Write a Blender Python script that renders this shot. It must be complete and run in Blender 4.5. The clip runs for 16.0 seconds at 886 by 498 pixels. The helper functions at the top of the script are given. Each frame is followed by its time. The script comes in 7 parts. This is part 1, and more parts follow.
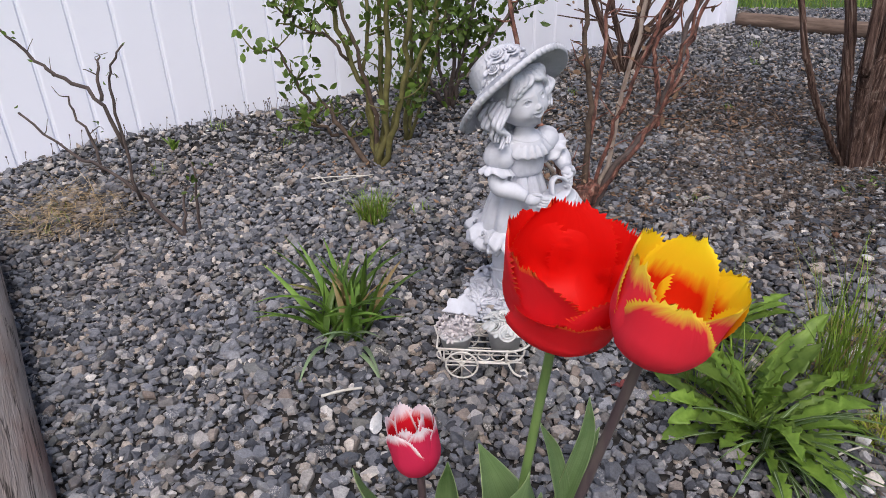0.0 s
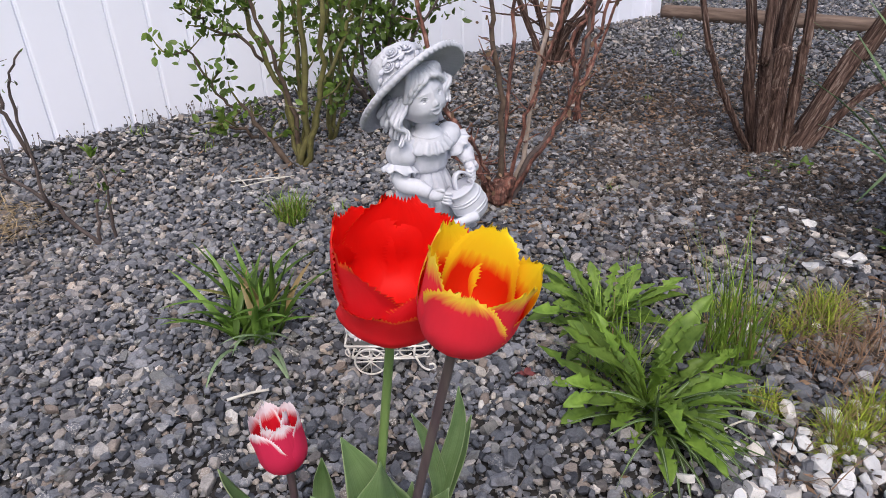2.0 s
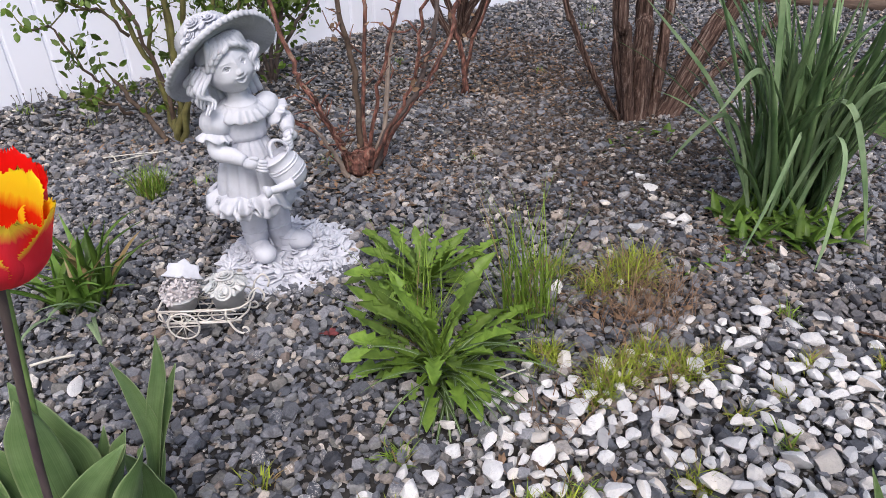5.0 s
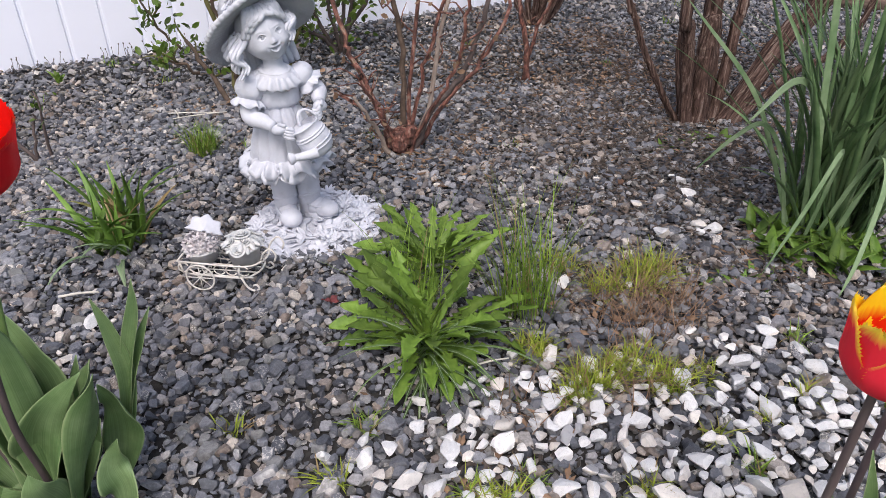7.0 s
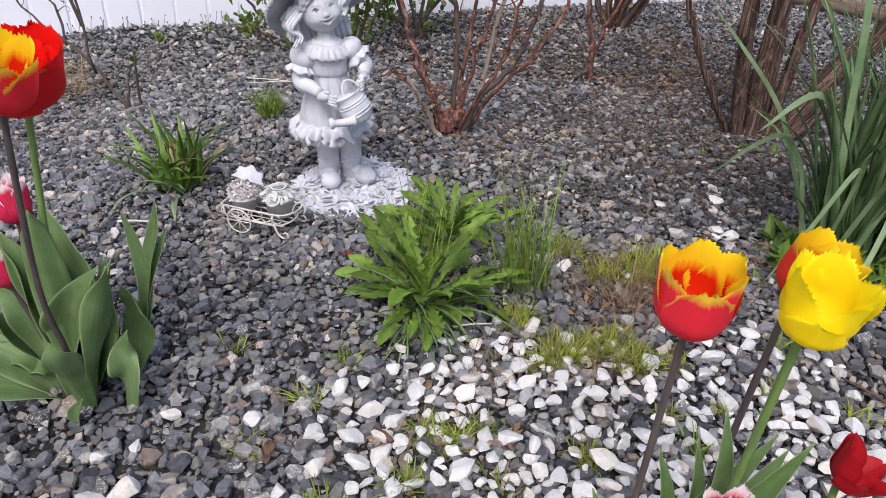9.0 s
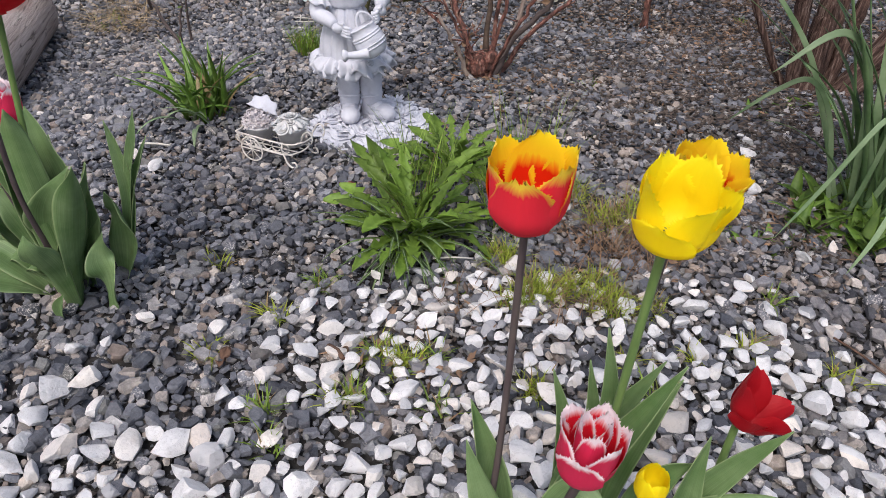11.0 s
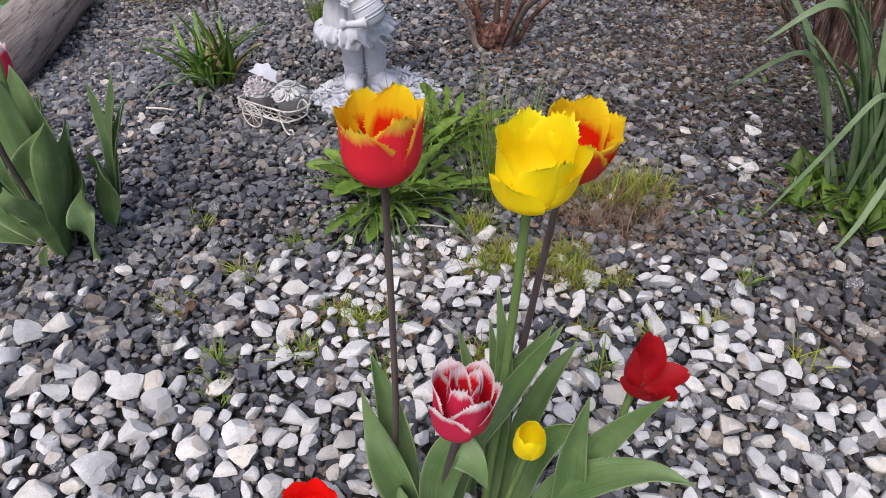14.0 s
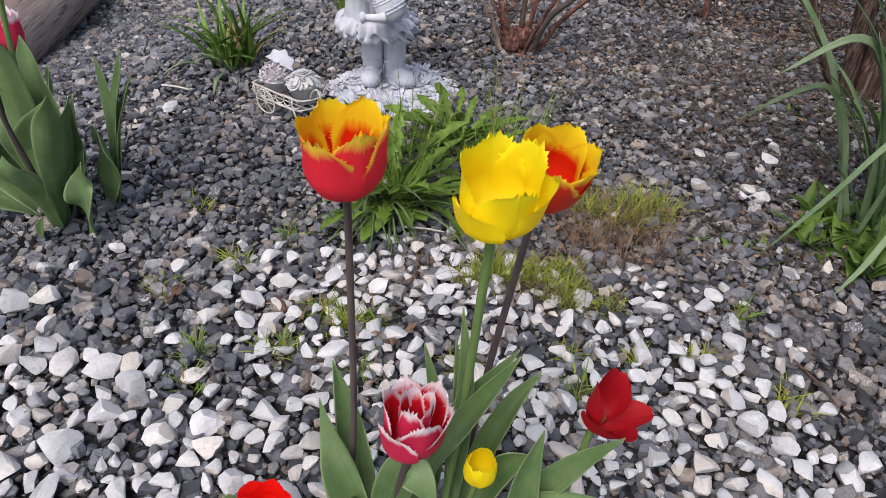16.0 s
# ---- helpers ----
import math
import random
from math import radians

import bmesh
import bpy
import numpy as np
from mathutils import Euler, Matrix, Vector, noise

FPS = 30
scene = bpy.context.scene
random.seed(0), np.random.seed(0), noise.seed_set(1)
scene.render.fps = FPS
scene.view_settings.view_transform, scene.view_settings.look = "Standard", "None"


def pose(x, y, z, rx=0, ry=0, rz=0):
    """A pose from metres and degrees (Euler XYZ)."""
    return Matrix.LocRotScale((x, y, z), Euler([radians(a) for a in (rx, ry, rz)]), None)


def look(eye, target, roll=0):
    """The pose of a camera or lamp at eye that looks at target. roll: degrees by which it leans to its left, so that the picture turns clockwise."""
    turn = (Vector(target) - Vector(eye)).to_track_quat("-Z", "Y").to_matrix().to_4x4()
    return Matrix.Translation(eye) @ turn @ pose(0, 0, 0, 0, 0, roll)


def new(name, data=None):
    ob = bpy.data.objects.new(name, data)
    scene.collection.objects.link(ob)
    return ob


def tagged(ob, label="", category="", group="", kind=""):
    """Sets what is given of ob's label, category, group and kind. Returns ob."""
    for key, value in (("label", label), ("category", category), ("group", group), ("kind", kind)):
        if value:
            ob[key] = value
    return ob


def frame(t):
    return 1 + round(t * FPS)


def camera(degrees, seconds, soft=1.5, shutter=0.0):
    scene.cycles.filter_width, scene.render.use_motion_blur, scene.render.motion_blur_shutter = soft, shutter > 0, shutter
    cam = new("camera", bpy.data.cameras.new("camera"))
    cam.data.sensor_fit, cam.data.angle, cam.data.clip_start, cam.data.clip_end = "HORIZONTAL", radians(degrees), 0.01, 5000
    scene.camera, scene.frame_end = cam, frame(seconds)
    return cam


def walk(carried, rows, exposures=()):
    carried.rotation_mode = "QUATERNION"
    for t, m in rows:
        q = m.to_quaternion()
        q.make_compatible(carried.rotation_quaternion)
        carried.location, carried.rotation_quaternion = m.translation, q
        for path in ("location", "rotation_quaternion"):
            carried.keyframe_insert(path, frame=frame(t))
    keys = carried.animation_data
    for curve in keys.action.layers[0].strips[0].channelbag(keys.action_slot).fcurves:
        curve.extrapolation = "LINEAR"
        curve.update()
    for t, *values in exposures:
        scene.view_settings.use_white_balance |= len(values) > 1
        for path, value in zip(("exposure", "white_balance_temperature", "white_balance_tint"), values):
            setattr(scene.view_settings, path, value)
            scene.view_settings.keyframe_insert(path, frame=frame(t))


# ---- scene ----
cam = camera(66.6, 16.0, 0.5)
PATH = [
    (0, (0.023, -0.004, 0.806), (0.014, 1.760, -0.135), -1.6),
    (0.5, (0.048, -0.001, 0.806), (0.078, 1.763, -0.136), -1.5),
    (1, (0.076, -0.009, 0.806), (0.139, 1.754, -0.137), -1.7),
    (1.5, (0.096, -0.012, 0.803), (0.191, 1.746, -0.145), -1.6),
    (2, (0.123, -0.021, 0.809), (0.241, 1.734, -0.144), -2.0),
    (2.5, (0.153, -0.039, 0.811), (0.303, 1.715, -0.139), -2.1),
    (3, (0.202, -0.040, 0.801), (0.385, 1.709, -0.151), -2.3),
    (3.5, (0.248, -0.049, 0.801), (0.463, 1.694, -0.158), -2.7),
    (4, (0.309, -0.066, 0.790), (0.543, 1.668, -0.180), -2.1),
    (4.2, (0.343, -0.076, 0.795), (0.576, 1.650, -0.189), -1.9),
    (6.3, (0.563, -0.132, 0.777), (0.552, 1.588, -0.243), -0.5),
    (6.5, (0.581, -0.135, 0.787), (0.550, 1.579, -0.243), 0.5),
    (7, (0.593, -0.128, 0.792), (0.531, 1.578, -0.250), 0.0),
    (7.5, (0.633, -0.145, 0.787), (0.551, 1.558, -0.258), 1.8),
    (8, (0.682, -0.171, 0.814), (0.597, 1.540, -0.219), 2.6),
    (8.5, (0.712, -0.220, 0.813), (0.564, 1.483, -0.224), 3.4),
    (9, (0.757, -0.227, 0.801), (0.453, 1.445, -0.254), 2.8),
    (9.5, (0.808, -0.228, 0.787), (0.413, 1.409, -0.291), 1.8),
    (10, (0.848, -0.227, 0.773), (0.416, 1.384, -0.330), 1.6),
    (10.2, (0.868, -0.221, 0.768), (0.420, 1.378, -0.346), 1.9),
    (12.3, (1.023, -0.194, 0.748), (0.418, 1.298, -0.438), -0.4),
    (12.5, (1.024, -0.193, 0.747), (0.423, 1.300, -0.440), -0.3),
    (13, (1.048, -0.186, 0.746), (0.422, 1.292, -0.447), 0.1),
    (13.5, (1.072, -0.183, 0.744), (0.432, 1.285, -0.454), -0.2),
    (14, (1.095, -0.167, 0.747), (0.439, 1.288, -0.458), 0.4),
    (14.5, (1.109, -0.165, 0.744), (0.441, 1.276, -0.470), 0.3),
    (15, (1.121, -0.158, 0.744), (0.450, 1.279, -0.475), 1.4),
    (15.5, (1.141, -0.138, 0.746), (0.446, 1.283, -0.478), 3.3),
    (16, (1.126, -0.126, 0.758), (0.423, 1.292, -0.464), 4.2),
]
walk(cam, [(t, look(eye, target, roll)) for t, eye, target, roll in PATH],
     ((0.0, 0.10, 6500, 12.5), (2.0, 0.20, 6500, 12.5), (4.0, 0.28, 6500, 12.5), (6.5, 0.30, 6500, 12.5), (10.0, 0.26, 6500, 12.5), (12.5, 0.12, 6500, 12.5), (16.0, 0.10, 6500, 12.5)))

# ---- light: a bright overcast sky ----
world = bpy.data.worlds.new("sky")
scene.world = world
world.use_nodes = True
wnt = world.node_tree
sky = wnt.nodes.new("ShaderNodeTexSky")
sky.sky_type = "NISHITA"
sky.sun_disc = False
sky.sun_elevation = radians(55)
sky.sun_rotation = radians(192)
sky.air_density, sky.dust_density, sky.ozone_density = 1.0, 4.0, 1.0
wnt.links.new(sky.outputs["Color"], wnt.nodes["Background"].inputs["Color"])
wnt.nodes["Background"].inputs["Strength"].default_value = 0.15
sun_data = bpy.data.lights.new("sun", "SUN")
sun_data.energy, sun_data.angle, sun_data.color = 1.6, radians(25), (1.0, 0.985, 0.97)
sun = new("sun", sun_data)
sun.matrix_world = look((0.9, -3.4, 5.0), (0.2, 0, 0))

rng = np.random.default_rng(7)


# ---- materials ----
def material(name, rough=0.6, spec=0.4):
    m = bpy.data.materials.new(name)
    m.use_nodes = True
    b = m.node_tree.nodes["Principled BSDF"]
    b.inputs["Roughness"].default_value = rough
    b.inputs["Specular IOR Level"].default_value = spec
    return m, m.node_tree, b


def node(nt, kind, **values):
    n = nt.nodes.new(kind)
    for key, v in values.items():
        if key in n.inputs:
            if hasattr(v, "is_output"):
                nt.links.new(v, n.inputs[key])
            else:
                n.inputs[key].default_value = v
    return n


def noise_tex(nt, scale, detail=4.0, rough=0.55, coords="Object", stretch=None):
    tc = nt.nodes.new("ShaderNodeTexCoord")
    out = tc.outputs[coords]
    if stretch:
        mp = nt.nodes.new("ShaderNodeMapping")
        mp.inputs["Scale"].default_value = stretch
        nt.links.new(out, mp.inputs["Vector"])
        out = mp.outputs["Vector"]
    n = node(nt, "ShaderNodeTexNoise", Vector=out, Scale=scale, Detail=detail, Roughness=rough)
    return n.outputs["Fac"]


def ramp(nt, fac, stops):
    r = nt.nodes.new("ShaderNodeValToRGB")
    e = r.color_ramp.elements
    while len(e) < len(stops):
        e.new(0.5)
    for el, (p, c) in zip(e, stops):
        el.position, el.color = p, (*c, 1)
    nt.links.new(fac, r.inputs["Fac"])
    return r.outputs["Color"]


def mixc(nt, fac, a, b, mode="MIX"):
    m = nt.nodes.new("ShaderNodeMix")
    m.data_type, m.blend_type = "RGBA", mode
    for sock, v in ((m.inputs["Factor"], fac), (m.inputs["A"], a), (m.inputs["B"], b)):
        if hasattr(v, "is_output"):
            nt.links.new(v, sock)
        else:
            sock.default_value = v if not isinstance(v, tuple) else (*v, 1)
    return [o for o in m.outputs if o.type == "RGBA"][0]


def mathn(nt, op, a, b=0.0, clamp=False):
    m = nt.nodes.new("ShaderNodeMath")
    m.operation, m.use_clamp = op, clamp
    for sock, v in zip(m.inputs, (a, b)):
        if hasattr(v, "is_output"):
            nt.links.new(v, sock)
        else:
            sock.default_value = v
    return m.outputs[0]


def bump(nt, b, height, strength, distance):
    n = node(nt, "ShaderNodeBump", Height=height, Strength=strength, Distance=distance)
    nt.links.new(n.outputs["Normal"], b.inputs["Normal"])


def per_piece(nt):
    """A random value for each piece, whether it is an object or an island of a joined mesh."""
    g = nt.nodes.new("ShaderNodeNewGeometry").outputs["Random Per Island"]
    o = nt.nodes.new("ShaderNodeObjectInfo").outputs["Random"]
    return mathn(nt, "FRACT", mathn(nt, "ADD", g, o))


def colour(nt, b, out):
    nt.links.new(out, b.inputs["Base Color"])


def mottled(name, stops, scale, rough=0.6, spec=0.4, bump_s=0.3, bump_d=0.002, stretch=None, fine=6.0, vary=0.0):
    m, nt, b = material(name, rough, spec)
    c = ramp(nt, noise_tex(nt, scale, 5, 0.6, stretch=stretch), stops)
    if vary:
        v = ramp(nt, per_piece(nt), [(0.0, (1 - vary,) * 3), (1.0, (1 + vary,) * 3)])
        c = mixc(nt, 1.0, c, v, "MULTIPLY")
    colour(nt, b, c)
    bump(nt, b, noise_tex(nt, scale * fine, 4, 0.6, stretch=stretch), bump_s, bump_d)
    return m


def chip_material():
    m, nt, b = material("slate", 0.62, 0.42)
    r = per_piece(nt)
    c = ramp(nt, r, [(0.0, (0.037, 0.041, 0.054)), (0.15, (0.087, 0.096, 0.117)), (0.38, (0.150, 0.162, 0.192)), (0.60, (0.234, 0.247, 0.281)), (0.67, (0.164, 0.170, 0.167)),
                     (0.72, (0.114, 0.106, 0.108)), (0.78, (0.360, 0.368, 0.389)), (0.88, (0.305, 0.286, 0.272)), (0.94, (0.185, 0.153, 0.136)), (0.975, (0.414, 0.376, 0.340)), (1.0, (0.60, 0.59, 0.58))])
    # broad veils and a fine grain on each face
    c = mixc(nt, 0.7, c, ramp(nt, noise_tex(nt, 75, 4, 0.6), [(0.3, (0.66, 0.66, 0.68)), (0.5, (0.98, 0.98, 0.98)), (0.72, (1.34, 1.33, 1.30))]), "MULTIPLY")
    c = mixc(nt, 0.5, c, ramp(nt, noise_tex(nt, 260, 6, 0.72), [(0.34, (0.42, 0.42, 0.43)), (0.52, (0.95, 0.95, 0.95)), (0.68, (1.45, 1.44, 1.42))]), "MULTIPLY")
    # a dusting of brown earth in places
    earth = ramp(nt, noise_tex(nt, 1.7, 4, 0.6), [(0.50, (0, 0, 0)), (0.68, (0.5, 0.5, 0.5))])
    c = mixc(nt, earth, c, mixc(nt, 1.0, c, (0.86, 0.72, 0.60), "MULTIPLY"))
    # speckled granite bits
    speck = ramp(nt, noise_tex(nt, 300, 4, 0.65), [(0.52, (0, 0, 0)), (0.60, (1, 1, 1))])
    pick = mathn(nt, "FRACT", mathn(nt, "MULTIPLY", r, 7.3))
    speck = mixc(nt, 1.0, speck, ramp(nt, pick, [(0.90, (0, 0, 0)), (0.95, (0.8, 0.8, 0.8))]), "MULTIPLY")
    c = mixc(nt, speck, c, (0.56, 0.55, 0.53))
    c = mixc(nt, 1.0, c, (1.06, 1.02, 0.98), "MULTIPLY")
    colour(nt, b, c)
    bump(nt, b, noise_tex(nt, 240, 5, 0.7), 0.7, 0.003)
    return m


def white_stone_material():
    m, nt, b = material("white_marble", 0.6, 0.4)
    r = per_piece(nt)
    c = ramp(nt, r, [(0.0, (0.36, 0.36, 0.375)), (0.06, (0.58, 0.58, 0.59)), (0.25, (0.70, 0.695, 0.70)), (0.70, (0.78, 0.77, 0.765)), (0.80, (0.78, 0.73, 0.675)), (0.90, (0.67, 0.60, 0.54)), (0.96, (0.70, 0.68, 0.66)), (1.0, (0.50, 0.46, 0.42))])
    c = mixc(nt, 0.75, c, ramp(nt, noise_tex(nt, 70, 6, 0.68), [(0.30, (0.60, 0.59, 0.59)), (0.46, (0.95, 0.95, 0.95)), (0.8, (1.08, 1.07, 1.06))]), "MULTIPLY")
    # hairline veins, small pits and earth stains
    crack = ramp(nt, noise_tex(nt, 70, 5, 0.65), [(0.488, (0, 0, 0)), (0.50, (0.5, 0.5, 0.5)), (0.512, (0, 0, 0))])
    c = mixc(nt, crack, c, (0.40, 0.38, 0.38))
    pits = ramp(nt, noise_tex(nt, 380, 3, 0.6), [(0.66, (0, 0, 0)), (0.72, (0.6, 0.6, 0.6))])
    c = mixc(nt, pits, c, (0.34, 0.32, 0.31))
    dirt = ramp(nt, noise_tex(nt, 24, 4, 0.6), [(0.60, (0, 0, 0)), (0.76, (0.5, 0.5, 0.5))])
    c = mixc(nt, dirt, c, (0.46, 0.40, 0.35))
    colour(nt, b, c)
    bump(nt, b, noise_tex(nt, 120, 6, 0.7), 0.9, 0.005)
    return m


def petal_material(name, inner, outer, edge, edge_in=(0.72, 0.95), edge_out=(0.85, 0.97), streak=0.5, inner_edge=None, glow=0.32):
    """Colours of a petal, from its body to its edge, with feathering; inside and outside differ."""
    m, nt, b = material(name, 0.52, 0.22)
    uv = nt.nodes.new("ShaderNodeUVMap")
    uv.uv_map = "UVMap"
    sep = node(nt, "ShaderNodeSeparateXYZ", Vector=uv.outputs["UV"])
    u, v = sep.outputs["X"], sep.outputs["Y"]
    mp = node(nt, "ShaderNodeMapping", Vector=uv.outputs["UV"])
    mp.inputs["Scale"].default_value = (5, 1.0, 1)
    fe = node(nt, "ShaderNodeTexNoise", Vector=mp.outputs["Vector"], Scale=4.0, Detail=4.0).outputs["Fac"]
    off = mathn(nt, "ABSOLUTE", mathn(nt, "SUBTRACT", mathn(nt, "MULTIPLY", u, 2.0), 1.0))
    rise = mathn(nt, "MINIMUM", mathn(nt, "ADD", mathn(nt, "MULTIPLY", v, 1.1), 0.25), 1.0)
    e = mathn(nt, "MAXIMUM", v, mathn(nt, "MULTIPLY", off, rise))
    e = mathn(nt, "ADD", e, mathn(nt, "MULTIPLY", mathn(nt, "SUBTRACT", fe, 0.5), 0.4 * streak))
    side = nt.nodes.new("ShaderNodeAttribute")
    side.attribute_name = "inside"
    layers = []
    for body, tip, (lo, hi) in ((outer, edge, edge_out), (inner, inner_edge or edge, edge_in)):
        mr = node(nt, "ShaderNodeMapRange", Value=e)
        mr.inputs["From Min"].default_value, mr.inputs["From Max"].default_value = lo, hi
        layers.append(mixc(nt, mr.outputs["Result"], mixc(nt, mathn(nt, "MULTIPLY", fe, 0.25), body, tuple(0.8 * x for x in body)), tip))
    c = mixc(nt, side.outputs["Fac"], *layers)
    colour(nt, b, c)
    tr = node(nt, "ShaderNodeBsdfTranslucent", Color=c)
    mx = node(nt, "ShaderNodeMixShader", Fac=glow)
    nt.links.new(b.outputs[0], mx.inputs[1])
    nt.links.new(tr.outputs[0], mx.inputs[2])
    nt.links.new(mx.outputs[0], nt.nodes["Material Output"].inputs["Surface"])
    bump(nt, b, fe, 0.25, 0.002)
    return m


def leaf_material(name, dark, light, scale=30.0, rough=0.5, trans=0.3, vary=0.25, dry=0.0):
    m, nt, b = material(name, rough, 0.4)
    c = ramp(nt, noise_tex(nt, scale, 4, 0.6), [(0.3, dark), (0.7, light)])
    v = ramp(nt, per_piece(nt), [(0.0, (1 - vary,) * 3), (1.0, (1 + vary,) * 3)])
    c = mixc(nt, 1.0, c, v, "MULTIPLY")
    if dry:
        d = ramp(nt, mathn(nt, "FRACT", mathn(nt, "MULTIPLY", per_piece(nt), 13.7)), [(1 - dry, (0, 0, 0)), (1 - dry * 0.7, (1, 1, 1))])
        c = mixc(nt, d, c, (0.30, 0.22, 0.10))
    colour(nt, b, c)
    tr = node(nt, "ShaderNodeBsdfTranslucent", Color=c)
    mx = node(nt, "ShaderNodeMixShader", Fac=trans)
    nt.links.new(b.outputs[0], mx.inputs[1])
    nt.links.new(tr.outputs[0], mx.inputs[2])
    nt.links.new(mx.outputs[0], nt.nodes["Material Output"].inputs["Surface"])
    bump(nt, b, noise_tex(nt, 300, 3, 0.6), 0.2, 0.001)
    return m


SOIL = mottled("soil", [(0.3, (0.025, 0.023, 0.022)), (0.7, (0.06, 0.056, 0.054))], 60, 0.9, 0.2, 0.8, 0.006)
LAWN = mottled("lawn_soil", [(0.3, (0.04, 0.075, 0.02)), (0.7, (0.09, 0.14, 0.04))], 6, 0.9, 0.2, 0.8, 0.01)
SLATE = chip_material()
MARBLE = white_stone_material()
VINYL = mottled("white_vinyl", [(0.3, (0.83, 0.85, 0.95)), (0.7, (0.86, 0.88, 0.98))], 2.5, 0.45, 0.4, 0.05, 0.001)


def log_material():
    m, nt, b = material("weathered_wood", 0.85, 0.2)
    c = ramp(nt, noise_tex(nt, 6, 6, 0.65, stretch=(9, 9, 0.6)), [(0.25, (0.16, 0.125, 0.11)), (0.5, (0.30, 0.255, 0.235)), (0.75, (0.44, 0.395, 0.37))])
    patch = ramp(nt, noise_tex(nt, 7, 3, 0.5, stretch=(1, 1, 0.5)), [(0.5, (0, 0, 0)), (0.62, (0.7, 0.7, 0.7))])
    c = mixc(nt, patch, c, (0.21, 0.12, 0.10))
    crack = ramp(nt, noise_tex(nt, 5, 4, 0.5, stretch=(7, 7, 0.35)), [(0.485, (0, 0, 0)), (0.5, (1, 1, 1)), (0.515, (0, 0, 0))])
    c = mixc(nt, crack, c, (0.05, 0.04, 0.035))
    colour(nt, b, c)
    bump(nt, b, noise_tex(nt, 16, 5, 0.7, stretch=(9, 9, 0.5)), 0.9, 0.008)
    return m


LOG = log_material()
TIMBER = mottled("brown_timber", [(0.3, (0.085, 0.058, 0.046)), (0.7, (0.21, 0.155, 0.125))], 8, 0.85, 0.2, 0.7, 0.004, stretch=(6, 6, 0.8), fine=4)
RESIN = mottled("grey_white_resin", [(0.25, (0.44, 0.45, 0.50)), (0.5, (0.58, 0.59, 0.65)), (0.8, (0.66, 0.67, 0.73))], 22, 0.62, 0.35, 0.25, 0.0015, fine=9)
WIRE = mottled("cream_painted_wire", [(0.3, (0.55, 0.5, 0.45)), (0.7, (0.74, 0.72, 0.68))], 40, 0.45, 0.4, 0.2, 0.0005)
POT = mottled("grey_clay", [(0.3, (0.54, 0.535, 0.54)), (0.7, (0.72, 0.71, 0.71))], 40, 0.75, 0.3, 0.3, 0.001)
ROSEWASH = mottled("washed_resin", [(0.3, (0.42, 0.45, 0.46)), (0.6, (0.62, 0.61, 0.6)), (0.8, (0.68, 0.66, 0.64))], 60, 0.65, 0.3, 0.3, 0.001)
BALLWASH = mottled("pinkish_resin", [(0.3, (0.40, 0.36, 0.37)), (0.7, (0.66, 0.62, 0.63))], 70, 0.65, 0.3, 0.3, 0.001)
STEM = mottled("green_stem", [(0.3, (0.10, 0.17, 0.05)), (0.7, (0.17, 0.26, 0.08))], 30, 0.45, 0.4, 0.15, 0.0005, stretch=(3, 3, 0.5))
DARKSTEM = mottled("purple_stem", [(0.3, (0.055, 0.035, 0.045)), (0.7, (0.11, 0.085, 0.08))], 30, 0.5, 0.4, 0.15, 0.0005, stretch=(3, 3, 0.5))
RED = petal_material("scarlet_petal", (0.92, 0.010, 0.006), (0.86, 0.022, 0.034), (0.95, 0.30, 0.02), (1.3, 1.5), (0.975, 1.02), 0.12, (0.92, 0.02, 0.01), 0.40)
FLAME = petal_material("red_yellow_petal", (0.92, 0.035, 0.005), (0.94, 0.042, 0.078), (0.97, 0.72, 0.08), (0.56, 0.74), (0.82, 0.96), 0.36, (1.0, 0.80, 0.020), 0.40)
FLAMEB = petal_material("orange_yellow_petal", (0.92, 0.035, 0.005), (0.88, 0.06, 0.03), (0.95, 0.72, 0.05), (0.54, 0.70), (0.80, 0.94), 0.34, (1.0, 0.80, 0.020), 0.40)
YELLOW = petal_material("yellow_petal", (1.0, 0.70, 0.005), (1.0, 0.80, 0.008), (1.0, 0.86, 0.015), (0.8, 1.0), (0.8, 1.0))
PINK = petal_material("crimson_white_petal", (0.82, 0.015, 0.035), (0.74, 0.035, 0.11), (0.92, 0.82, 0.85), (0.76, 0.90), (0.83, 0.94), 0.34, None, 0.32)
CRIMSON = petal_material("crimson_petal", (0.52, 0.006, 0.008), (0.45, 0.010, 0.018), (0.55, 0.015, 0.025), (0.9, 1.1), (0.9, 1.1))


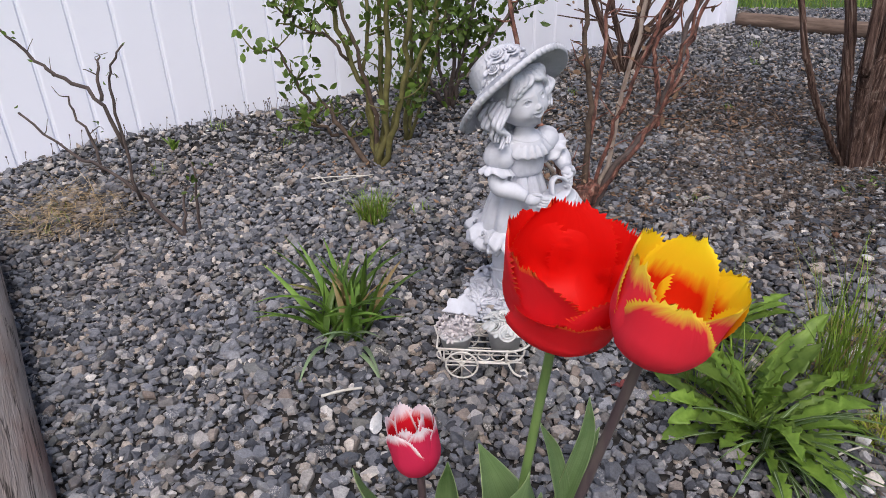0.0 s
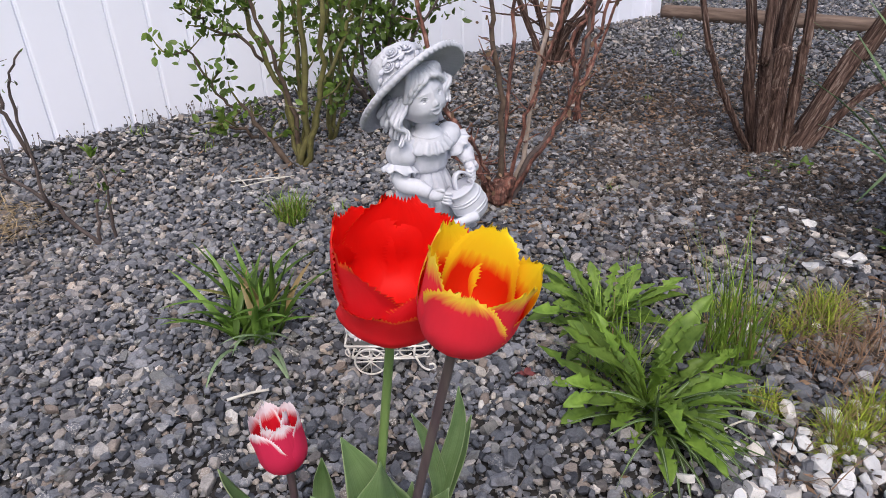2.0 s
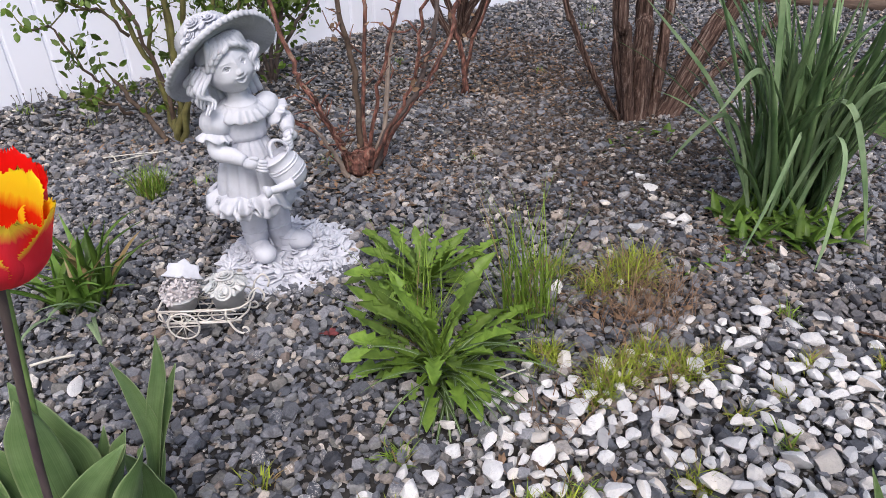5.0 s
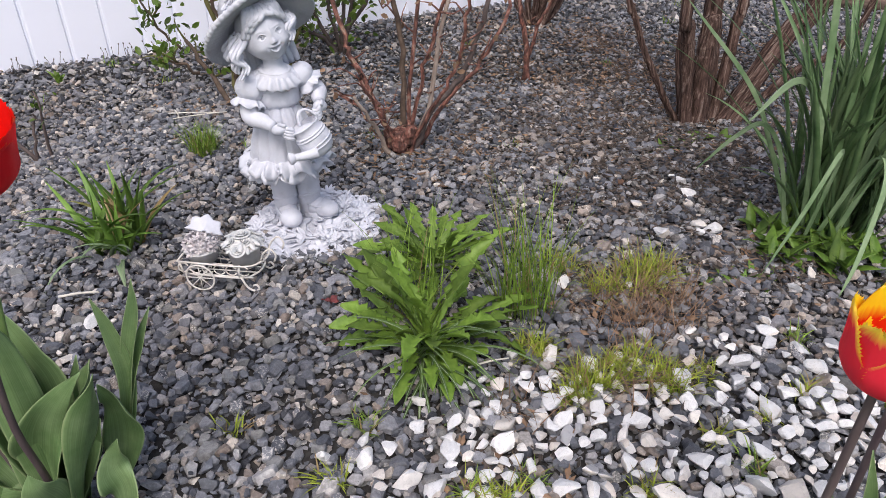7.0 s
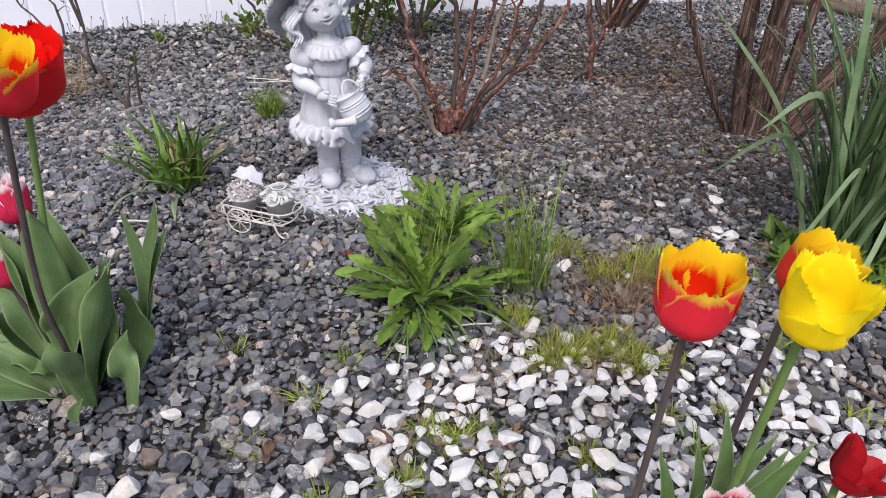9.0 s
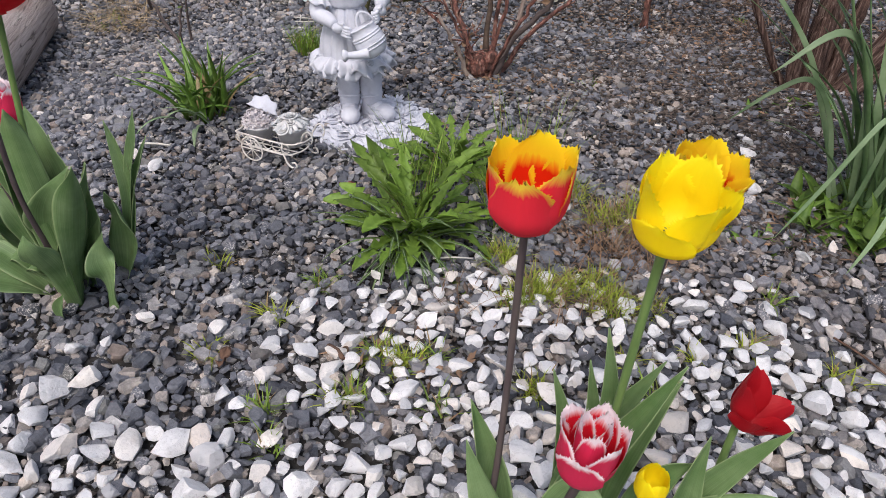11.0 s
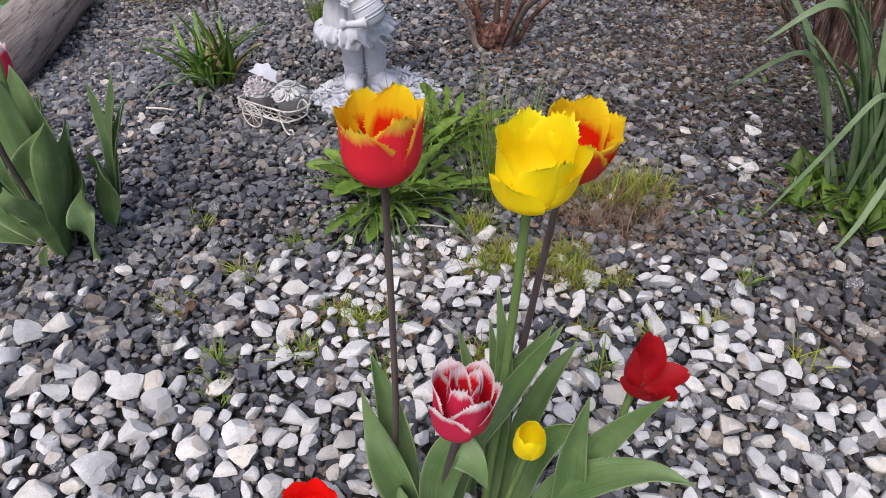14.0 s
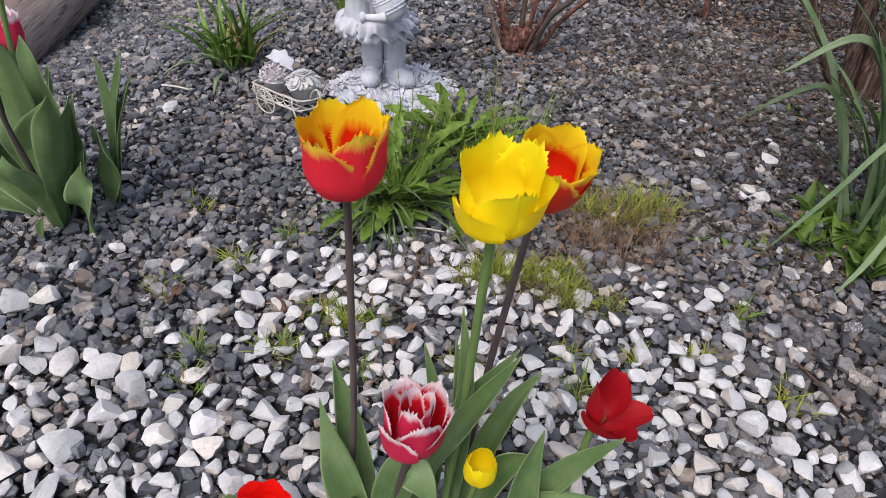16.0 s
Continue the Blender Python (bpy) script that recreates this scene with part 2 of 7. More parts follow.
def tulip_leaf_material():
    """Waxy grey-green leaf with fine parallel veins and a thin pale margin."""
    m, nt, b = material("glaucous_leaf", 0.48, 0.4)
    c = ramp(nt, noise_tex(nt, 14, 4, 0.6), [(0.3, (0.115, 0.215, 0.068)), (0.7, (0.235, 0.345, 0.155))])
    uv = nt.nodes.new("ShaderNodeUVMap")
    uv.uv_map = "UVMap"
    mp = node(nt, "ShaderNodeMapping", Vector=uv.outputs["UV"])
    mp.inputs["Scale"].default_value = (26, 0.8, 1)
    vein = node(nt, "ShaderNodeTexNoise", Vector=mp.outputs["Vector"], Scale=1.6, Detail=3.0).outputs["Fac"]
    c = mixc(nt, 1.0, c, ramp(nt, vein, [(0.3, (0.78, 0.80, 0.78)), (0.7, (1.2, 1.17, 1.2))]), "MULTIPLY")
    u = node(nt, "ShaderNodeSeparateXYZ", Vector=uv.outputs["UV"]).outputs["X"]
    off = mathn(nt, "ABSOLUTE", mathn(nt, "SUBTRACT", mathn(nt, "MULTIPLY", u, 2.0), 1.0))
    c = mixc(nt, ramp(nt, off, [(0.93, (0, 0, 0)), (0.98, (0.6, 0.6, 0.6))]), c, (0.38, 0.46, 0.24))
    colour(nt, b, c)
    tr = node(nt, "ShaderNodeBsdfTranslucent", Color=c)
    mx = node(nt, "ShaderNodeMixShader", Fac=0.28)
    nt.links.new(b.outputs[0], mx.inputs[1])
    nt.links.new(tr.outputs[0], mx.inputs[2])
    nt.links.new(mx.outputs[0], nt.nodes["Material Output"].inputs["Surface"])
    bump(nt, b, vein, 0.3, 0.001)
    return m


TULIPLEAF = tulip_leaf_material()
IRISLEAF = leaf_material("deep_green_blade", (0.07, 0.15, 0.02), (0.16, 0.27, 0.05), 18, 0.45, 0.25, 0.4, 0.08)
DAFFLEAF = leaf_material("blue_green_blade", (0.062, 0.130, 0.045), (0.195, 0.29, 0.135), 12, 0.42, 0.28, 0.5)
PALEBLADE = leaf_material("pale_blue_green_blade", (0.12, 0.205, 0.09), (0.285, 0.38, 0.22), 12, 0.42, 0.28, 0.3)
GRASSLEAF = leaf_material("grass_blade", (0.12, 0.21, 0.025), (0.26, 0.38, 0.06), 25, 0.55, 0.3, 0.35, 0.12)
MOSSLEAF = leaf_material("yellow_green_blade", (0.20, 0.27, 0.025), (0.40, 0.46, 0.06), 25, 0.6, 0.3, 0.35, 0.25)
WEEDLEAF = leaf_material("weed_leaf", (0.10, 0.185, 0.022), (0.215, 0.335, 0.055), 35, 0.5, 0.3, 0.4)
ROSETTELEAF = leaf_material("rosette_leaf", (0.07, 0.15, 0.018), (0.17, 0.28, 0.045), 35, 0.5, 0.3, 0.3)
SHRUBLEAF = leaf_material("shrub_leaf", (0.05, 0.10, 0.015), (0.145, 0.22, 0.036), 30, 0.45, 0.3, 0.55)


def striped_material():
    """Narrow dark leaf with a pale stripe along its middle."""
    m = leaf_material("striped_blade", (0.075, 0.14, 0.035), (0.16, 0.25, 0.075), 25, 0.45, 0.25, 0.3)
    nt = m.node_tree
    b = nt.nodes["Principled BSDF"]
    uv = nt.nodes.new("ShaderNodeUVMap")
    uv.uv_map = "UVMap"
    u = node(nt, "ShaderNodeSeparateXYZ", Vector=uv.outputs["UV"]).outputs["X"]
    off = mathn(nt, "ABSOLUTE", mathn(nt, "SUBTRACT", mathn(nt, "MULTIPLY", u, 2.0), 1.0))
    c = mixc(nt, ramp(nt, off, [(0.12, (0.8, 0.8, 0.8)), (0.28, (0, 0, 0))]), b.inputs["Base Color"].links[0].from_socket, (0.42, 0.50, 0.36))
    colour(nt, b, c)
    return m


STRIPED = striped_material()
STRAW = leaf_material("dead_straw", (0.28, 0.20, 0.11), (0.52, 0.41, 0.26), 30, 0.8, 0.15, 0.4)
RUSTSTRAW = leaf_material("rust_straw", (0.145, 0.085, 0.052), (0.31, 0.20, 0.125), 30, 0.8, 0.15, 0.4)
SHADE_LITTER = leaf_material("shade_litter", (0.042, 0.033, 0.028), (0.115, 0.088, 0.072), 60, 0.85, 0.1, 0.5)
CANE_RED = mottled("red_brown_cane", [(0.34, (0.045, 0.024, 0.02)), (0.47, (0.12, 0.058, 0.046)), (0.57, (0.25, 0.102, 0.076)), (0.64, (0.33, 0.22, 0.17)), (0.75, (0.15, 0.105, 0.06))], 75, 0.65, 0.3, 0.8, 0.003, stretch=(1, 1, 0.4))
CANE_OLIVE = mottled("olive_cane", [(0.3, (0.075, 0.065, 0.025)), (0.7, (0.17, 0.16, 0.055))], 30, 0.6, 0.3, 0.4, 0.002)
DEADCANE = mottled("dead_cane", [(0.3, (0.20, 0.15, 0.12)), (0.7, (0.42, 0.35, 0.30))], 60, 0.8, 0.2, 0.6, 0.002, stretch=(1, 1, 0.3))
CANE_BROWN = mottled("brown_cane", [(0.3, (0.050, 0.034, 0.026)), (0.7, (0.135, 0.095, 0.070))], 40, 0.7, 0.3, 0.5, 0.002)
BARK = mottled("stripped_bark", [(0.34, (0.026, 0.016, 0.013)), (0.47, (0.082, 0.050, 0.041)), (0.57, (0.14, 0.090, 0.074)), (0.66, (0.27, 0.21, 0.18)), (0.74, (0.115, 0.075, 0.061))], 150, 0.9, 0.15, 1.0, 0.008, stretch=(1, 1, 0.06), fine=1.5)
DARKTWIG = mottled("dark_twig", [(0.3, (0.06, 0.045, 0.042)), (0.7, (0.13, 0.1, 0.09))], 40, 0.7, 0.3, 0.4, 0.001)
PALETWIG = mottled("bleached_stick", [(0.3, (0.45, 0.42, 0.36)), (0.7, (0.7, 0.68, 0.62))], 30, 0.7, 0.3, 0.2, 0.001)
REDLEAF = mottled("dry_red_leaf", [(0.3, (0.085, 0.018, 0.022)), (0.7, (0.18, 0.048, 0.048))], 40, 0.6, 0.3, 0.3, 0.001)
BROWNBARK = mottled("bark_scrap", [(0.3, (0.07, 0.042, 0.03)), (0.7, (0.17, 0.10, 0.07))], 40, 0.85, 0.2, 0.6, 0.002)
BLACK = mottled("black_stone", [(0.3, (0.012, 0.012, 0.014)), (0.7, (0.035, 0.035, 0.04))], 30, 0.25, 0.5, 0.2, 0.001)
HOSE = mottled("green_hose", [(0.3, (0.03, 0.22, 0.10)), (0.7, (0.05, 0.30, 0.14))], 30, 0.4, 0.5, 0.1, 0.0005)


# ---- shapes ----
class Geo:
    """Gathers vertices, faces and per-vertex values of one mesh."""

    def __init__(self):
        self.v, self.f, self.uv, self.inside, self.n = [], [], [], [], 0

    def add(self, v, f, uv=None, inside=None):
        v = np.asarray(v, float).reshape(-1, 3)
        self.v.append(v)
        self.f += [tuple(int(i) + self.n for i in q) for q in f]
        self.uv.append(np.zeros((len(v), 2)) if uv is None else np.asarray(uv, float).reshape(-1, 2))
        self.inside.append(np.zeros(len(v)) if inside is None else np.asarray(inside, float))
        self.n += len(v)
        return self

    def mesh(self, name, mat, smooth=True):
        me = bpy.data.meshes.new(name)
        v = np.concatenate(self.v)
        me.from_pydata(v.tolist(), [], self.f)
        uv, ins = np.concatenate(self.uv), np.concatenate(self.inside)
        if uv.any():
            idx = np.empty(len(me.loops), np.int32)
            me.loops.foreach_get("vertex_index", idx)
            me.uv_layers.new(name="UVMap").data.foreach_set("uv", uv[idx].ravel())
            me.attributes.new("inside", "FLOAT", "POINT").data.foreach_set("value", ins)
        me.polygons.foreach_set("use_smooth", [smooth] * len(me.polygons))
        me.materials.append(mat)
        me.update()
        return me


def part(name, geo, mat, parent=None, label="", smooth=True):
    ob = new(name, geo if isinstance(geo, bpy.types.Mesh) else geo.mesh(name, mat, smooth))
    if parent is not None:
        ob.parent = parent
        ob.matrix_parent_inverse = parent.matrix_basis.inverted()
    return tagged(ob, label)


def thing(name, at, label, category, group="", kind=""):
    ob = new(name)
    ob.empty_display_size = 0.02
    ob.matrix_basis = Matrix.Translation(at)
    return tagged(ob, label, category, group, kind)


def tri_mesh(name, v, f, mat, smooth=False, crease=0):
    """A mesh from large arrays of vertices and triangles."""
    me = bpy.data.meshes.new(name)
    me.vertices.add(len(v))
    me.vertices.foreach_set("co", np.ascontiguousarray(v, np.float32).ravel())
    me.loops.add(3 * len(f))
    me.loops.foreach_set("vertex_index", np.ascontiguousarray(f, np.int32).ravel())
    me.polygons.add(len(f))
    me.polygons.foreach_set("loop_start", np.arange(0, 3 * len(f), 3, dtype=np.int32))
    me.polygons.foreach_set("use_smooth", np.full(len(f), smooth))
    me.materials.append(mat)
    me.update(calc_edges=True)
    if crease:
        me.set_sharp_from_angle(angle=radians(crease))
    return me


def grid_faces(a, b, wrap=False):
    f = []
    for i in range(a if wrap else a - 1):
        k = (i + 1) % a
        for j in range(b - 1):
            f.append((i * b + j, k * b + j, k * b + j + 1, i * b + j + 1))
    return f


def smooth_path(points, steps=5):
    """A Catmull-Rom curve through the points."""
    p = [Vector(q) for q in points]
    p = [2 * p[0] - p[1], *p, 2 * p[-1] - p[-2]]
    out = []
    for i in range(1, len(p) - 2):
        a, b, c, d = p[i - 1:i + 3]
        for k in range(steps):
            t = k / steps
            out.append(0.5 * (2 * b + (c - a) * t + (2 * a - 5 * b + 4 * c - d) * t * t + (3 * b - a - 3 * c + d) * t ** 3))
    return out + [p[-2]]


def tube(geo, points, radii, sides=8, steps=4, knots=0.0, cap=True, ridge=0.0):
    """A round rod through points, with a radius at each end or at each point."""
    pts = smooth_path(points, steps) if steps > 1 else [Vector(q) for q in points]
    n = len(pts)
    if len(radii) == 2:
        rad = np.linspace(radii[0], radii[1], n)
    else:
        rad = np.interp(np.linspace(0, 1, n), np.linspace(0, 1, len(radii)), radii)
    if knots:
        rad = rad * (1 + knots * rng.uniform(-1, 1, n))
    side = None
    v = np.zeros((n, sides, 3))
    ribs = rng.uniform(-1, 1, sides) if ridge else None
    for i, q in enumerate(pts):
        if ridge:
            # strips of bark that fade in and out along the stem
            ribs = np.clip(ribs * 0.95 + rng.uniform(-0.28, 0.28, sides), -1, 1)
        d = (pts[min(i + 1, n - 1)] - pts[max(i - 1, 0)]).normalized()
        if side is None:
            side = d.orthogonal().normalized()
        side = (side - d * side.dot(d)).normalized()
        up = d.cross(side)
        for k in range(sides):
            a = 2 * math.pi * k / sides
            v[i, k] = q + (side * math.cos(a) + up * math.sin(a)) * float(rad[i] * (1 + ridge * ribs[k] if ridge else rad[i] / rad[i]))
    f = [(i * sides + k, i * sides + (k + 1) % sides, (i + 1) * sides + (k + 1) % sides, (i + 1) * sides + k) for i in range(n - 1) for k in range(sides)]
    if cap:
        f += [tuple(range(sides - 1, -1, -1)), tuple((n - 1) * sides + k for k in range(sides))]
    return geo.add(v, f)


def ball(geo, centre, size, rot=None, seg=14, rings=9):
    """An ellipsoid; rot: a 3 x 3 matrix."""
    v = [(0, 0, 1)]
    for i in range(1, rings):
        a = math.pi * i / rings
        v += [(math.sin(a) * math.cos(2 * math.pi * k / seg), math.sin(a) * math.sin(2 * math.pi * k / seg), math.cos(a)) for k in range(seg)]
    v.append((0, 0, -1))
    f = [(0, 1 + k, 1 + (k + 1) % seg) for k in range(seg)]
    for i in range(rings - 2):
        f += [(1 + i * seg + k, 1 + (i + 1) * seg + k, 1 + (i + 1) * seg + (k + 1) % seg, 1 + i * seg + (k + 1) % seg) for k in range(seg)]
    e = len(v) - 1
    f += [(e, 1 + (rings - 2) * seg + (k + 1) % seg, 1 + (rings - 2) * seg + k) for k in range(seg)]
    v = np.array(v) * np.asarray(size)
    if rot is not None:
        v = v @ np.array(rot).T
    return geo.add(v + np.asarray(centre), f)


def lathe(geo, profile, seg=40, shape=None, centre=(0, 0, 0), rot=None):
    """A turned form: profile of (radius, z); shape(angle, j, n) scales the radius."""
    n = len(profile)
    v = np.zeros((seg, n, 3))
    for k in range(seg):
        a = 2 * math.pi * k / seg
        for j, (r, z) in enumerate(profile):
            s = shape(a, j / (n - 1)) if shape else 1.0
            dz = 0.0
            if isinstance(s, tuple):
                s, dz = s
            v[k, j] = (r * s * math.cos(a), r * s * math.sin(a), z + dz)
    v = v.reshape(-1, 3)
    if rot is not None:
        v = v @ np.array(rot).T
    f = grid_faces(seg, n, True)
    f += [tuple(k * n for k in range(seg - 1, -1, -1)), tuple(k * n + n - 1 for k in range(seg))]
    return geo.add(v + np.asarray(centre), f)


def sheet(geo, p, thick, uv=None, closed=True):
    """A closed thin body from a grid of points p[i, j]; thick 0 leaves one sheet."""
    a, b = p.shape[:2]
    if uv is None:
        uu, vv = np.meshgrid(np.linspace(0, 1, a), np.linspace(0, 1, b), indexing="ij")
        uv = np.stack([uu, vv], -1)
    f = grid_faces(a, b)
    if not thick:
        return geo.add(p, f, uv)
    du, dv = np.gradient(p, axis=0), np.gradient(p, axis=1)
    nrm = np.cross(du, dv)
    nrm /= np.linalg.norm(nrm, axis=-1, keepdims=True) + 1e-12
    back = p - nrm * thick
    n = a * b
    rim = [(i, 0) for i in range(a)] + [(a - 1, j) for j in range(1, b)] + [(i, b - 1) for i in range(a - 2, -1, -1)] + [(0, j) for j in range(b - 2, 0, -1)]
    ids = [i * b + j for i, j in rim]
    faces = f + [tuple(n + i for i in reversed(q)) for q in f]
    if closed:
        faces += [(ids[k], n + ids[k], n + ids[(k + 1) % len(ids)], ids[(k + 1) % len(ids)]) for k in range(len(ids))]
    return geo.add(np.concatenate([p.reshape(-1, 3), back.reshape(-1, 3)]), faces, np.concatenate([uv.reshape(-1, 2)] * 2), np.concatenate([np.ones(n), np.zeros(n)]))


def blade(geo, base, azimuth, length, width, lean=0.2, bend=0.8, power=1.5, fold=0.25, wave=0.0, twist=0.0, kind="grass", thick=0.0, rows=9, cols=3, droop_tip=0.0):
    """A leaf that rises from its base, leans the way of its azimuth and bends over; angles in radians from upright."""
    s = np.linspace(0, 1, rows)
    ang = lean + bend * s ** power + droop_tip * np.clip((s - 0.75) / 0.25, 0, 1) ** 2
    step = length / (rows - 1)
    mid = (ang[1:] + ang[:-1]) / 2
    out = np.concatenate([[0], np.cumsum(np.sin(mid) * step)])
    up = np.concatenate([[0], np.cumsum(np.cos(mid) * step)])
    ph0 = rng.random()
    if kind == "grass":
        w = np.clip(1 - s ** 2.2, 0.02, 1) * np.minimum(1, 0.6 + s * 2)
    elif kind == "strap":
        w = np.clip((1 - s ** 6), 0.05, 1) * np.minimum(1, 0.75 + s)
    elif kind == "tulip":
        w = np.clip(np.sin(math.pi * np.clip(s * 0.93 + 0.07, 0, 1) ** 0.75), 0.03, 1)
    elif kind == "lobed":
        # backward-pointing teeth, uneven from side to side, running out into a blunt tip
        deep, many = 0.70 + 0.22 * rng.random(), rng.uniform(6.0, 9.0)
        cuts = []
        for q in (0, 1):
            t = (s + 0.02 * np.sin(17 * s + 5 * ph0 + q)) * many + ph0 + 0.45 * q
            size = 0.88 + 0.12 * np.sin(3.1 * np.floor(t) + 7 * ph0 + 2 * q)
            saw = 1 - deep * size * (t % 1.0) ** 0.6
            cuts.append(np.where(s > 0.84, np.maximum(saw, 0.8), saw))
        w = (0.16 + 0.84 * np.clip(s * 1.35, 0, 1) ** 1.2) * np.clip((1 - s) * 5, 0.02, 1) ** 0.7
    else:
        w = np.clip(np.sin(math.pi * s ** 0.8), 0.04, 1)
    ca, sa = math.cos(azimuth), math.sin(azimuth)
    u = np.linspace(-1, 1, cols)
    p = np.zeros((cols, rows, 3))
    ph = rng.uniform(0, 6.3)
    for i in range(rows):
        tw = twist * s[i]
        nx, nz = math.cos(ang[i]), -math.sin(ang[i])
        for k in range(cols):
            side_w = w[i] * (cuts[int(u[k] > 0)][i] if kind == "lobed" else 1.0)
            x = u[k] * side_w * width * 0.5
            lift = abs(u[k]) * side_w * width * fold + wave * width * abs(u[k]) * math.sin(ph + s[i] * 9 + (1.7 if u[k] > 0 else 0))
            side, norm = x * math.cos(tw) - lift * math.sin(tw), x * math.sin(tw) + lift * math.cos(tw)
            # the leaf's upper face looks back towards the plant's axis
            o, z = out[i] - norm * nx, up[i] - norm * nz
            p[k, i] = (base[0] + o * ca - side * sa, base[1] + o * sa + side * ca, base[2] + z)
    return sheet(geo, p, thick)


def leaf_path(geo, pts, width, kind="tulip", thick=0.0009, fold=0.24, wave=0.24, cols=11, steps=7, face=None):
    """A leaf along a curve. Its face looks back towards the plant, or the way of face."""
    c = smooth_path(pts, steps)
    n = len(c)
    s = np.linspace(0, 1, n)
    if kind == "tulip":
        w = np.clip(np.sin(math.pi * np.clip(s * 0.86 + 0.14, 0, 1) ** 1.05), 0.02, 1)
    else:
        w = np.clip(1 - s ** 7, 0.04, 1)
    flat = Vector((c[-1].x - c[0].x, c[-1].y - c[0].y, 0))
    out = flat.normalized() if flat.length > 1e-4 else Vector((1, 0, 0))
    u = np.linspace(-1, 1, cols)
    ph = rng.uniform(0, 6.3)
    p = np.zeros((cols, n, 3))
    for i in range(n):
        d = (c[min(i + 1, n - 1)] - c[max(i - 1, 0)]).normalized()
        nrm = Vector(face) if face else (Vector((0, 0, 1)) * max(0.0, d.dot(out)) - out)
        nrm = (nrm - d * nrm.dot(d)).normalized()
        side = d.cross(nrm)
        for k in range(cols):
            x = u[k] * w[i] * width / 2
            lift = abs(u[k]) ** 1.5 * w[i] * width * fold + wave * width * abs(u[k]) ** 2 * w[i] * math.sin(ph + s[i] * 8 + (2 if u[k] > 0 else 0))
            p[k, i] = c[i] + side * x + nrm * lift
    return sheet(geo, p, thick)


def height(x, y):
    """The bed's height: nearly level, a little hollow round the figure."""
    x, y = np.asarray(x, float), np.asarray(y, float)
    h = 0.006 * np.sin(2.1 * x + 0.7) * np.cos(1.7 * y + 0.4) + 0.004 * np.sin(5.3 * x - 1.1 * y) * np.cos(4.1 * y)
    h -= 0.13 * np.clip((-0.3 - x) / 0.65, 0, 1) ** 1.3 * np.clip((2.4 - y) / 0.5, 0, 1)
    h -= 0.036 * np.exp(-(((x - 0.21) / 0.24) ** 2 + ((y - 1.36) / 0.24) ** 2))
    h -= 0.023 * np.exp(-(((x - 0.08) / 0.17) ** 2 + ((y - 1.04) / 0.13) ** 2))
    return h * np.exp(-((np.hypot(x - 0.5, y - 1.5) / 6) ** 4))


def hgt(x, y):
    return float(height(x, y))


# ---- the ground ----
def axis_steps(lo, hi, step, far):
    mid = np.arange(lo, hi + step / 2, step)
    out = step * 1.6 ** np.arange(1, 40)
    out = np.cumsum(out)
    out = out[out < far]
    return np.concatenate([lo - out[::-1], mid, hi + out])


def make_ground():
    xs, ys = axis_steps(-2.4, 4.0, 0.05, 400), axis_steps(-0.8, 5.2, 0.05, 400)
    gx, gy = np.meshgrid(xs, ys, indexing="ij")
    g = Geo()
    g.add(np.stack([gx, gy, height(gx, gy) - 0.006], -1), grid_faces(len(xs), len(ys)))
    ob = part("ground", g, SOIL)
    # mown grass takes over where the bed ends
    ob.data.materials.append(LAWN)
    for f in ob.data.polygons:
        x, y = f.center.x, f.center.y
        bed = ((-2.3 < x < 2.0 and -0.25 < y < 5.0 and y > -0.70 - 1.45 * x) or (2.0 <= x < 4.2 and 2.3 < y < 5.0)) and (y < 2.70 + 0.663 * (x + 0.918) or x > 1.9)
        f.material_index = 0 if bed else 1
    return tagged(ob, "dark soil bed strewn with slate chippings", "ground", kind="structure")


ground = make_ground()
FENCE_A, FENCE_D = Vector((-0.918, 2.672, 0)), Vector((1, 0.663, 0)).normalized()


def behind_fence(x, y):
    return y > 2.672 + 0.663 * (x + 0.918) - 0.01


def make_lawn():
    n = 60
    g = Geo()
    xs, ys = np.linspace(0, 1, n), np.linspace(0, 1, n)
    p = np.zeros((n, n, 3))
    for i, a in enumerate(xs):
        for j, b in enumerate(ys):
            x = 1.9 + 14 * a ** 1.5 - 1.2 * b
            y = 5.0 - 0.12 * (x - 2.1) * (1 - b) + 16 * b ** 1.6
            p[i, j] = (x, y, 0.004 + 0.006 * math.sin(7 * x) * math.cos(5 * y))
    sheet(g, p, 0)
    lawn = tagged(part("lawn", g, LAWN), "mown green lawn behind the gravel bed", "lawn", kind="structure")
    v, f = [], []
    for k in range(5000):
        x = 1.9 + 4.2 * rng.random() ** 1.3
        y = 5.0 - 0.12 * (x - 2.1) + 2.4 * rng.random() ** 1.5
        a, h, w = rng.uniform(0, 6.3), rng.uniform(0.03, 0.075), 0.004
        dx, dy = math.cos(a), math.sin(a)
        q = len(v)
        v += [(x - dy * w, y + dx * w, 0), (x + dy * w, y - dx * w, 0), (x + dx * h * 0.5, y + dy * h * 0.5, h)]
        f.append((q, q + 1, q + 2))
    tagged(new("lawn_grass", tri_mesh("lawn_grass", np.array(v), np.array(f), GRASSLEAF)), "short blades of green lawn grass", "grass", kind="stuff")


make_lawn()


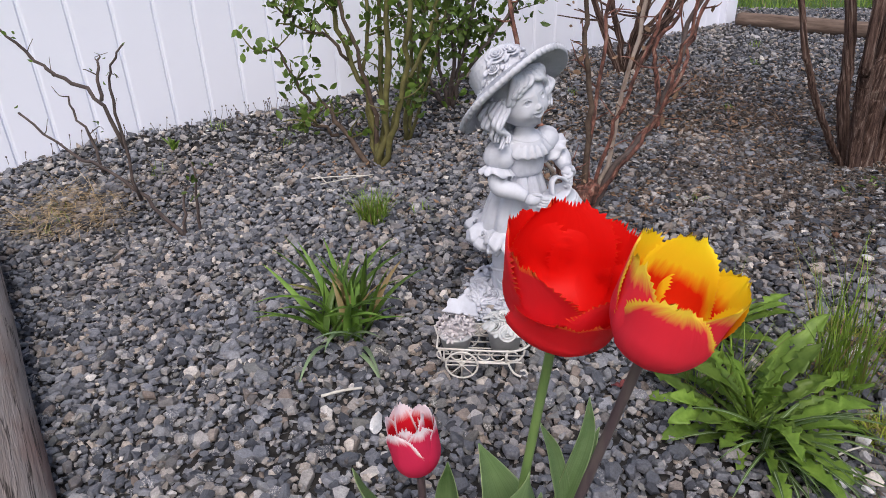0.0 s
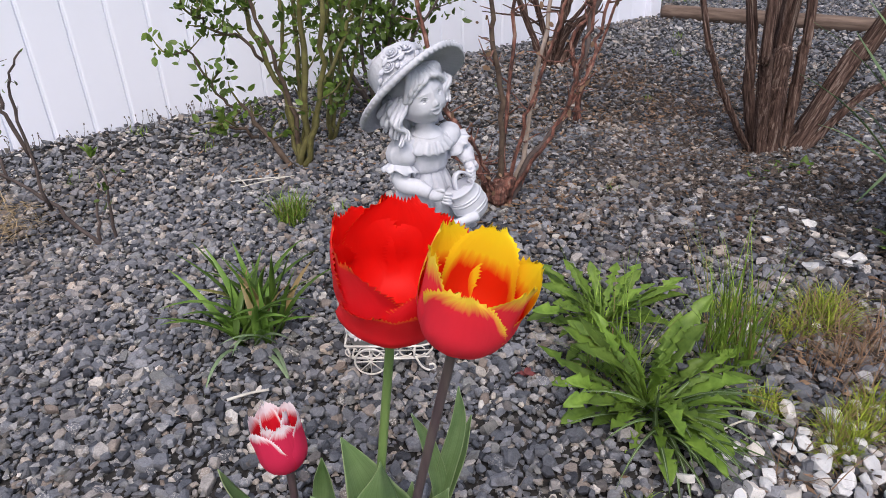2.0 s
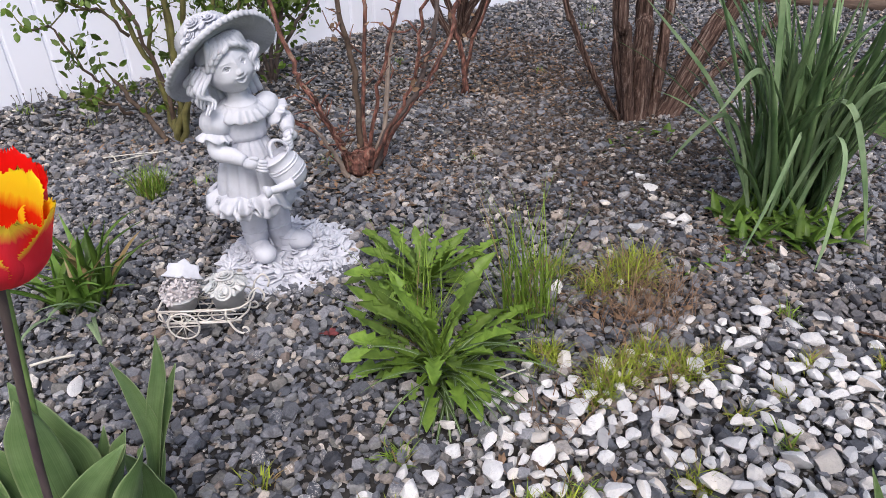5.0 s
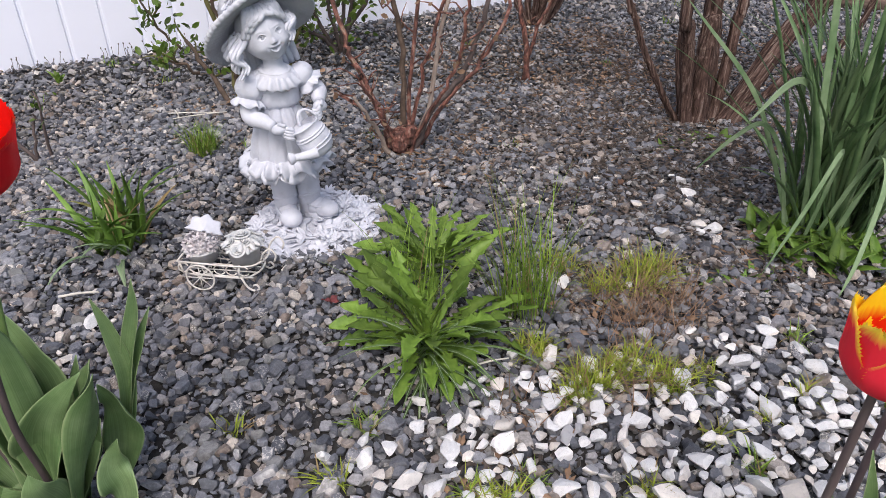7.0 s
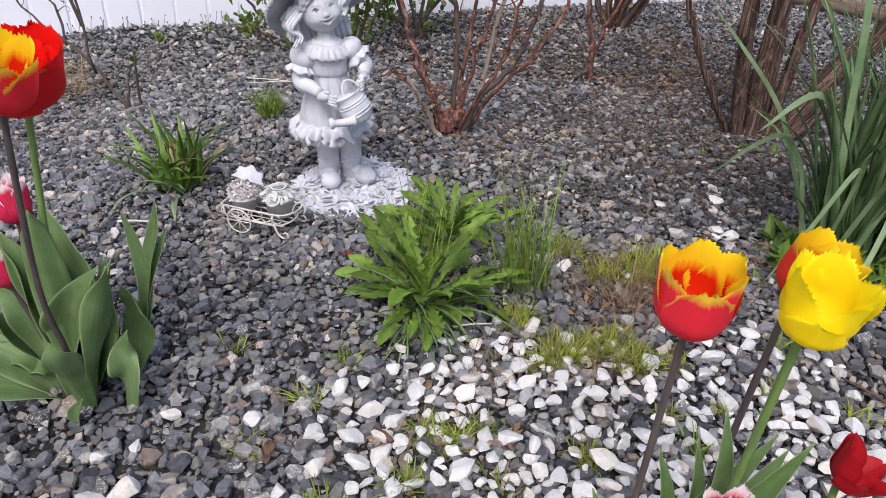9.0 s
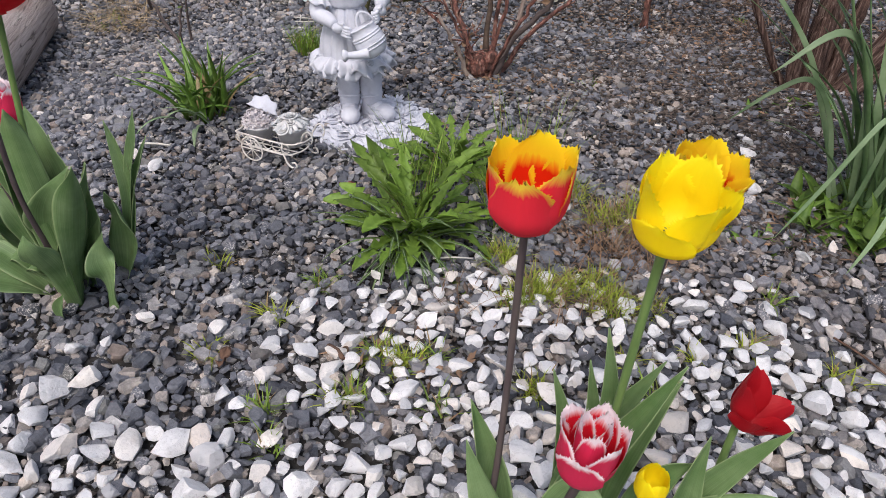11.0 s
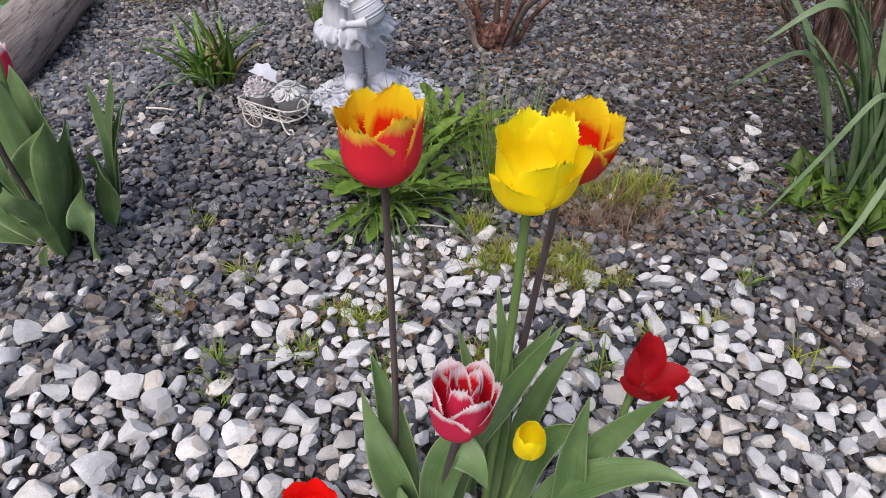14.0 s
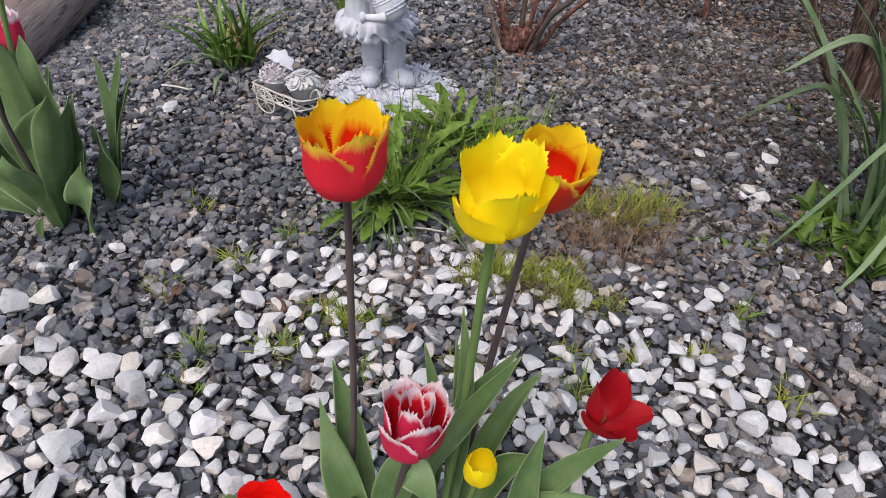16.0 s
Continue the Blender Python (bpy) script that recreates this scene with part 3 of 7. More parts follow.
# ---- fence ----
def make_fence():
    f = thing("fence", (FENCE_A.x, FENCE_A.y, 0), "tall smooth white vinyl board fence behind the bed", "fence", kind="structure")
    pitch, h = 0.142, 1.85
    nrm = Vector((FENCE_D.y, -FENCE_D.x, 0))
    prof = [(0.0, -0.007), (0.0030, -0.007), (0.0060, -0.0035), (0.012, -0.0030), (0.016, -0.0006), (0.020, 0.0), (pitch - 0.0015, 0.0), (pitch, -0.0015), (pitch, -0.03), (0.0, -0.03)]
    g = Geo()
    n = len(prof)
    v = [FENCE_D * a + nrm * b + Vector((0, 0, z)) for z in (-0.2, h) for a, b in prof]
    fc = [(k, (k + 1) % n, n + (k + 1) % n, n + k) for k in range(n)] + [tuple(range(n - 1, -1, -1)), tuple(range(n, 2 * n))]
    g.add(np.array([tuple(q) for q in v]), fc)
    me = g.mesh("board", VINYL, False)
    for k in range(-14, 23):
        ob = part("board", me, VINYL, f)
        ob.location = FENCE_A + FENCE_D * (k * pitch + 0.003)
        ob.matrix_parent_inverse = f.matrix_basis.inverted()
    # top rail and end post
    for name, size, at, zc in (("top_rail", (37 * pitch, 0.05, 0.09), 4.5 * pitch, h + 0.03), ("end_post", (0.11, 0.11, h + 0.16), 23.4 * pitch, (h + 0.1) / 2)):
        g = Geo()
        bx(g, size, 0.006)
        ob = part(name, g, VINYL, f, smooth=False)
        ob.matrix_basis = Matrix.Translation(FENCE_A + FENCE_D * at - nrm * 0.012 + Vector((0, 0, zc))) @ Matrix.Rotation(math.atan2(FENCE_D.y, FENCE_D.x), 4, "Z")
        ob.matrix_parent_inverse = f.matrix_basis.inverted()


def bx(g, size, bevel=0.004, centre=(0, 0, 0)):
    bm = bmesh.new()
    bmesh.ops.create_cube(bm, size=1)
    bmesh.ops.scale(bm, vec=size, verts=bm.verts)
    bmesh.ops.bevel(bm, geom=bm.edges[:], offset=bevel, segments=2, affect="EDGES")
    bmesh.ops.translate(bm, vec=centre, verts=bm.verts)
    bm.verts.index_update()
    g.add([tuple(v.co) for v in bm.verts], [[v.index for v in f.verts] for f in bm.faces])
    bm.free()
    return g


make_fence()


# ---- border logs ----
def make_log(name, a, b, r, mat, label, wobble=0.06, seed=0, flat=0.0):
    a, b = Vector(a), Vector(b)
    length, seg, rings = (b - a).length, 28, 60
    d = (b - a).normalized()
    side = d.cross(Vector((0, 0, 1))).normalized()
    up = side.cross(d)
    v = np.zeros((rings + 2, seg, 3))
    for i in range(rings + 2):
        t = min(max(i - 0.5, 0), rings) / rings
        t = 0.0 if i == 0 else 1.0 if i == rings + 1 else t
        shrink = 0.86 if i in (0, rings + 1) else 1.0
        for k in range(seg):
            an = 2 * math.pi * k / seg
            c, s = math.cos(an), math.sin(an)
            q = a + d * length * t
            w = 1 + wobble * noise.noise((q.x * 3 + c * 0.8 + seed, q.y * 3 + s * 0.8, seed)) + 0.035 * noise.noise((t * 2.0, c * 5 + seed, s * 5))
            # drying cracks run along the grain
            crack = abs(noise.noise((t * 1.6 + seed, an * 2.2, 3.3)))
            w -= 0.05 * max(0, 0.12 - crack) / 0.12
            rr = r * w * shrink
            v[i, k] = q + side * (rr * c) + up * (rr * s * (1 - flat))
    g = Geo()
    fc = [(i * seg + k, i * seg + (k + 1) % seg, (i + 1) * seg + (k + 1) % seg, (i + 1) * seg + k) for i in range(rings + 1) for k in range(seg)]
    fc += [tuple(range(seg - 1, -1, -1)), tuple((rings + 1) * seg + k for k in range(seg))]
    # the mesh stands along its own z, so that the grain follows it
    inv = (Matrix.Translation(a) @ Matrix((side, up, d)).transposed().to_4x4()).inverted()
    g.add([tuple(inv @ Vector(q)) for q in v.reshape(-1, 3)], fc)
    ob = part(name, g, mat)
    ob.matrix_basis = inv.inverted()
    return tagged(ob, label, "log")


make_log("border_log", (-0.34, 0.21, -0.03), (-1.42, 1.77, -0.04), 0.095, LOG, "weathered grey split log edging the gravel bed", seed=2)
make_log("border_timber", (1.90, 4.42, 0.035), (3.60, 3.01, 0.035), 0.046, TIMBER, "round brown landscape timber edging the bed near the fence", 0.03, seed=5)


# ---- shrubs ----
def leaf_cloud(name, parent, tips, mat, count, size, spread, label=""):
    """Many small pointed leaves round the given points."""
    v, f = [], []
    for k in range(count):
        c = Vector(tips[int(rng.integers(len(tips)))]) + Vector(rng.normal(0, spread, 3))
        if c.z < 0.02:
            continue
        d = Vector(rng.normal(0, 1, 3) + np.array([0, 0, 0.35])).normalized()
        s = d.orthogonal().normalized()
        s = (Matrix.Rotation(rng.uniform(0, 6.3), 3, d) @ s)
        nn = d.cross(s)
        L = size * rng.uniform(0.55, 1.25)
        w = L * 0.3
        q = len(v)
        v += [c, c + d * L * 0.3 + s * w * 0.9 + nn * L * 0.05, c + d * L * 0.68 + s * w * 0.8 + nn * L * 0.03, c + d * L - nn * L * 0.12,
              c + d * L * 0.68 - s * w * 0.8 + nn * L * 0.03, c + d * L * 0.3 - s * w * 0.9 + nn * L * 0.05, c + d * L * 0.5 - nn * L * 0.04]
        for a, b in ((0, 1), (1, 2), (2, 3), (3, 4), (4, 5), (5, 0)):
            f.append((q + a, q + b, q + 6))
    me = tri_mesh(name, np.array([tuple(x) for x in v]), np.array(f), mat, True)
    return tagged(part(name, me, mat, parent, label), kind="stuff")


def shrub(name, label, base, canes, mat, r0, r1, twigs=3, twig_len=0.15, leaves=0, leaf_size=0.03, leaf_spread=0.03, leaf_mat=None, thorny=0.0, extra=0, sides=8, seed=1, grow=0.3, flare=0.0, leaf_from=0.5, gnarl=0.004, ridge=0.0, steps=4, sizes=(), brown=()):
    """A many-stemmed shrub: each main cane is a part, its thin twigs and its leaves too."""
    r = np.random.default_rng(seed)
    t = thing(name, base, label, "shrub")
    tips = []
    tw = Geo()
    paths = [[Vector(p) for p in c] for c in canes]
    for k in range(extra):
        src = paths[int(r.integers(min(2, len(canes) - 1), len(canes)))]
        off = Vector((r.normal(0, 0.05), r.normal(0, 0.06), 0))
        paths.append([q + off * (0.25 + i * 0.55) for i, q in enumerate(src)])
    for ci, c in enumerate(paths):
        # canes lie round the base in depth too, and go on beyond where they are last seen
        dy = r.normal(0, 0.05) if ci else 0.0
        c = [q + Vector((0, dy * i / max(1, len(c) - 1), 0)) for i, q in enumerate(c)]
        d = (c[-1] - c[-2]).normalized()
        if c[-1].z > 0.25 and grow and d.z > 0.7:
            c = c + [c[-1] + (d + Vector((r.normal(0, 0.15), r.normal(0, 0.15), 0.15))).normalized() * grow * r.uniform(0.6, 1.2)]
        c[0].z -= 0.02
        g = Geo()
        k = sizes[ci] if ci < len(sizes) else r.uniform(0.75, 1.15)
        pts = smooth_path(c, steps)
        pts = [q + Vector(r.normal(0, gnarl, 3)) for q in pts]
        rad = np.linspace(r0 * k, r1 * k, len(pts))
        rad[:3] *= 1 + flare * np.array([0.6, 0.3, 0.1])
        # each cane lies along its own z, so that the bark runs with it
        own = Matrix.Translation(pts[0]) @ Vector((0, 0, 1)).rotation_difference(pts[-1] - pts[0]).to_matrix().to_4x4()
        tube(g, [own.inverted() @ q for q in pts], list(rad), sides, 1, 0.02 if ridge else 0.1, True, ridge if k > 0.5 else 0.0)
        cane = part("cane", g, dict(brown).get(ci, mat), t)
        cane.matrix_basis = own
        cane.matrix_parent_inverse = t.matrix_basis.inverted()
        for q in range(twigs):
            i = int(r.integers(len(pts) // 3, len(pts)))
            a = pts[i]
            dd = Vector((r.normal(0, 1), r.normal(0, 0.7), r.uniform(0.2, 1.2))).normalized()
            L = twig_len * r.uniform(0.4, 1.2)
            e = a + dd * L
            m = a + dd * L * 0.5 + Vector(r.normal(0, 0.012, 3))
            one = Geo()
            tube(one, [a, m, e], (r1 * 0.7, r1 * 0.25), 5, 2)
            part("twig", one, mat, t)
            tips += [m, e, (m + e) / 2]
        tips += pts[-2:] if ci in brown else pts[int(len(pts) * leaf_from):]
        if thorny:
            for q in range(int(thorny * 14)):
                a = pts[int(r.integers(2, len(pts)))]
                dd = Vector(r.normal(0, 1, 3)).normalized()
                tube(tw, [a, a + dd * 0.009], (0.0016, 0.0003), 4, 1)
    if tw.n:
        tagged(part("thorns", tw, mat, t), kind="stuff")
    if leaves:
        leaf_cloud("foliage", t, tips, leaf_mat or SHRUBLEAF, leaves, leaf_size, leaf_spread)
    return t


shrub("leafy_shrub", "leafy rose shrub with olive canes and fresh green leaves", (-0.197, 2.11, 0), [
    [(-0.192, 2.11, 0), (-0.153, 2.11, 0.237), (-0.131, 2.11, 0.523)],
    [(-0.186, 2.11, 0), (-0.143, 2.1, 0.102), (-0.097, 2.09, 0.279), (-0.067, 2.08, 0.521)],
    [(-0.197, 2.11, 0), (-0.209, 2.11, 0.195), (-0.268, 2.11, 0.368), (-0.308, 2.11, 0.528)],
    [(-0.2, 2.12, 0), (-0.196, 2.13, 0.168), (-0.23, 2.14, 0.325), (-0.268, 2.14, 0.527)],
    [(-0.189, 2.13, 0), (-0.172, 2.17, 0.2), (-0.167, 2.2, 0.5)],
    [(-0.182, 2.12, 0), (-0.117, 2.16, 0.2), (-0.017, 2.2, 0.4), (0.023, 2.21, 0.52)],
    [(-0.207, 2.11, 0), (-0.311, 2.11, 0.116), (-0.371, 2.11, 0.208)],
    [(-0.367, 2.11, 0.205), (-0.416, 2.11, 0.262), (-0.468, 2.11, 0.382), (-0.508, 2.11, 0.391)],
    [(-0.322, 2.11, 0.122), (-0.372, 2.105, 0.14), (-0.412, 2.1, 0.165)],
    [(-0.268, 2.11, 0.368), (-0.328, 2.11, 0.427), (-0.448, 2.11, 0.462)],
    [(-0.422, 2.11, 0.462), (-0.407, 2.11, 0.49), (-0.39, 2.11, 0.522)],
    [(-0.202, 2.12, 0), (-0.217, 2.15, 0.14), (-0.222, 2.16, 0.3), (-0.197, 2.17, 0.52)]], CANE_OLIVE, 0.0104, 0.0056, 5, 0.10, 820, 0.030, 0.020, extra=0, seed=3, grow=0.25, leaf_from=0.66, gnarl=0.0045,
    sizes=(1.2, 1.1, 1.0, 0.8, 0.9, 0.7, 1.05, 0.45, 0.6, 0.55, 0.4, 0.8), brown={k: CANE_BROWN for k in (3, 6, 7, 8, 9, 10)})
shrub("leafy_shrub", "slim leafy rose shoots behind the larger shrub", (-0.11, 2.37, 0), [
    [(-0.11, 2.37, 0), (-0.098, 2.37, 0.06), (-0.061, 2.37, 0.209), (-0.034, 2.37, 0.394), (-0.021, 2.37, 0.481)],
    [(-0.12, 2.37, 0), (-0.11, 2.37, 0.08), (-0.078, 2.37, 0.257), (-0.066, 2.37, 0.482)],
    [(-0.105, 2.38, 0), (-0.03, 2.4, 0.2), (0.03, 2.42, 0.4)]], CANE_OLIVE, 0.008, 0.005, 6, 0.12, 520, 0.032, 0.03, seed=14, grow=0.25, leaf_from=0.35)
shrub("leafy_shrub", "dense dark green leafy shrub against the white fence", (0.05, 2.78, 0), [
    [(0.05, 2.77, 0), (0.014, 2.77, 0.211), (0.01, 2.76, 0.42)],
    [(0.052, 2.77, 0), (0.069, 2.77, 0.21), (0.062, 2.77, 0.368)],
    [(0.056, 2.76, 0), (0.1, 2.75, 0.121), (0.19, 2.74, 0.239), (0.27, 2.75, 0.34)],
    [(0.048, 2.78, 0), (-0.05, 2.75, 0.16), (-0.13, 2.73, 0.4)],
    [(0.052, 2.78, 0), (0.11, 2.79, 0.2), (0.16, 2.81, 0.42)],
    [(0.05, 2.77, 0), (-0.01, 2.73, 0.08), (-0.1, 2.69, 0.13)]], DARKTWIG, 0.0085, 0.0045, 8, 0.14, 1250, 0.036, 0.038, extra=1, seed=4, grow=0.2, leaf_from=0.35)
rose = shrub("rose_bush", "bare pruned rose bush with thorny red-brown canes", (0.405, 1.728, 0), [
    [(0.395, 1.728, 0), (0.345, 1.728, 0.12), (0.275, 1.748, 0.26), (0.245, 1.758, 0.34), (0.195, 1.778, 0.56)],
    [(0.405, 1.728, 0), (0.415, 1.738, 0.25), (0.395, 1.748, 0.43), (0.385, 1.758, 0.55)],
    [(0.415, 1.728, 0), (0.455, 1.708, 0.17), (0.495, 1.698, 0.32), (0.565, 1.678, 0.54)],
    [(0.425, 1.728, 0), (0.505, 1.738, 0.13), (0.585, 1.758, 0.23), (0.635, 1.768, 0.37), (0.675, 1.778, 0.53)],
    [(0.395, 1.718, 0), (0.365, 1.698, 0.1), (0.315, 1.668, 0.24)],
    [(0.435, 1.728, 0), (0.475, 1.758, 0.11), (0.545, 1.798, 0.45)],
    [(0.375, 1.708, 0), (0.335, 1.678, 0.09), (0.275, 1.648, 0.19)]], CANE_RED, 0.0082, 0.0044, 8, 0.075, 110, 0.022, 0.012, RUSTSTRAW, thorny=2.6, extra=4, seed=5, flare=1.2, gnarl=0.0036, ridge=0.14, steps=5, brown={3: DARKTWIG, 5: DEADCANE, 6: DEADCANE, 1: CANE_BROWN})
g = Geo()
tube(g, [(0.40, 1.72, -0.02), (0.395, 1.72, 0.02), (0.405, 1.72, 0.05), (0.41, 1.722, 0.075)], (0.026, 0.027, 0.022, 0.014), 22, 8, 0.12, True, 0.28)
for x, y, z, q in ((0.375, 1.705, 0.05, 0.017), (0.43, 1.715, 0.055, 0.018), (0.40, 1.695, 0.045, 0.020), (0.42, 1.74, 0.06, 0.016)):
    tube(g, [(x, y, z - 0.03), (x, y, z), (x * 1.5 - 0.2, y, z + 0.025)], (q, q, q * 0.6), 14, 5, 0.15, True, 0.25)
part("stump", g, CANE_RED, rose, "thick gnarled stub with peeling bark")
# the long stem tops and leafy crown, out of view, are added to cast shade
shrub("old_shrub", "old shrub with thick stripped brown bark stems", (1.33, 1.98, 0), [
    [(1.29, 1.98, 0), (1.207, 1.98, 0.107), (1.134, 1.98, 0.238), (1.083, 1.98, 0.36), (1.056, 1.98, 0.434)],
    [(1.3, 1.97, 0), (1.268, 1.97, 0.184), (1.243, 1.97, 0.316), (1.221, 1.97, 0.44)],
    [(1.335, 1.98, 0), (1.33, 1.98, 0.179), (1.332, 1.98, 0.31), (1.33, 1.98, 0.434)],
    [(1.35, 1.99, 0), (1.365, 2, 0.179), (1.37, 2.02, 0.31), (1.37, 2.03, 0.434)],
    [(1.39, 2, 0), (1.41, 2.01, 0.174), (1.426, 2.03, 0.304), (1.442, 2.05, 0.428)],
    [(1.42, 1.99, 0), (1.522, 1.99, 0.183), (1.594, 1.99, 0.302), (1.689, 1.99, 0.413)],
    [(1.41, 2.02, 0), (1.51, 2.03, 0.148), (1.576, 2.03, 0.251), (1.636, 2.03, 0.367)],
    [(1.43, 1.97, 0), (1.584, 1.96, 0.161), (1.688, 1.96, 0.216), (1.749, 1.96, 0.283), (1.792, 1.96, 0.374)],
    [(1.31, 2.02, 0), (1.28, 2.06, 0.2), (1.27, 2.11, 0.44)]], BARK, 0.021, 0.015, 0, 0.20, 1500, 0.04, 0.14, extra=0, sides=20, seed=6, grow=1.1, leaf_from=0.93, flare=0.9, gnarl=0.0011, ridge=0.20, steps=12,
    sizes=(0.52, 1.0, 1.5, 1.15, 0.9, 1.5, 1.0, 0.55, 0.9))
shrub("far_shrub", "dark brown many-stemmed shrub beside the fence", (0.91, 3.28, 0), [
    [(0.9, 3.28, 0), (0.82, 3.28, 0.14), (0.75, 3.28, 0.3)],
    [(0.9, 3.28, 0), (0.87, 3.28, 0.15), (0.83, 3.28, 0.3)],
    [(0.92, 3.28, 0), (0.98, 3.28, 0.16), (1.11, 3.28, 0.3)],
    [(0.94, 3.28, 0), (1.06, 3.28, 0.14), (1.16, 3.28, 0.3)],
    [(0.92, 3.28, 0), (0.93, 3.3, 0.14), (0.96, 3.28, 0.32)]], BARK, 0.016, 0.009, 4, 0.2, 30, 0.035, 0.03, RUSTSTRAW, extra=5, seed=7, grow=0.45)
shrub("small_rose", "thin bare rose with a few brown stems", (0.825, 2.425, 0), [
    [(0.815, 2.425, 0), (0.805, 2.425, 0.16), (0.785, 2.425, 0.29), (0.845, 2.425, 0.41)],
    [(0.825, 2.425, 0), (0.835, 2.425, 0.14), (0.925, 2.425, 0.4)]], CANE_RED, 0.010, 0.005, 2, 0.08, 14, 0.022, 0.015, RUSTSTRAW, thorny=0.5, seed=8)
shrub("bare_twig_shrub", "sparse shrub of dark bare twigs with few new leaves", (-0.735, 1.77, -0.07), [
    [(-0.735, 1.77, -0.07), (-0.835, 1.77, 0.05), (-0.925, 1.76, 0.15), (-1.005, 1.76, 0.2), (-1.095, 1.75, 0.31)],
    [(-0.845, 1.77, 0.06), (-0.845, 1.76, 0.3), (-0.835, 1.76, 0.41), (-0.785, 1.75, 0.48)],
    [(-0.855, 1.77, 0.22), (-0.885, 1.77, 0.35), (-0.965, 1.78, 0.41), (-1.015, 1.79, 0.47), (-1.075, 1.8, 0.56)],
    [(-0.885, 1.77, 0.35), (-0.885, 1.77, 0.4), (-0.875, 1.77, 0.44)],
    [(-0.925, 1.77, 0.15), (-0.955, 1.77, 0.26), (-0.995, 1.77, 0.33)],
    [(-0.705, 1.77, -0.07), (-0.675, 1.76, 0.06), (-0.665, 1.76, 0.16)],
    [(-0.735, 1.76, -0.07), (-0.725, 1.75, 0.02), (-0.715, 1.74, 0.08)]], DARKTWIG, 0.0056, 0.0026, 2, 0.05, 34, 0.022, 0.012, seed=9, grow=0)


# ---- the garden figure ----
def rot3(rx=0, ry=0, rz=0):
    return np.array(Euler((radians(rx), radians(ry), radians(rz))).to_matrix())


def bloom(g, c, r, tilt=None, rings=((0.20, 0.62, 2), (0.42, 0.60, 3), (0.70, 0.46, 5), (1.0, 0.20, 6)), turn=0.0):
    """A carved rose: whorls of cupped petals with rolled edges round a bud."""
    m = np.eye(3) if tilt is None else tilt
    c = np.asarray(c)
    ball(g, c + m @ np.array((0, 0, r * 0.30)), (r * 0.17, r * 0.17, r * 0.34), m, 8, 6)
    us, vs = np.linspace(-1, 1, 7), np.linspace(0, 1, 5)
    for k, (rad, high, n) in enumerate(rings):
        for q in range(n):
            a0 = turn + 2 * math.pi * (q + 0.37 * k) / n
            span = 1.25 * math.pi / n
            p = np.zeros((7, 5, 3))
            for i, u in enumerate(us):
                for j, v in enumerate(vs):
                    a = a0 + u * span
                    # the lip rolls outward and dips at its sides
                    rr = rad * r * (0.62 + 0.38 * v ** 1.6 + 0.07 * (1 - u * u) * v)
                    z = r * (high * (v - 0.22 * v ** 3) - 0.10 * u * u * v)
                    p[i, j] = (rr * math.cos(a), rr * math.sin(a), z)
            sheet(g, p @ m.T + c, r * 0.075)


def daisy(g, c, r, tilt, n=9):
    """An open carved flower: long spoon-shaped petals round a raised eye."""
    for q in range(n):
        b = 2 * math.pi * q / n
        ball(g, c + tilt @ np.array((0.62 * r * math.cos(b), 0.62 * r * math.sin(b), 0.10 * r)), (0.42 * r, 0.19 * r, 0.10 * r), tilt @ rot3(0, 0, math.degrees(b)) @ rot3(0, -18, 0), 8, 6)
    ball(g, c + tilt @ np.array((0, 0, 0.14 * r)), (0.27 * r, 0.27 * r, 0.20 * r), tilt, 8, 6)


def head_relief(x, z):
    """How far the carved face stands out at (x, z), each from -1 to 1 across the head."""
    def lump(cx, cz, w, t, h):
        return h * math.exp(-((x - cx) / w) ** 2 - ((z - cz) / t) ** 2)
    e = lump(0, 0.02, 0.075, 0.20, 0.050) + lump(0, -0.235, 0.095, 0.085, 0.125) + lump(0, -0.48, 0.30, 0.17, 0.055) + lump(0, -0.80, 0.20, 0.12, 0.085) + lump(0, 0.42, 0.5, 0.22, 0.03)
    for s in (-1, 1):
        e += lump(s * 0.40, -0.02, 0.20, 0.13, -0.070) + lump(s * 0.50, -0.40, 0.21, 0.16, 0.060) + lump(s * 0.09, -0.275, 0.05, 0.05, 0.045)
        e += lump(s * 0.27, -0.46, 0.045, 0.06, -0.035) + lump(s * 0.40, 0.17, 0.22, 0.045, 0.022)
        u = (x - s * 0.40) / 0.175
        if abs(u) < 1.15:
            up, lo = -0.030 + 0.118 * max(0, 1 - u * u) ** 0.7, -0.030 - 0.072 * max(0, 1 - u * u)
            lid = 0.030 * math.exp(-((z - up - 0.014) / 0.018) ** 2) + 0.014 * math.exp(-((z - lo + 0.016) / 0.022) ** 2)
            e += lid * max(0, 1 - (abs(u) / 1.15) ** 4)
            if lo < z < up and abs(u) < 1:
                # the eyeball lies under the lids, with a cut ring and pupil
                q = math.hypot(x - s * 0.405, z + 0.012)
                e += -0.030 + 0.045 * (1 - u * u) - 0.085 * math.exp(-((q - 0.075) / 0.018) ** 2) - 0.20 * math.exp(-(q / 0.036) ** 4)
    # an open smile between two lips
    u = x / 0.225
    if abs(u) < 1.3:
        mid, half = -0.485 + 0.070 * u * u, 0.058 * max(0, 1 - u * u)
        e += 0.040 * math.exp(-((z - mid - half - 0.028) / 0.030) ** 2) * max(0, 1 - (u / 1.2) ** 4) + 0.055 * math.exp(-((z - mid + half + 0.035) / 0.035) ** 2) * max(0, 1 - (u / 1.1) ** 4)
        e -= 0.30 / (1 + math.exp((abs(z - mid) - half * 0.75) / 0.007)) * max(0, 1 - u * u) ** 0.3 if abs(u) < 1 else 0
    return e


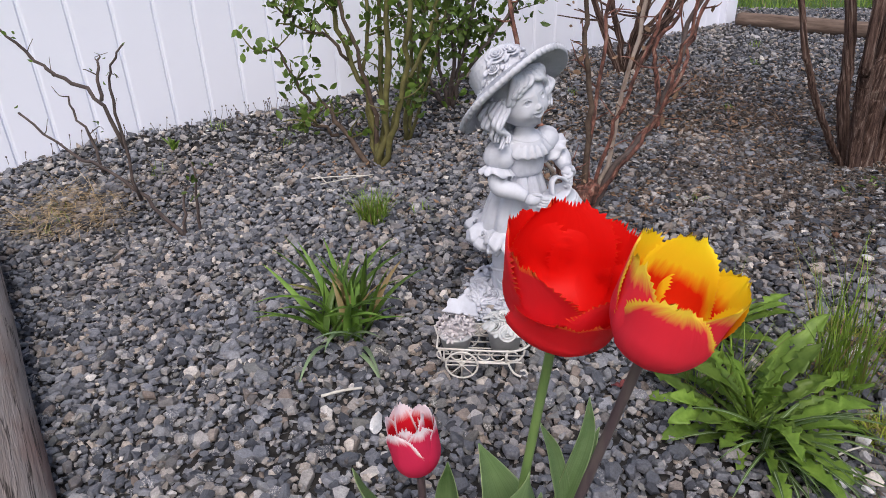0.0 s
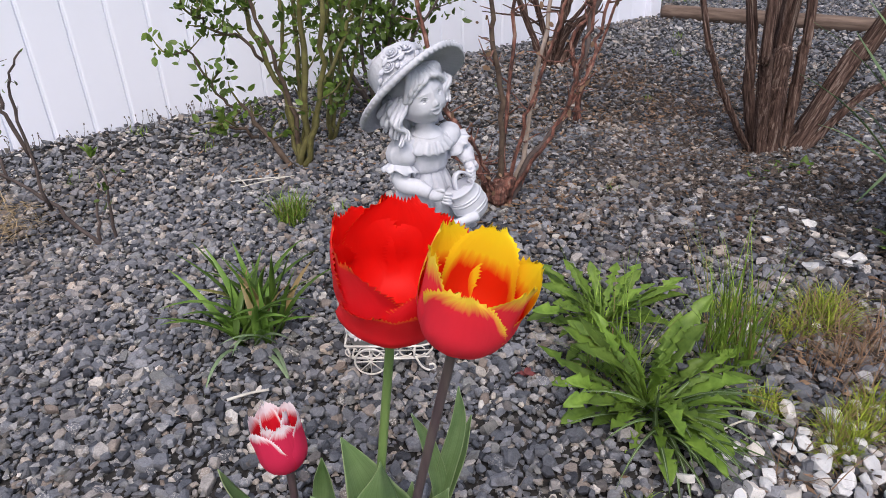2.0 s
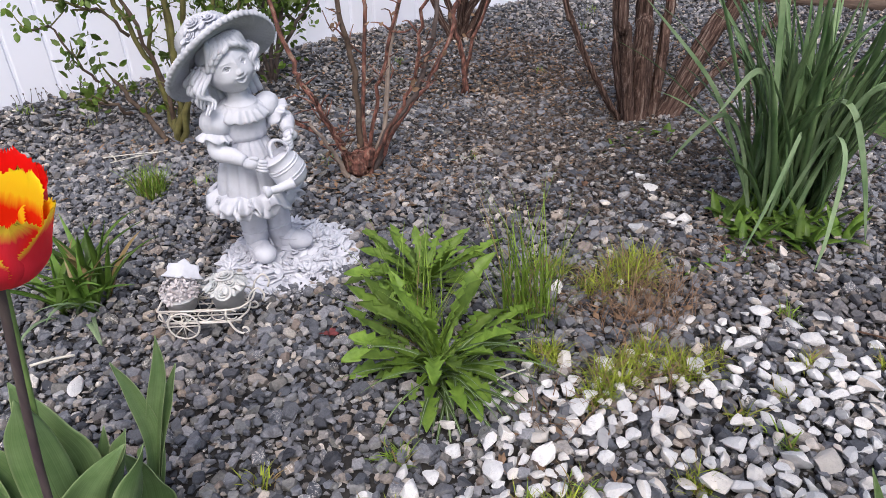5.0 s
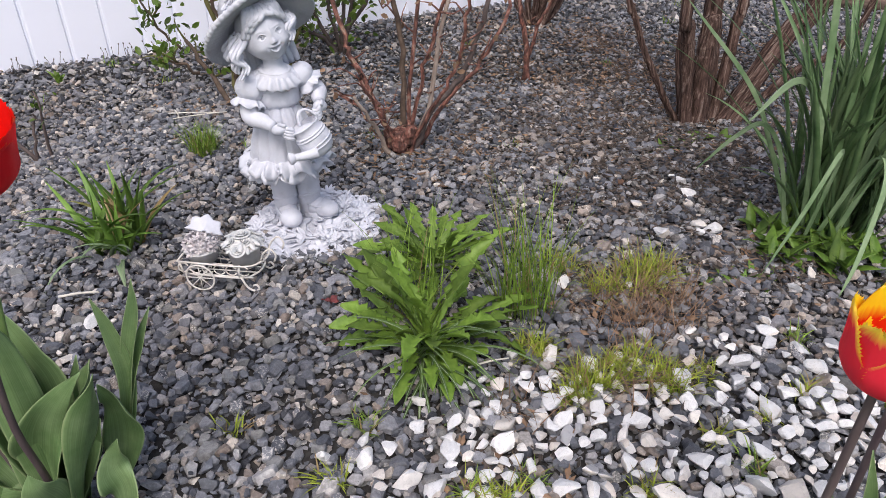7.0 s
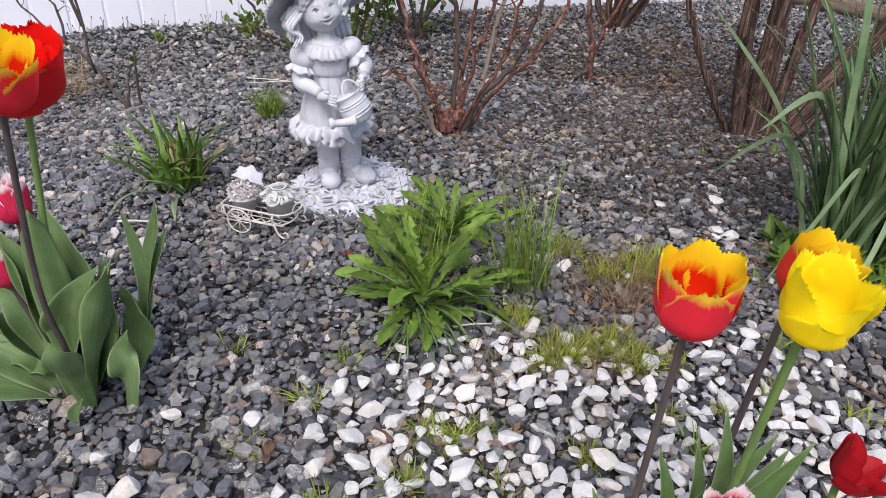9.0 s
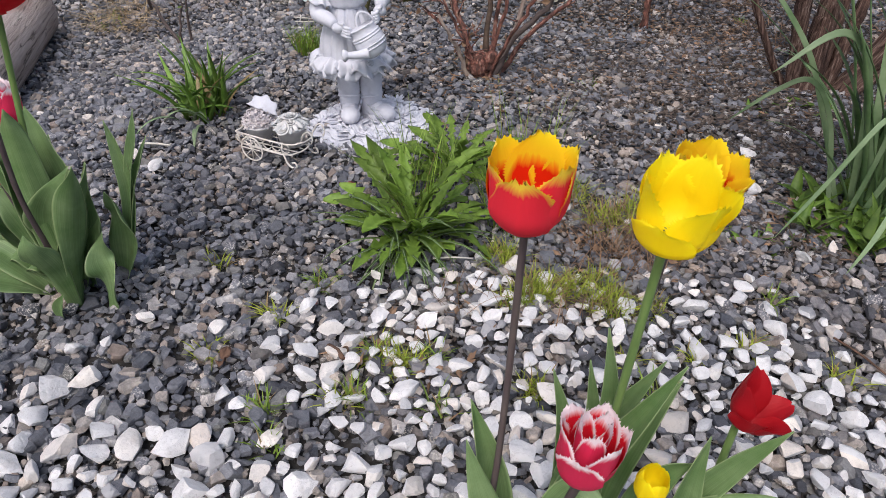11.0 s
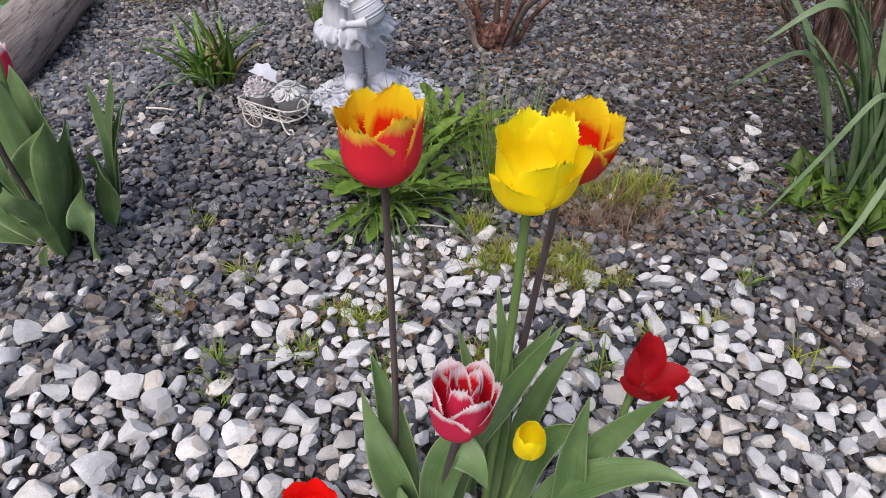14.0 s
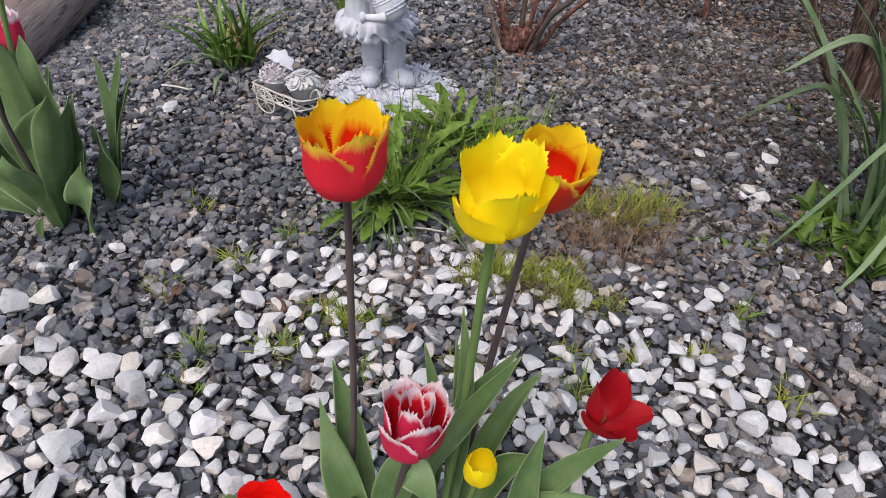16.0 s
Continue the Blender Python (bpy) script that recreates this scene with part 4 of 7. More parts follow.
def garden_figure(at, turn):
    r = np.random.default_rng(11)
    g = Geo()
    # base: an uneven flat slab covered with carved leaves and blossoms
    lathe(g, [(0.02, -0.03), (0.166, -0.03), (0.176, -0.008), (0.170, 0.010), (0.13, 0.024), (0.02, 0.026)], 72,
          lambda a, t: 1 + 0.055 * math.sin(3 * a + 1) + 0.035 * math.sin(7 * a) + 0.022 * math.sin(17 * a) + 0.012 * math.sin(31 * a), (0.020, -0.052, 0.0))
    for k in range(190):
        a, d = 2.4 * k, 0.170 * math.sqrt((k + 0.5) / 190)
        x, y = 0.020 + d * math.cos(a), -0.052 + d * math.sin(a)
        z = 0.021 - 0.012 * (d / 0.165) ** 3
        tilt = rot3(r.uniform(-30, 30), r.uniform(-30, 30), r.uniform(0, 360))
        if k % 7 == 0 and d > 0.07:
            daisy(g, np.array((x, y, z + 0.012)), r.uniform(0.021, 0.027), tilt)
        elif k % 4 == 0 and d > 0.06:
            bloom(g, (x, y, z + 0.005), r.uniform(0.015, 0.020), tilt, turn=r.uniform(0, 6))
        else:
            # a curled leaf
            L = r.uniform(0.012, 0.020)
            p = np.zeros((5, 6, 3))
            for i, u in enumerate(np.linspace(-1, 1, 5)):
                for j, v in enumerate(np.linspace(0, 1, 6)):
                    w = 0.45 * L * math.sin(math.pi * min(1, 0.08 + 0.92 * v)) ** 0.8
                    p[i, j] = (u * w, (v - 0.5) * 2 * L, 0.006 + 0.35 * L * (v - v * v) + 0.35 * abs(u) * w)
            sheet(g, p @ tilt.T + np.array((x, y, z + 0.004)), 0.004)
    for k in range(80):
        a, d = r.uniform(0, 6.3), r.uniform(0.150, 0.176)
        ball(g, (0.020 + d * math.cos(a), -0.052 + d * math.sin(a), r.uniform(-0.012, 0.016)), (0.014, 0.009, 0.007), rot3(r.uniform(-50, 50), r.uniform(-30, 30), r.uniform(0, 360)), 8, 6)
    # boots: round toes, a strap seam, creased shafts
    for x, y, turn_f, lean in ((-0.040, -0.010, -4, -0.004), (0.018, -0.014, 40, 0.004)):
        m = rot3(0, 0, turn_f)
        p = np.array((x, y, 0.0))
        ball(g, p + m @ np.array((0, -0.046, 0.050)), (0.0265, 0.034, 0.0225), m, 18, 12)
        ball(g, p + m @ np.array((0, -0.016, 0.052)), (0.0250, 0.036, 0.026), m, 18, 12)
        ball(g, p + m @ np.array((0, 0.008, 0.045)), (0.0240, 0.026, 0.026), m, 16, 10)
        tube(g, [p + m @ np.array((0, -0.032, 0.031)), p + m @ np.array((0, 0.014, 0.030))], (0.026, 0.024), 18, 1)
        shaft = [(0.020, 0.030), (0.0255, 0.045), (0.0262, 0.062)]
        for q in range(8):
            z = 0.068 + 0.013 * q
            shaft += [(0.0262 + 0.0006 * q, z), (0.0285 + 0.0007 * q, z + 0.006)]
        shaft += [(0.024, 0.178)]
        lathe(g, shaft, 30, lambda a, t: 1 + 0.02 * math.sin(3 * a + 9 * t) + 0.012 * math.sin(7 * a), p)
        lathe(g, [(0.02, -0.004), (0.0295, -0.0035), (0.0310, 0), (0.0295, 0.0035), (0.02, 0.004)], 30, None, p + (0, 0, 0.088), rot3(-16, 0, turn_f))
        for s in (-1, 1):
            tube(g, [p + m @ np.array((s * 0.0262, -0.010, 0.066)), p + m @ np.array((s * 0.022, -0.044, 0.062)), p + m @ np.array((s * 0.010, -0.060, 0.066))], (0.0022, 0.0022), 6, 4)
    # dress, built upright and then leaned over
    b = Geo()
    def pleat(a, t):
        fold = abs(math.sin(5.5 * a + 0.9 * math.sin(2 * a))) ** 0.55
        return (1 + (0.21 * (fold - 0.6) + 0.02 * math.sin(23 * a + 1)) * (1 - t) ** 0.45) * (1 - 0.10 * abs(math.sin(a)))
    lathe(b, [(0.01, 0.184), (0.074, 0.186), (0.079, 0.198), (0.077, 0.218), (0.071, 0.25), (0.060, 0.285), (0.050, 0.312), (0.042, 0.328), (0.040, 0.338), (0.02, 0.340)], 180, pleat)
    def frill(n, amp, ph):
        def shape(a, t):
            w = n * a + ph + 1.6 * math.sin(3 * a + ph)
            return (1 + amp * math.sin(w) * t ** 0.8 * 1.0 + 0.03 * math.sin(2.7 * w) * t, 0.011 * math.sin(w + 1.1) * t + 0.004 * math.sin(2 * w + ph) * t)
        return shape
    for rr, z, n, ph in ((0.078, 0.208, 13, 0.3), (0.077, 0.194, 14, 2.0)):
        out = [(rr - 0.004, 0.006), (rr + 0.004, 0.005), (rr + 0.013, -0.002), (rr + 0.021, -0.013), (rr + 0.025, -0.020)]
        lathe(b, [(0.02, 0.008)] + out + [(q - 0.0035, h - 0.0015) for q, h in out[::-1]] + [(0.02, 0.003)], 260, lambda a, t, f=frill(n, 0.10, ph): f(a, max(0.0, 1 - abs(t - 0.48) / 0.40)), (0, 0, z))
    # small roses along the hem
    for k in range(16):
        a = 2 * math.pi * k / 16 + 0.1 * r.normal()
        bloom(b, (0.089 * math.cos(a), 0.086 * math.sin(a), 0.205 + 0.004 * r.normal()), 0.0095, rot3(0, 55, math.degrees(a)))
    # blouse gathered over the waist
    def gather(a, t):
        return (1 + 0.030 * math.sin(17 * a + 2 * math.sin(3 * a)) * max(0, 1 - 2.2 * t) + 0.012 * math.sin(5 * a + 1)) * (1 - 0.13 * abs(math.sin(a)))
    lathe(b, [(0.02, 0.330), (0.041, 0.331), (0.0475, 0.336), (0.0495, 0.344), (0.0485, 0.356), (0.0490, 0.372), (0.0500, 0.388), (0.0465, 0.402), (0.036, 0.413), (0.024, 0.420), (0.0205, 0.428), (0.0205, 0.447), (0.01, 0.450)], 90, gather)
    # ruffled collar
    def ruffle(a, t):
        w = 17 * a + 0.8 * math.sin(4 * a)
        return ((1 + 0.045 * math.sin(w) * t) * (1 - 0.10 * abs(math.sin(a))), 0.0035 * math.sin(w + 1) * t)
    out = [(0.034, 0.008), (0.040, 0.006), (0.049, -0.001), (0.057, -0.009), (0.060, -0.014)]
    lathe(b, [(0.028, 0.006)] + out + [(q - 0.002, h - 0.003) for q, h in out[::-1]] + [(0.028, 0.0)], 170, lambda a, t: ruffle(a, max(0, 1 - abs(t - 0.5) / 0.4)), (0, -0.004, 0.404), rot3(13, 0, 0))
    lathe(b, [(0.026, -0.003), (0.0335, -0.002), (0.0350, 0.001), (0.0335, 0.004), (0.026, 0.004)], 50, lambda a, t: 1 - 0.1 * abs(math.sin(a)), (0, -0.005, 0.413), rot3(13, 0, 0))
    for v in b.v:
        t = np.clip((v[:, 2] - 0.17) / 0.25, 0, 1.2)
        v[:, 0] += -0.026 - 0.014 * t
        v[:, 1] += -0.026 - 0.040 * t
    g.add(np.concatenate(b.v), b.f)
    # puffed sleeves, arms and fingers
    for sx, sh, cuff, elbow, wrist, hm_turn in ((-1, (-0.088, -0.056, 0.394), (-0.100, -0.062, 0.354), (-0.106, -0.076, 0.324), (-0.070, -0.120, 0.306), 35),
                                                (1, (0.008, -0.058, 0.402), (0.028, -0.062, 0.378), (0.048, -0.072, 0.356), (0.040, -0.104, 0.340), -25)):
        sh, cuff, e, w = (np.array(q) for q in (sh, cuff, elbow, wrist))
        ax = (sh - cuff) / np.linalg.norm(sh - cuff)
        side = np.cross(ax, (0, 1, 0.1))
        side /= np.linalg.norm(side)
        m = np.stack([side, np.cross(ax, side), ax], 1)
        R = 0.0305 if sx < 0 else 0.028
        long = np.linalg.norm(sh - cuff)
        lathe(g, [(0.012, 0.0), (0.022, 0.001), (R, 0.30 * long), (R * 1.08, 0.55 * long), (R, 0.85 * long), (R * 0.75, 1.15 * long), (0.008, 1.35 * long)], 50,
              lambda a, t: 1 + 0.055 * math.sin(9 * a + 1.5 * math.sin(2 * a) + sx) * (0.3 + 0.7 * abs(2 * t - 1)), cuff, m)
        out = [(0.021, 0.004), (0.026, 0.001), (0.032, -0.006), (0.036, -0.011)]
        lathe(g, [(0.012, 0.004)] + out + [(q - 0.002, h - 0.0022) for q, h in out[::-1]] + [(0.012, 0.0)], 100,
              lambda a, t: ((1 + 0.10 * math.sin(8 * a + 1.2 * math.sin(3 * a)) * max(0, 1 - abs(t - 0.5) / 0.4)), 0.0045 * math.sin(8 * a + 1.2 + 1.2 * math.sin(3 * a)) * max(0, 1 - abs(t - 0.5) / 0.4)), cuff, m)
        tube(g, [cuff + ax * 0.012, e, e * 0.45 + w * 0.55 + (0, 0, 0.001), w], (0.0195, 0.0195, 0.0170, 0.0125), 20, 6)
        d = (w - e) / np.linalg.norm(w - e)
        palm = w + d * 0.013
        hmx = rot3(0, 0, hm_turn)
        ball(g, palm, (0.0155, 0.0175, 0.0125), hmx @ rot3(-15, 0, 0), 16, 10)
        for k in range(4):
            p0 = palm + d * 0.009 + np.array((-sx * 0.002, 0.000, 0.010 - 0.0066 * k))
            tube(g, [p0, p0 + d * 0.010 + (-sx * 0.003, -0.003, 0.0), p0 + d * 0.012 + (-sx * 0.011, 0.001, -0.003), p0 + d * 0.005 + (-sx * 0.014, 0.003, -0.004)], (0.0046, 0.0046, 0.0042, 0.0034), 8, 4)
        p0 = palm + (0, 0, 0.008)
        tube(g, [p0, p0 + d * 0.010 + (sx * 0.004, 0, 0.008), p0 + d * 0.020 + (sx * 0.001, -0.002, 0.010)], (0.0050, 0.0045, 0.0036), 8, 4)
    # watering can, tipped towards her right hand
    can = np.array((0.008, -0.142, 0.274))
    m = rot3(-12, -27, 8)
    lathe(g, [(0.005, -0.036), (0.022, -0.036), (0.031, -0.028), (0.0365, -0.012), (0.0372, 0.004), (0.0345, 0.018), (0.0300, 0.029), (0.0325, 0.033), (0.0325, 0.037), (0.0285, 0.037), (0.026, 0.026), (0.005, 0.022)], 48, None, can, m)
    for z, rr in ((-0.014, 0.0362), (-0.006, 0.0374), (0.012, 0.0362), (0.018, 0.0348)):
        lathe(g, [(rr - 0.004, z - 0.0022), (rr + 0.0010, z - 0.0014), (rr + 0.0010, z + 0.0014), (rr - 0.004, z + 0.0022)], 48, None, can, m)
    # half cover over the mouth of the can
    p = np.zeros((13, 5, 3))
    for i, q in enumerate(np.linspace(-0.2, math.pi + 0.2, 13)):
        for j, v in enumerate(np.linspace(0.25, 1, 5)):
            p[i, j] = (0.034 * v * math.cos(q + 1.9), 0.034 * v * math.sin(q + 1.9), 0.042 - 0.004 * v)
    sheet(g, p @ m.T + can, -0.003)
    a0 = np.array((-0.052, -0.168, 0.249))
    s0 = can + m @ np.array((-0.016, -0.030, -0.018))
    tube(g, [s0, s0 * 0.6 + a0 * 0.4 + (0, 0, -0.002), a0], (0.013, 0.0095, 0.0075), 14, 4)
    dirn = (a0 - s0) / np.linalg.norm(a0 - s0)
    mz = np.array(Vector(dirn).to_track_quat("Z", "Y").to_matrix())
    lathe(g, [(0.004, -0.010), (0.008, -0.008), (0.0135, 0.000), (0.0135, 0.004), (0.010, 0.0065), (0.002, 0.0075)], 24, None, a0, mz)
    for k in range(9):
        q = 2.4 * k
        d = 0.0095 * math.sqrt((k + 0.5) / 9)
        ball(g, a0 + mz @ np.array((d * math.cos(q), d * math.sin(q), 0.0068)), (0.0016, 0.0016, 0.0016), None, 6, 4)
    p = np.zeros((15, 3, 3))
    for i, q in enumerate(np.linspace(0.15, math.pi - 0.15, 15)):
        for j, y in enumerate((-0.0065, 0, 0.0065)):
            p[i, j] = (0.012 + 0.024 * math.cos(q), y, 0.030 + 0.038 * math.sin(q))
    sheet(g, p @ m.T + can, -0.005)
    # head
    hc, hm, hs = np.array((-0.051, -0.064, 0.490)), rot3(-8, -16, 4), np.array((0.0475, 0.0510, 0.0590))
    nt_, np_ = 120, 190
    hv = []
    for i in range(nt_ + 1):
        th = math.pi * (0.004 + 0.996 * (i / nt_) ** 1.35)
        for k in range(np_):
            ph = 2 * math.pi * k / np_
            d = np.array((math.sin(th) * math.cos(ph), -math.cos(th), math.sin(th) * math.sin(ph)))
            amp = 1 + (head_relief(d[0], d[2]) * min(1, -d[1] * 2.2) if d[1] < 0 else 0)
            cheek = 1 + 0.06 * math.exp(-((d[2] + 0.35) / 0.3) ** 2) - 0.12 * max(0, -d[2] - 0.5)
            hv.append(hc + hm @ (d * amp * hs * (cheek, 1, 1)))
    hf = [(a * np_ + k, a * np_ + (k + 1) % np_, (a + 1) * np_ + (k + 1) % np_, (a + 1) * np_ + k) for a in range(nt_) for k in range(np_)]
    g.add(hv, hf + [tuple(range(np_ - 1, -1, -1))])

    def at_head(x, y, z):
        return hc + hm @ (np.array((x, y, z)) * hs)
    for s in (-1, 1):
        ball(g, at_head(s * 1.02, 0.02, -0.08), (0.006, 0.011, 0.015), hm, 12, 8)
        tube(g, [at_head(s * 1.10, -0.12, 0.14), at_head(s * 1.20, 0.10, 0.16), at_head(s * 1.16, 0.20, -0.10), at_head(s * 1.02, 0.02, -0.34)], (0.0022, 0.0026, 0.0022), 6, 4)
    # hair: a cap, scalloped fringe and wavy locks down to the shoulders
    ball(g, at_head(0, 0.20, 0.10), hs * (1.10, 1.02, 1.02), hm, 36, 24)

    def lock(pts, width, strands=3):
        pts = [np.asarray(q, float) for q in pts]
        for k in range(strands):
            off = (k - (strands - 1) / 2) * width / strands
            q = [p + hm @ np.array((off * (1 - 0.5 * i / (len(pts) - 1)), 0.0015 * math.sin(2 * k + i), -0.25 * off)) for i, p in enumerate(pts)]
            tube(g, q, (width * 0.26, width * 0.30, width * 0.27, width * 0.12), 8, 4)
    for x0, x1, z1, y1, x2, z2, y2 in ((0.10, -0.12, 0.66, -0.86, -0.34, 0.60, -0.84), (-0.05, -0.36, 0.60, -0.80, -0.58, 0.50, -0.74), (-0.20, -0.56, 0.50, -0.70, -0.76, 0.36, -0.60), (-0.35, -0.76, 0.40, -0.52, -0.94, 0.16, -0.40),
                                       (0.15, 0.14, 0.70, -0.86, 0.36, 0.62, -0.84), (0.25, 0.42, 0.62, -0.78, 0.60, 0.50, -0.72), (0.35, 0.62, 0.52, -0.62, 0.82, 0.34, -0.52), (0.45, 0.80, 0.42, -0.44, 0.96, 0.14, -0.36)):
        lock([at_head(x0, -0.62, 0.94), at_head(0.5 * (x0 + x1), -0.84, 0.84), at_head(x1, y1 - 0.12, z1), at_head(x2, y2 - 0.12, z2 - 0.03), at_head(x2 * 1.06, y2 + 0.02, z2 + 0.07)], 0.022, 2)
    for s in (-1, 1):
        for k in range(7):
            f, ph = k / 6, 1.3 * k
            pts = []
            for i in range(9):
                t = i / 8
                x = s * (0.98 + 0.14 * f + 0.22 * math.sin(math.pi * min(1, t * 1.2)) + (0.25 if s < 0 else 0.05) * t) + 0.20 * math.sin(ph + 9 * t)
                y = -0.42 + 0.75 * f - 0.34 * t * (1 - f) + 0.06 * math.cos(ph + 8 * t)
                pts.append(hc + hm @ (np.array((x, y, 0.30)) * hs) + (0, 0, -((0.078 if s < 0 else 0.052) - 0.020 * f + 0.010 * (k % 2)) * t))
            lock(pts, 0.018, 2)
    for k in range(9):
        x = -1.0 + 0.25 * k
        tube(g, [at_head(x, 0.7, 0.2), at_head(x * 1.1, 0.95, -0.5), at_head(x * 1.15, 0.85, -1.5)], (0.013, 0.013, 0.006), 8, 4)
    # straw hat worn at the back of the head, its brim like a halo
    hatm = rot3(-41, -20, 0)
    hat = np.array((-0.058, -0.026, 0.514))
    crown = [(0.02, -0.010)]
    for k in range(11):
        t = k / 10
        rr, zz = (0.0600 - 0.004 * t, 0.058 * t) if t < 0.55 else (0.0578 * math.cos((t - 0.55) / 0.45 * 1.45), 0.032 + 0.030 * math.sin((t - 0.55) / 0.45 * 1.5))
        crown += [(rr, zz), (rr + 0.0026, zz + 0.0030)]
    crown += [(0.003, 0.064)]
    lathe(g, crown, 110, lambda a, t: 1 + 0.024 * math.sin(36 * a + 2.2 * math.sin(31 * t)), hat, hatm)

    def droop(a, t):
        w = max(0.0, 1 - abs(t - 0.5) / 0.5)
        return (1 + 0.024 * math.sin(60 * a + 40 * t) * w, (-0.008 * math.cos(2 * a) - 0.004 * math.sin(3 * a + 1)) * w)
    top, under = [(0.045, 0.004)], [(0.045, -0.004)]
    for k in range(11):
        rr = 0.062 + 0.0056 * k
        fall = 0.42 * (rr - 0.06) ** 1.08
        top += [(rr, -0.0010 - fall), (rr + 0.0026, 0.0046 - fall)]
        under += [(rr, -0.0045 - fall), (rr + 0.0026, -0.0095 - fall)]
    lip = top[-1]
    lathe(g, top + [(lip[0] + 0.004, lip[1] - 0.002), (lip[0] + 0.003, lip[1] - 0.006)] + under[::-1], 170, droop, hat, hatm)
    # a twisted band and two roses with leaves
    for k in range(40):
        a = 2 * math.pi * k / 40
        ball(g, hat + hatm @ np.array((0.0620 * math.cos(a), 0.0620 * math.sin(a), 0.004)), (0.0030, 0.0070, 0.0040), hatm @ rot3(0, 0, math.degrees(a)) @ rot3(35, 0, 0), 8, 5)
    for a, d, z, rr in ((-104, 0.054, 0.038, 0.0205), (-76, 0.056, 0.034, 0.0185), (-122, 0.062, 0.020, 0.0125)):
        e = radians(a)
        bloom(g, hat + hatm @ np.array((d * math.cos(e), d * math.sin(e), z)), rr, hatm @ rot3(0, 0, a) @ rot3(0, 58, 0))
    for k in range(8):
        e = radians(-150 + 14 * k)
        ball(g, hat + hatm @ np.array((0.066 * math.cos(e), 0.066 * math.sin(e), 0.012 + 0.010 * (k % 3))), (0.0035, 0.010, 0.0045), hatm @ rot3(0, 0, math.degrees(e) + 50 * (k % 2)) @ rot3(25, 0, 0), 8, 6)
    ob = part("garden_figure", g, RESIN)
    ob.matrix_basis = pose(*at, 0, 0, turn)
    return tagged(ob, "pale grey resin garden figure in hat with watering can", "statue")


garden_figure((0.185, 1.355, -0.040), 30)


# ---- wire wagon with its pots ----
def wire_wagon(at, turn):
    t = thing("wire_wagon", at, "small cream wire wagon planter with spoked wheels", "planter")
    t.matrix_basis = pose(*at, 0, 0, turn)
    L, W, z0, z1 = 0.086, 0.042, 0.034, 0.062
    R = 0.0021

    def wire(name, pts, r=R, steps=3, parent=t):
        g = Geo()
        tube(g, [Vector(q) for q in pts], (r, r), 6, steps)
        ob = new(name, g.mesh(name, WIRE))
        ob.parent = parent
        return ob
    for z, k in ((z1, 1.0), (z0, 0.86)):
        wire("rail", [(-L * k, -W, z), (L * k * 0.6, -W, z - 0.003), (L * k, -W * 0.6, z), (L * k * 1.08, 0, z), (L * k, W * 0.6, z), (L * k * 0.6, W, z - 0.003), (-L * k, W, z), (-L * k * 1.01, 0, z), (-L * k, -W, z)])
    for s in (-1, 1):
        for k in range(6):
            x = -L * 0.86 + k * L * 0.3
            a = [(x + 0.012 * math.cos(q) , s * W, (z0 + z1) / 2 + 0.011 * math.sin(q)) for q in np.linspace(0.5, 5.8, 9)]
            wire("scroll", a, 0.0014, 2)
        for x in (-L * 0.95, L * 0.55):
            wire("upright", [(x, s * W, z1), (x * 0.93, s * W, z0)], R, 1)
        # rear scrolled feet
        wire("leg", [(L * 0.55, s * W, z0), (L * 0.68, s * W * 1.05, 0.012), (L * 0.85, s * W * 1.05, 0.003), (L * 0.98, s * W * 1.05, 0.008), (L * 0.93, s * W * 1.05, 0.018), (L * 0.84, s * W * 1.05, 0.016)], 0.0023, 3)
        wh = new("wheel")
        wh.empty_display_size = 0.01
        wh.parent = t
        wh.location = (-L * 0.45, s * (W + 0.006), 0.0290)
        ring = [(0.0300 * math.cos(q), 0, 0.0300 * math.sin(q)) for q in np.linspace(0, 2 * math.pi, 19)]
        wire("rim", ring, 0.002, 2, wh)
        for q in range(4):
            a = math.pi * q / 4
            wire("spoke", [(-0.0300 * math.cos(a), 0, -0.0300 * math.sin(a)), (0.0300 * math.cos(a), 0, 0.0300 * math.sin(a))], 0.0012, 1, wh)
    for k in range(5):
        y = -W + 2 * W * k / 4
        wire("floor_bar", [(-L * 0.86, y, z0), (L * 0.86, y, z0)], 0.0015, 1)
    # curled push handle
    for s in (-1, 1):
        wire("handle", [(L, s * W * 0.5, z1), (L * 1.12, s * W * 0.6, z1 + 0.022), (L * 1.3, s * W * 0.6, z1 + 0.034), (L * 1.42, s * W * 0.6, z1 + 0.02), (L * 1.36, s * W * 0.6, z1 + 0.004)], R, 3)
    wire("axle", [(-L * 0.45, -W - 0.008, 0.0290), (-L * 0.45, W + 0.008, 0.0290)], 0.0018, 1)
    return t


WAG = (0.090, 1.062, hgt(0.088, 1.05) + 0.012)
wire_wagon(WAG, -5)


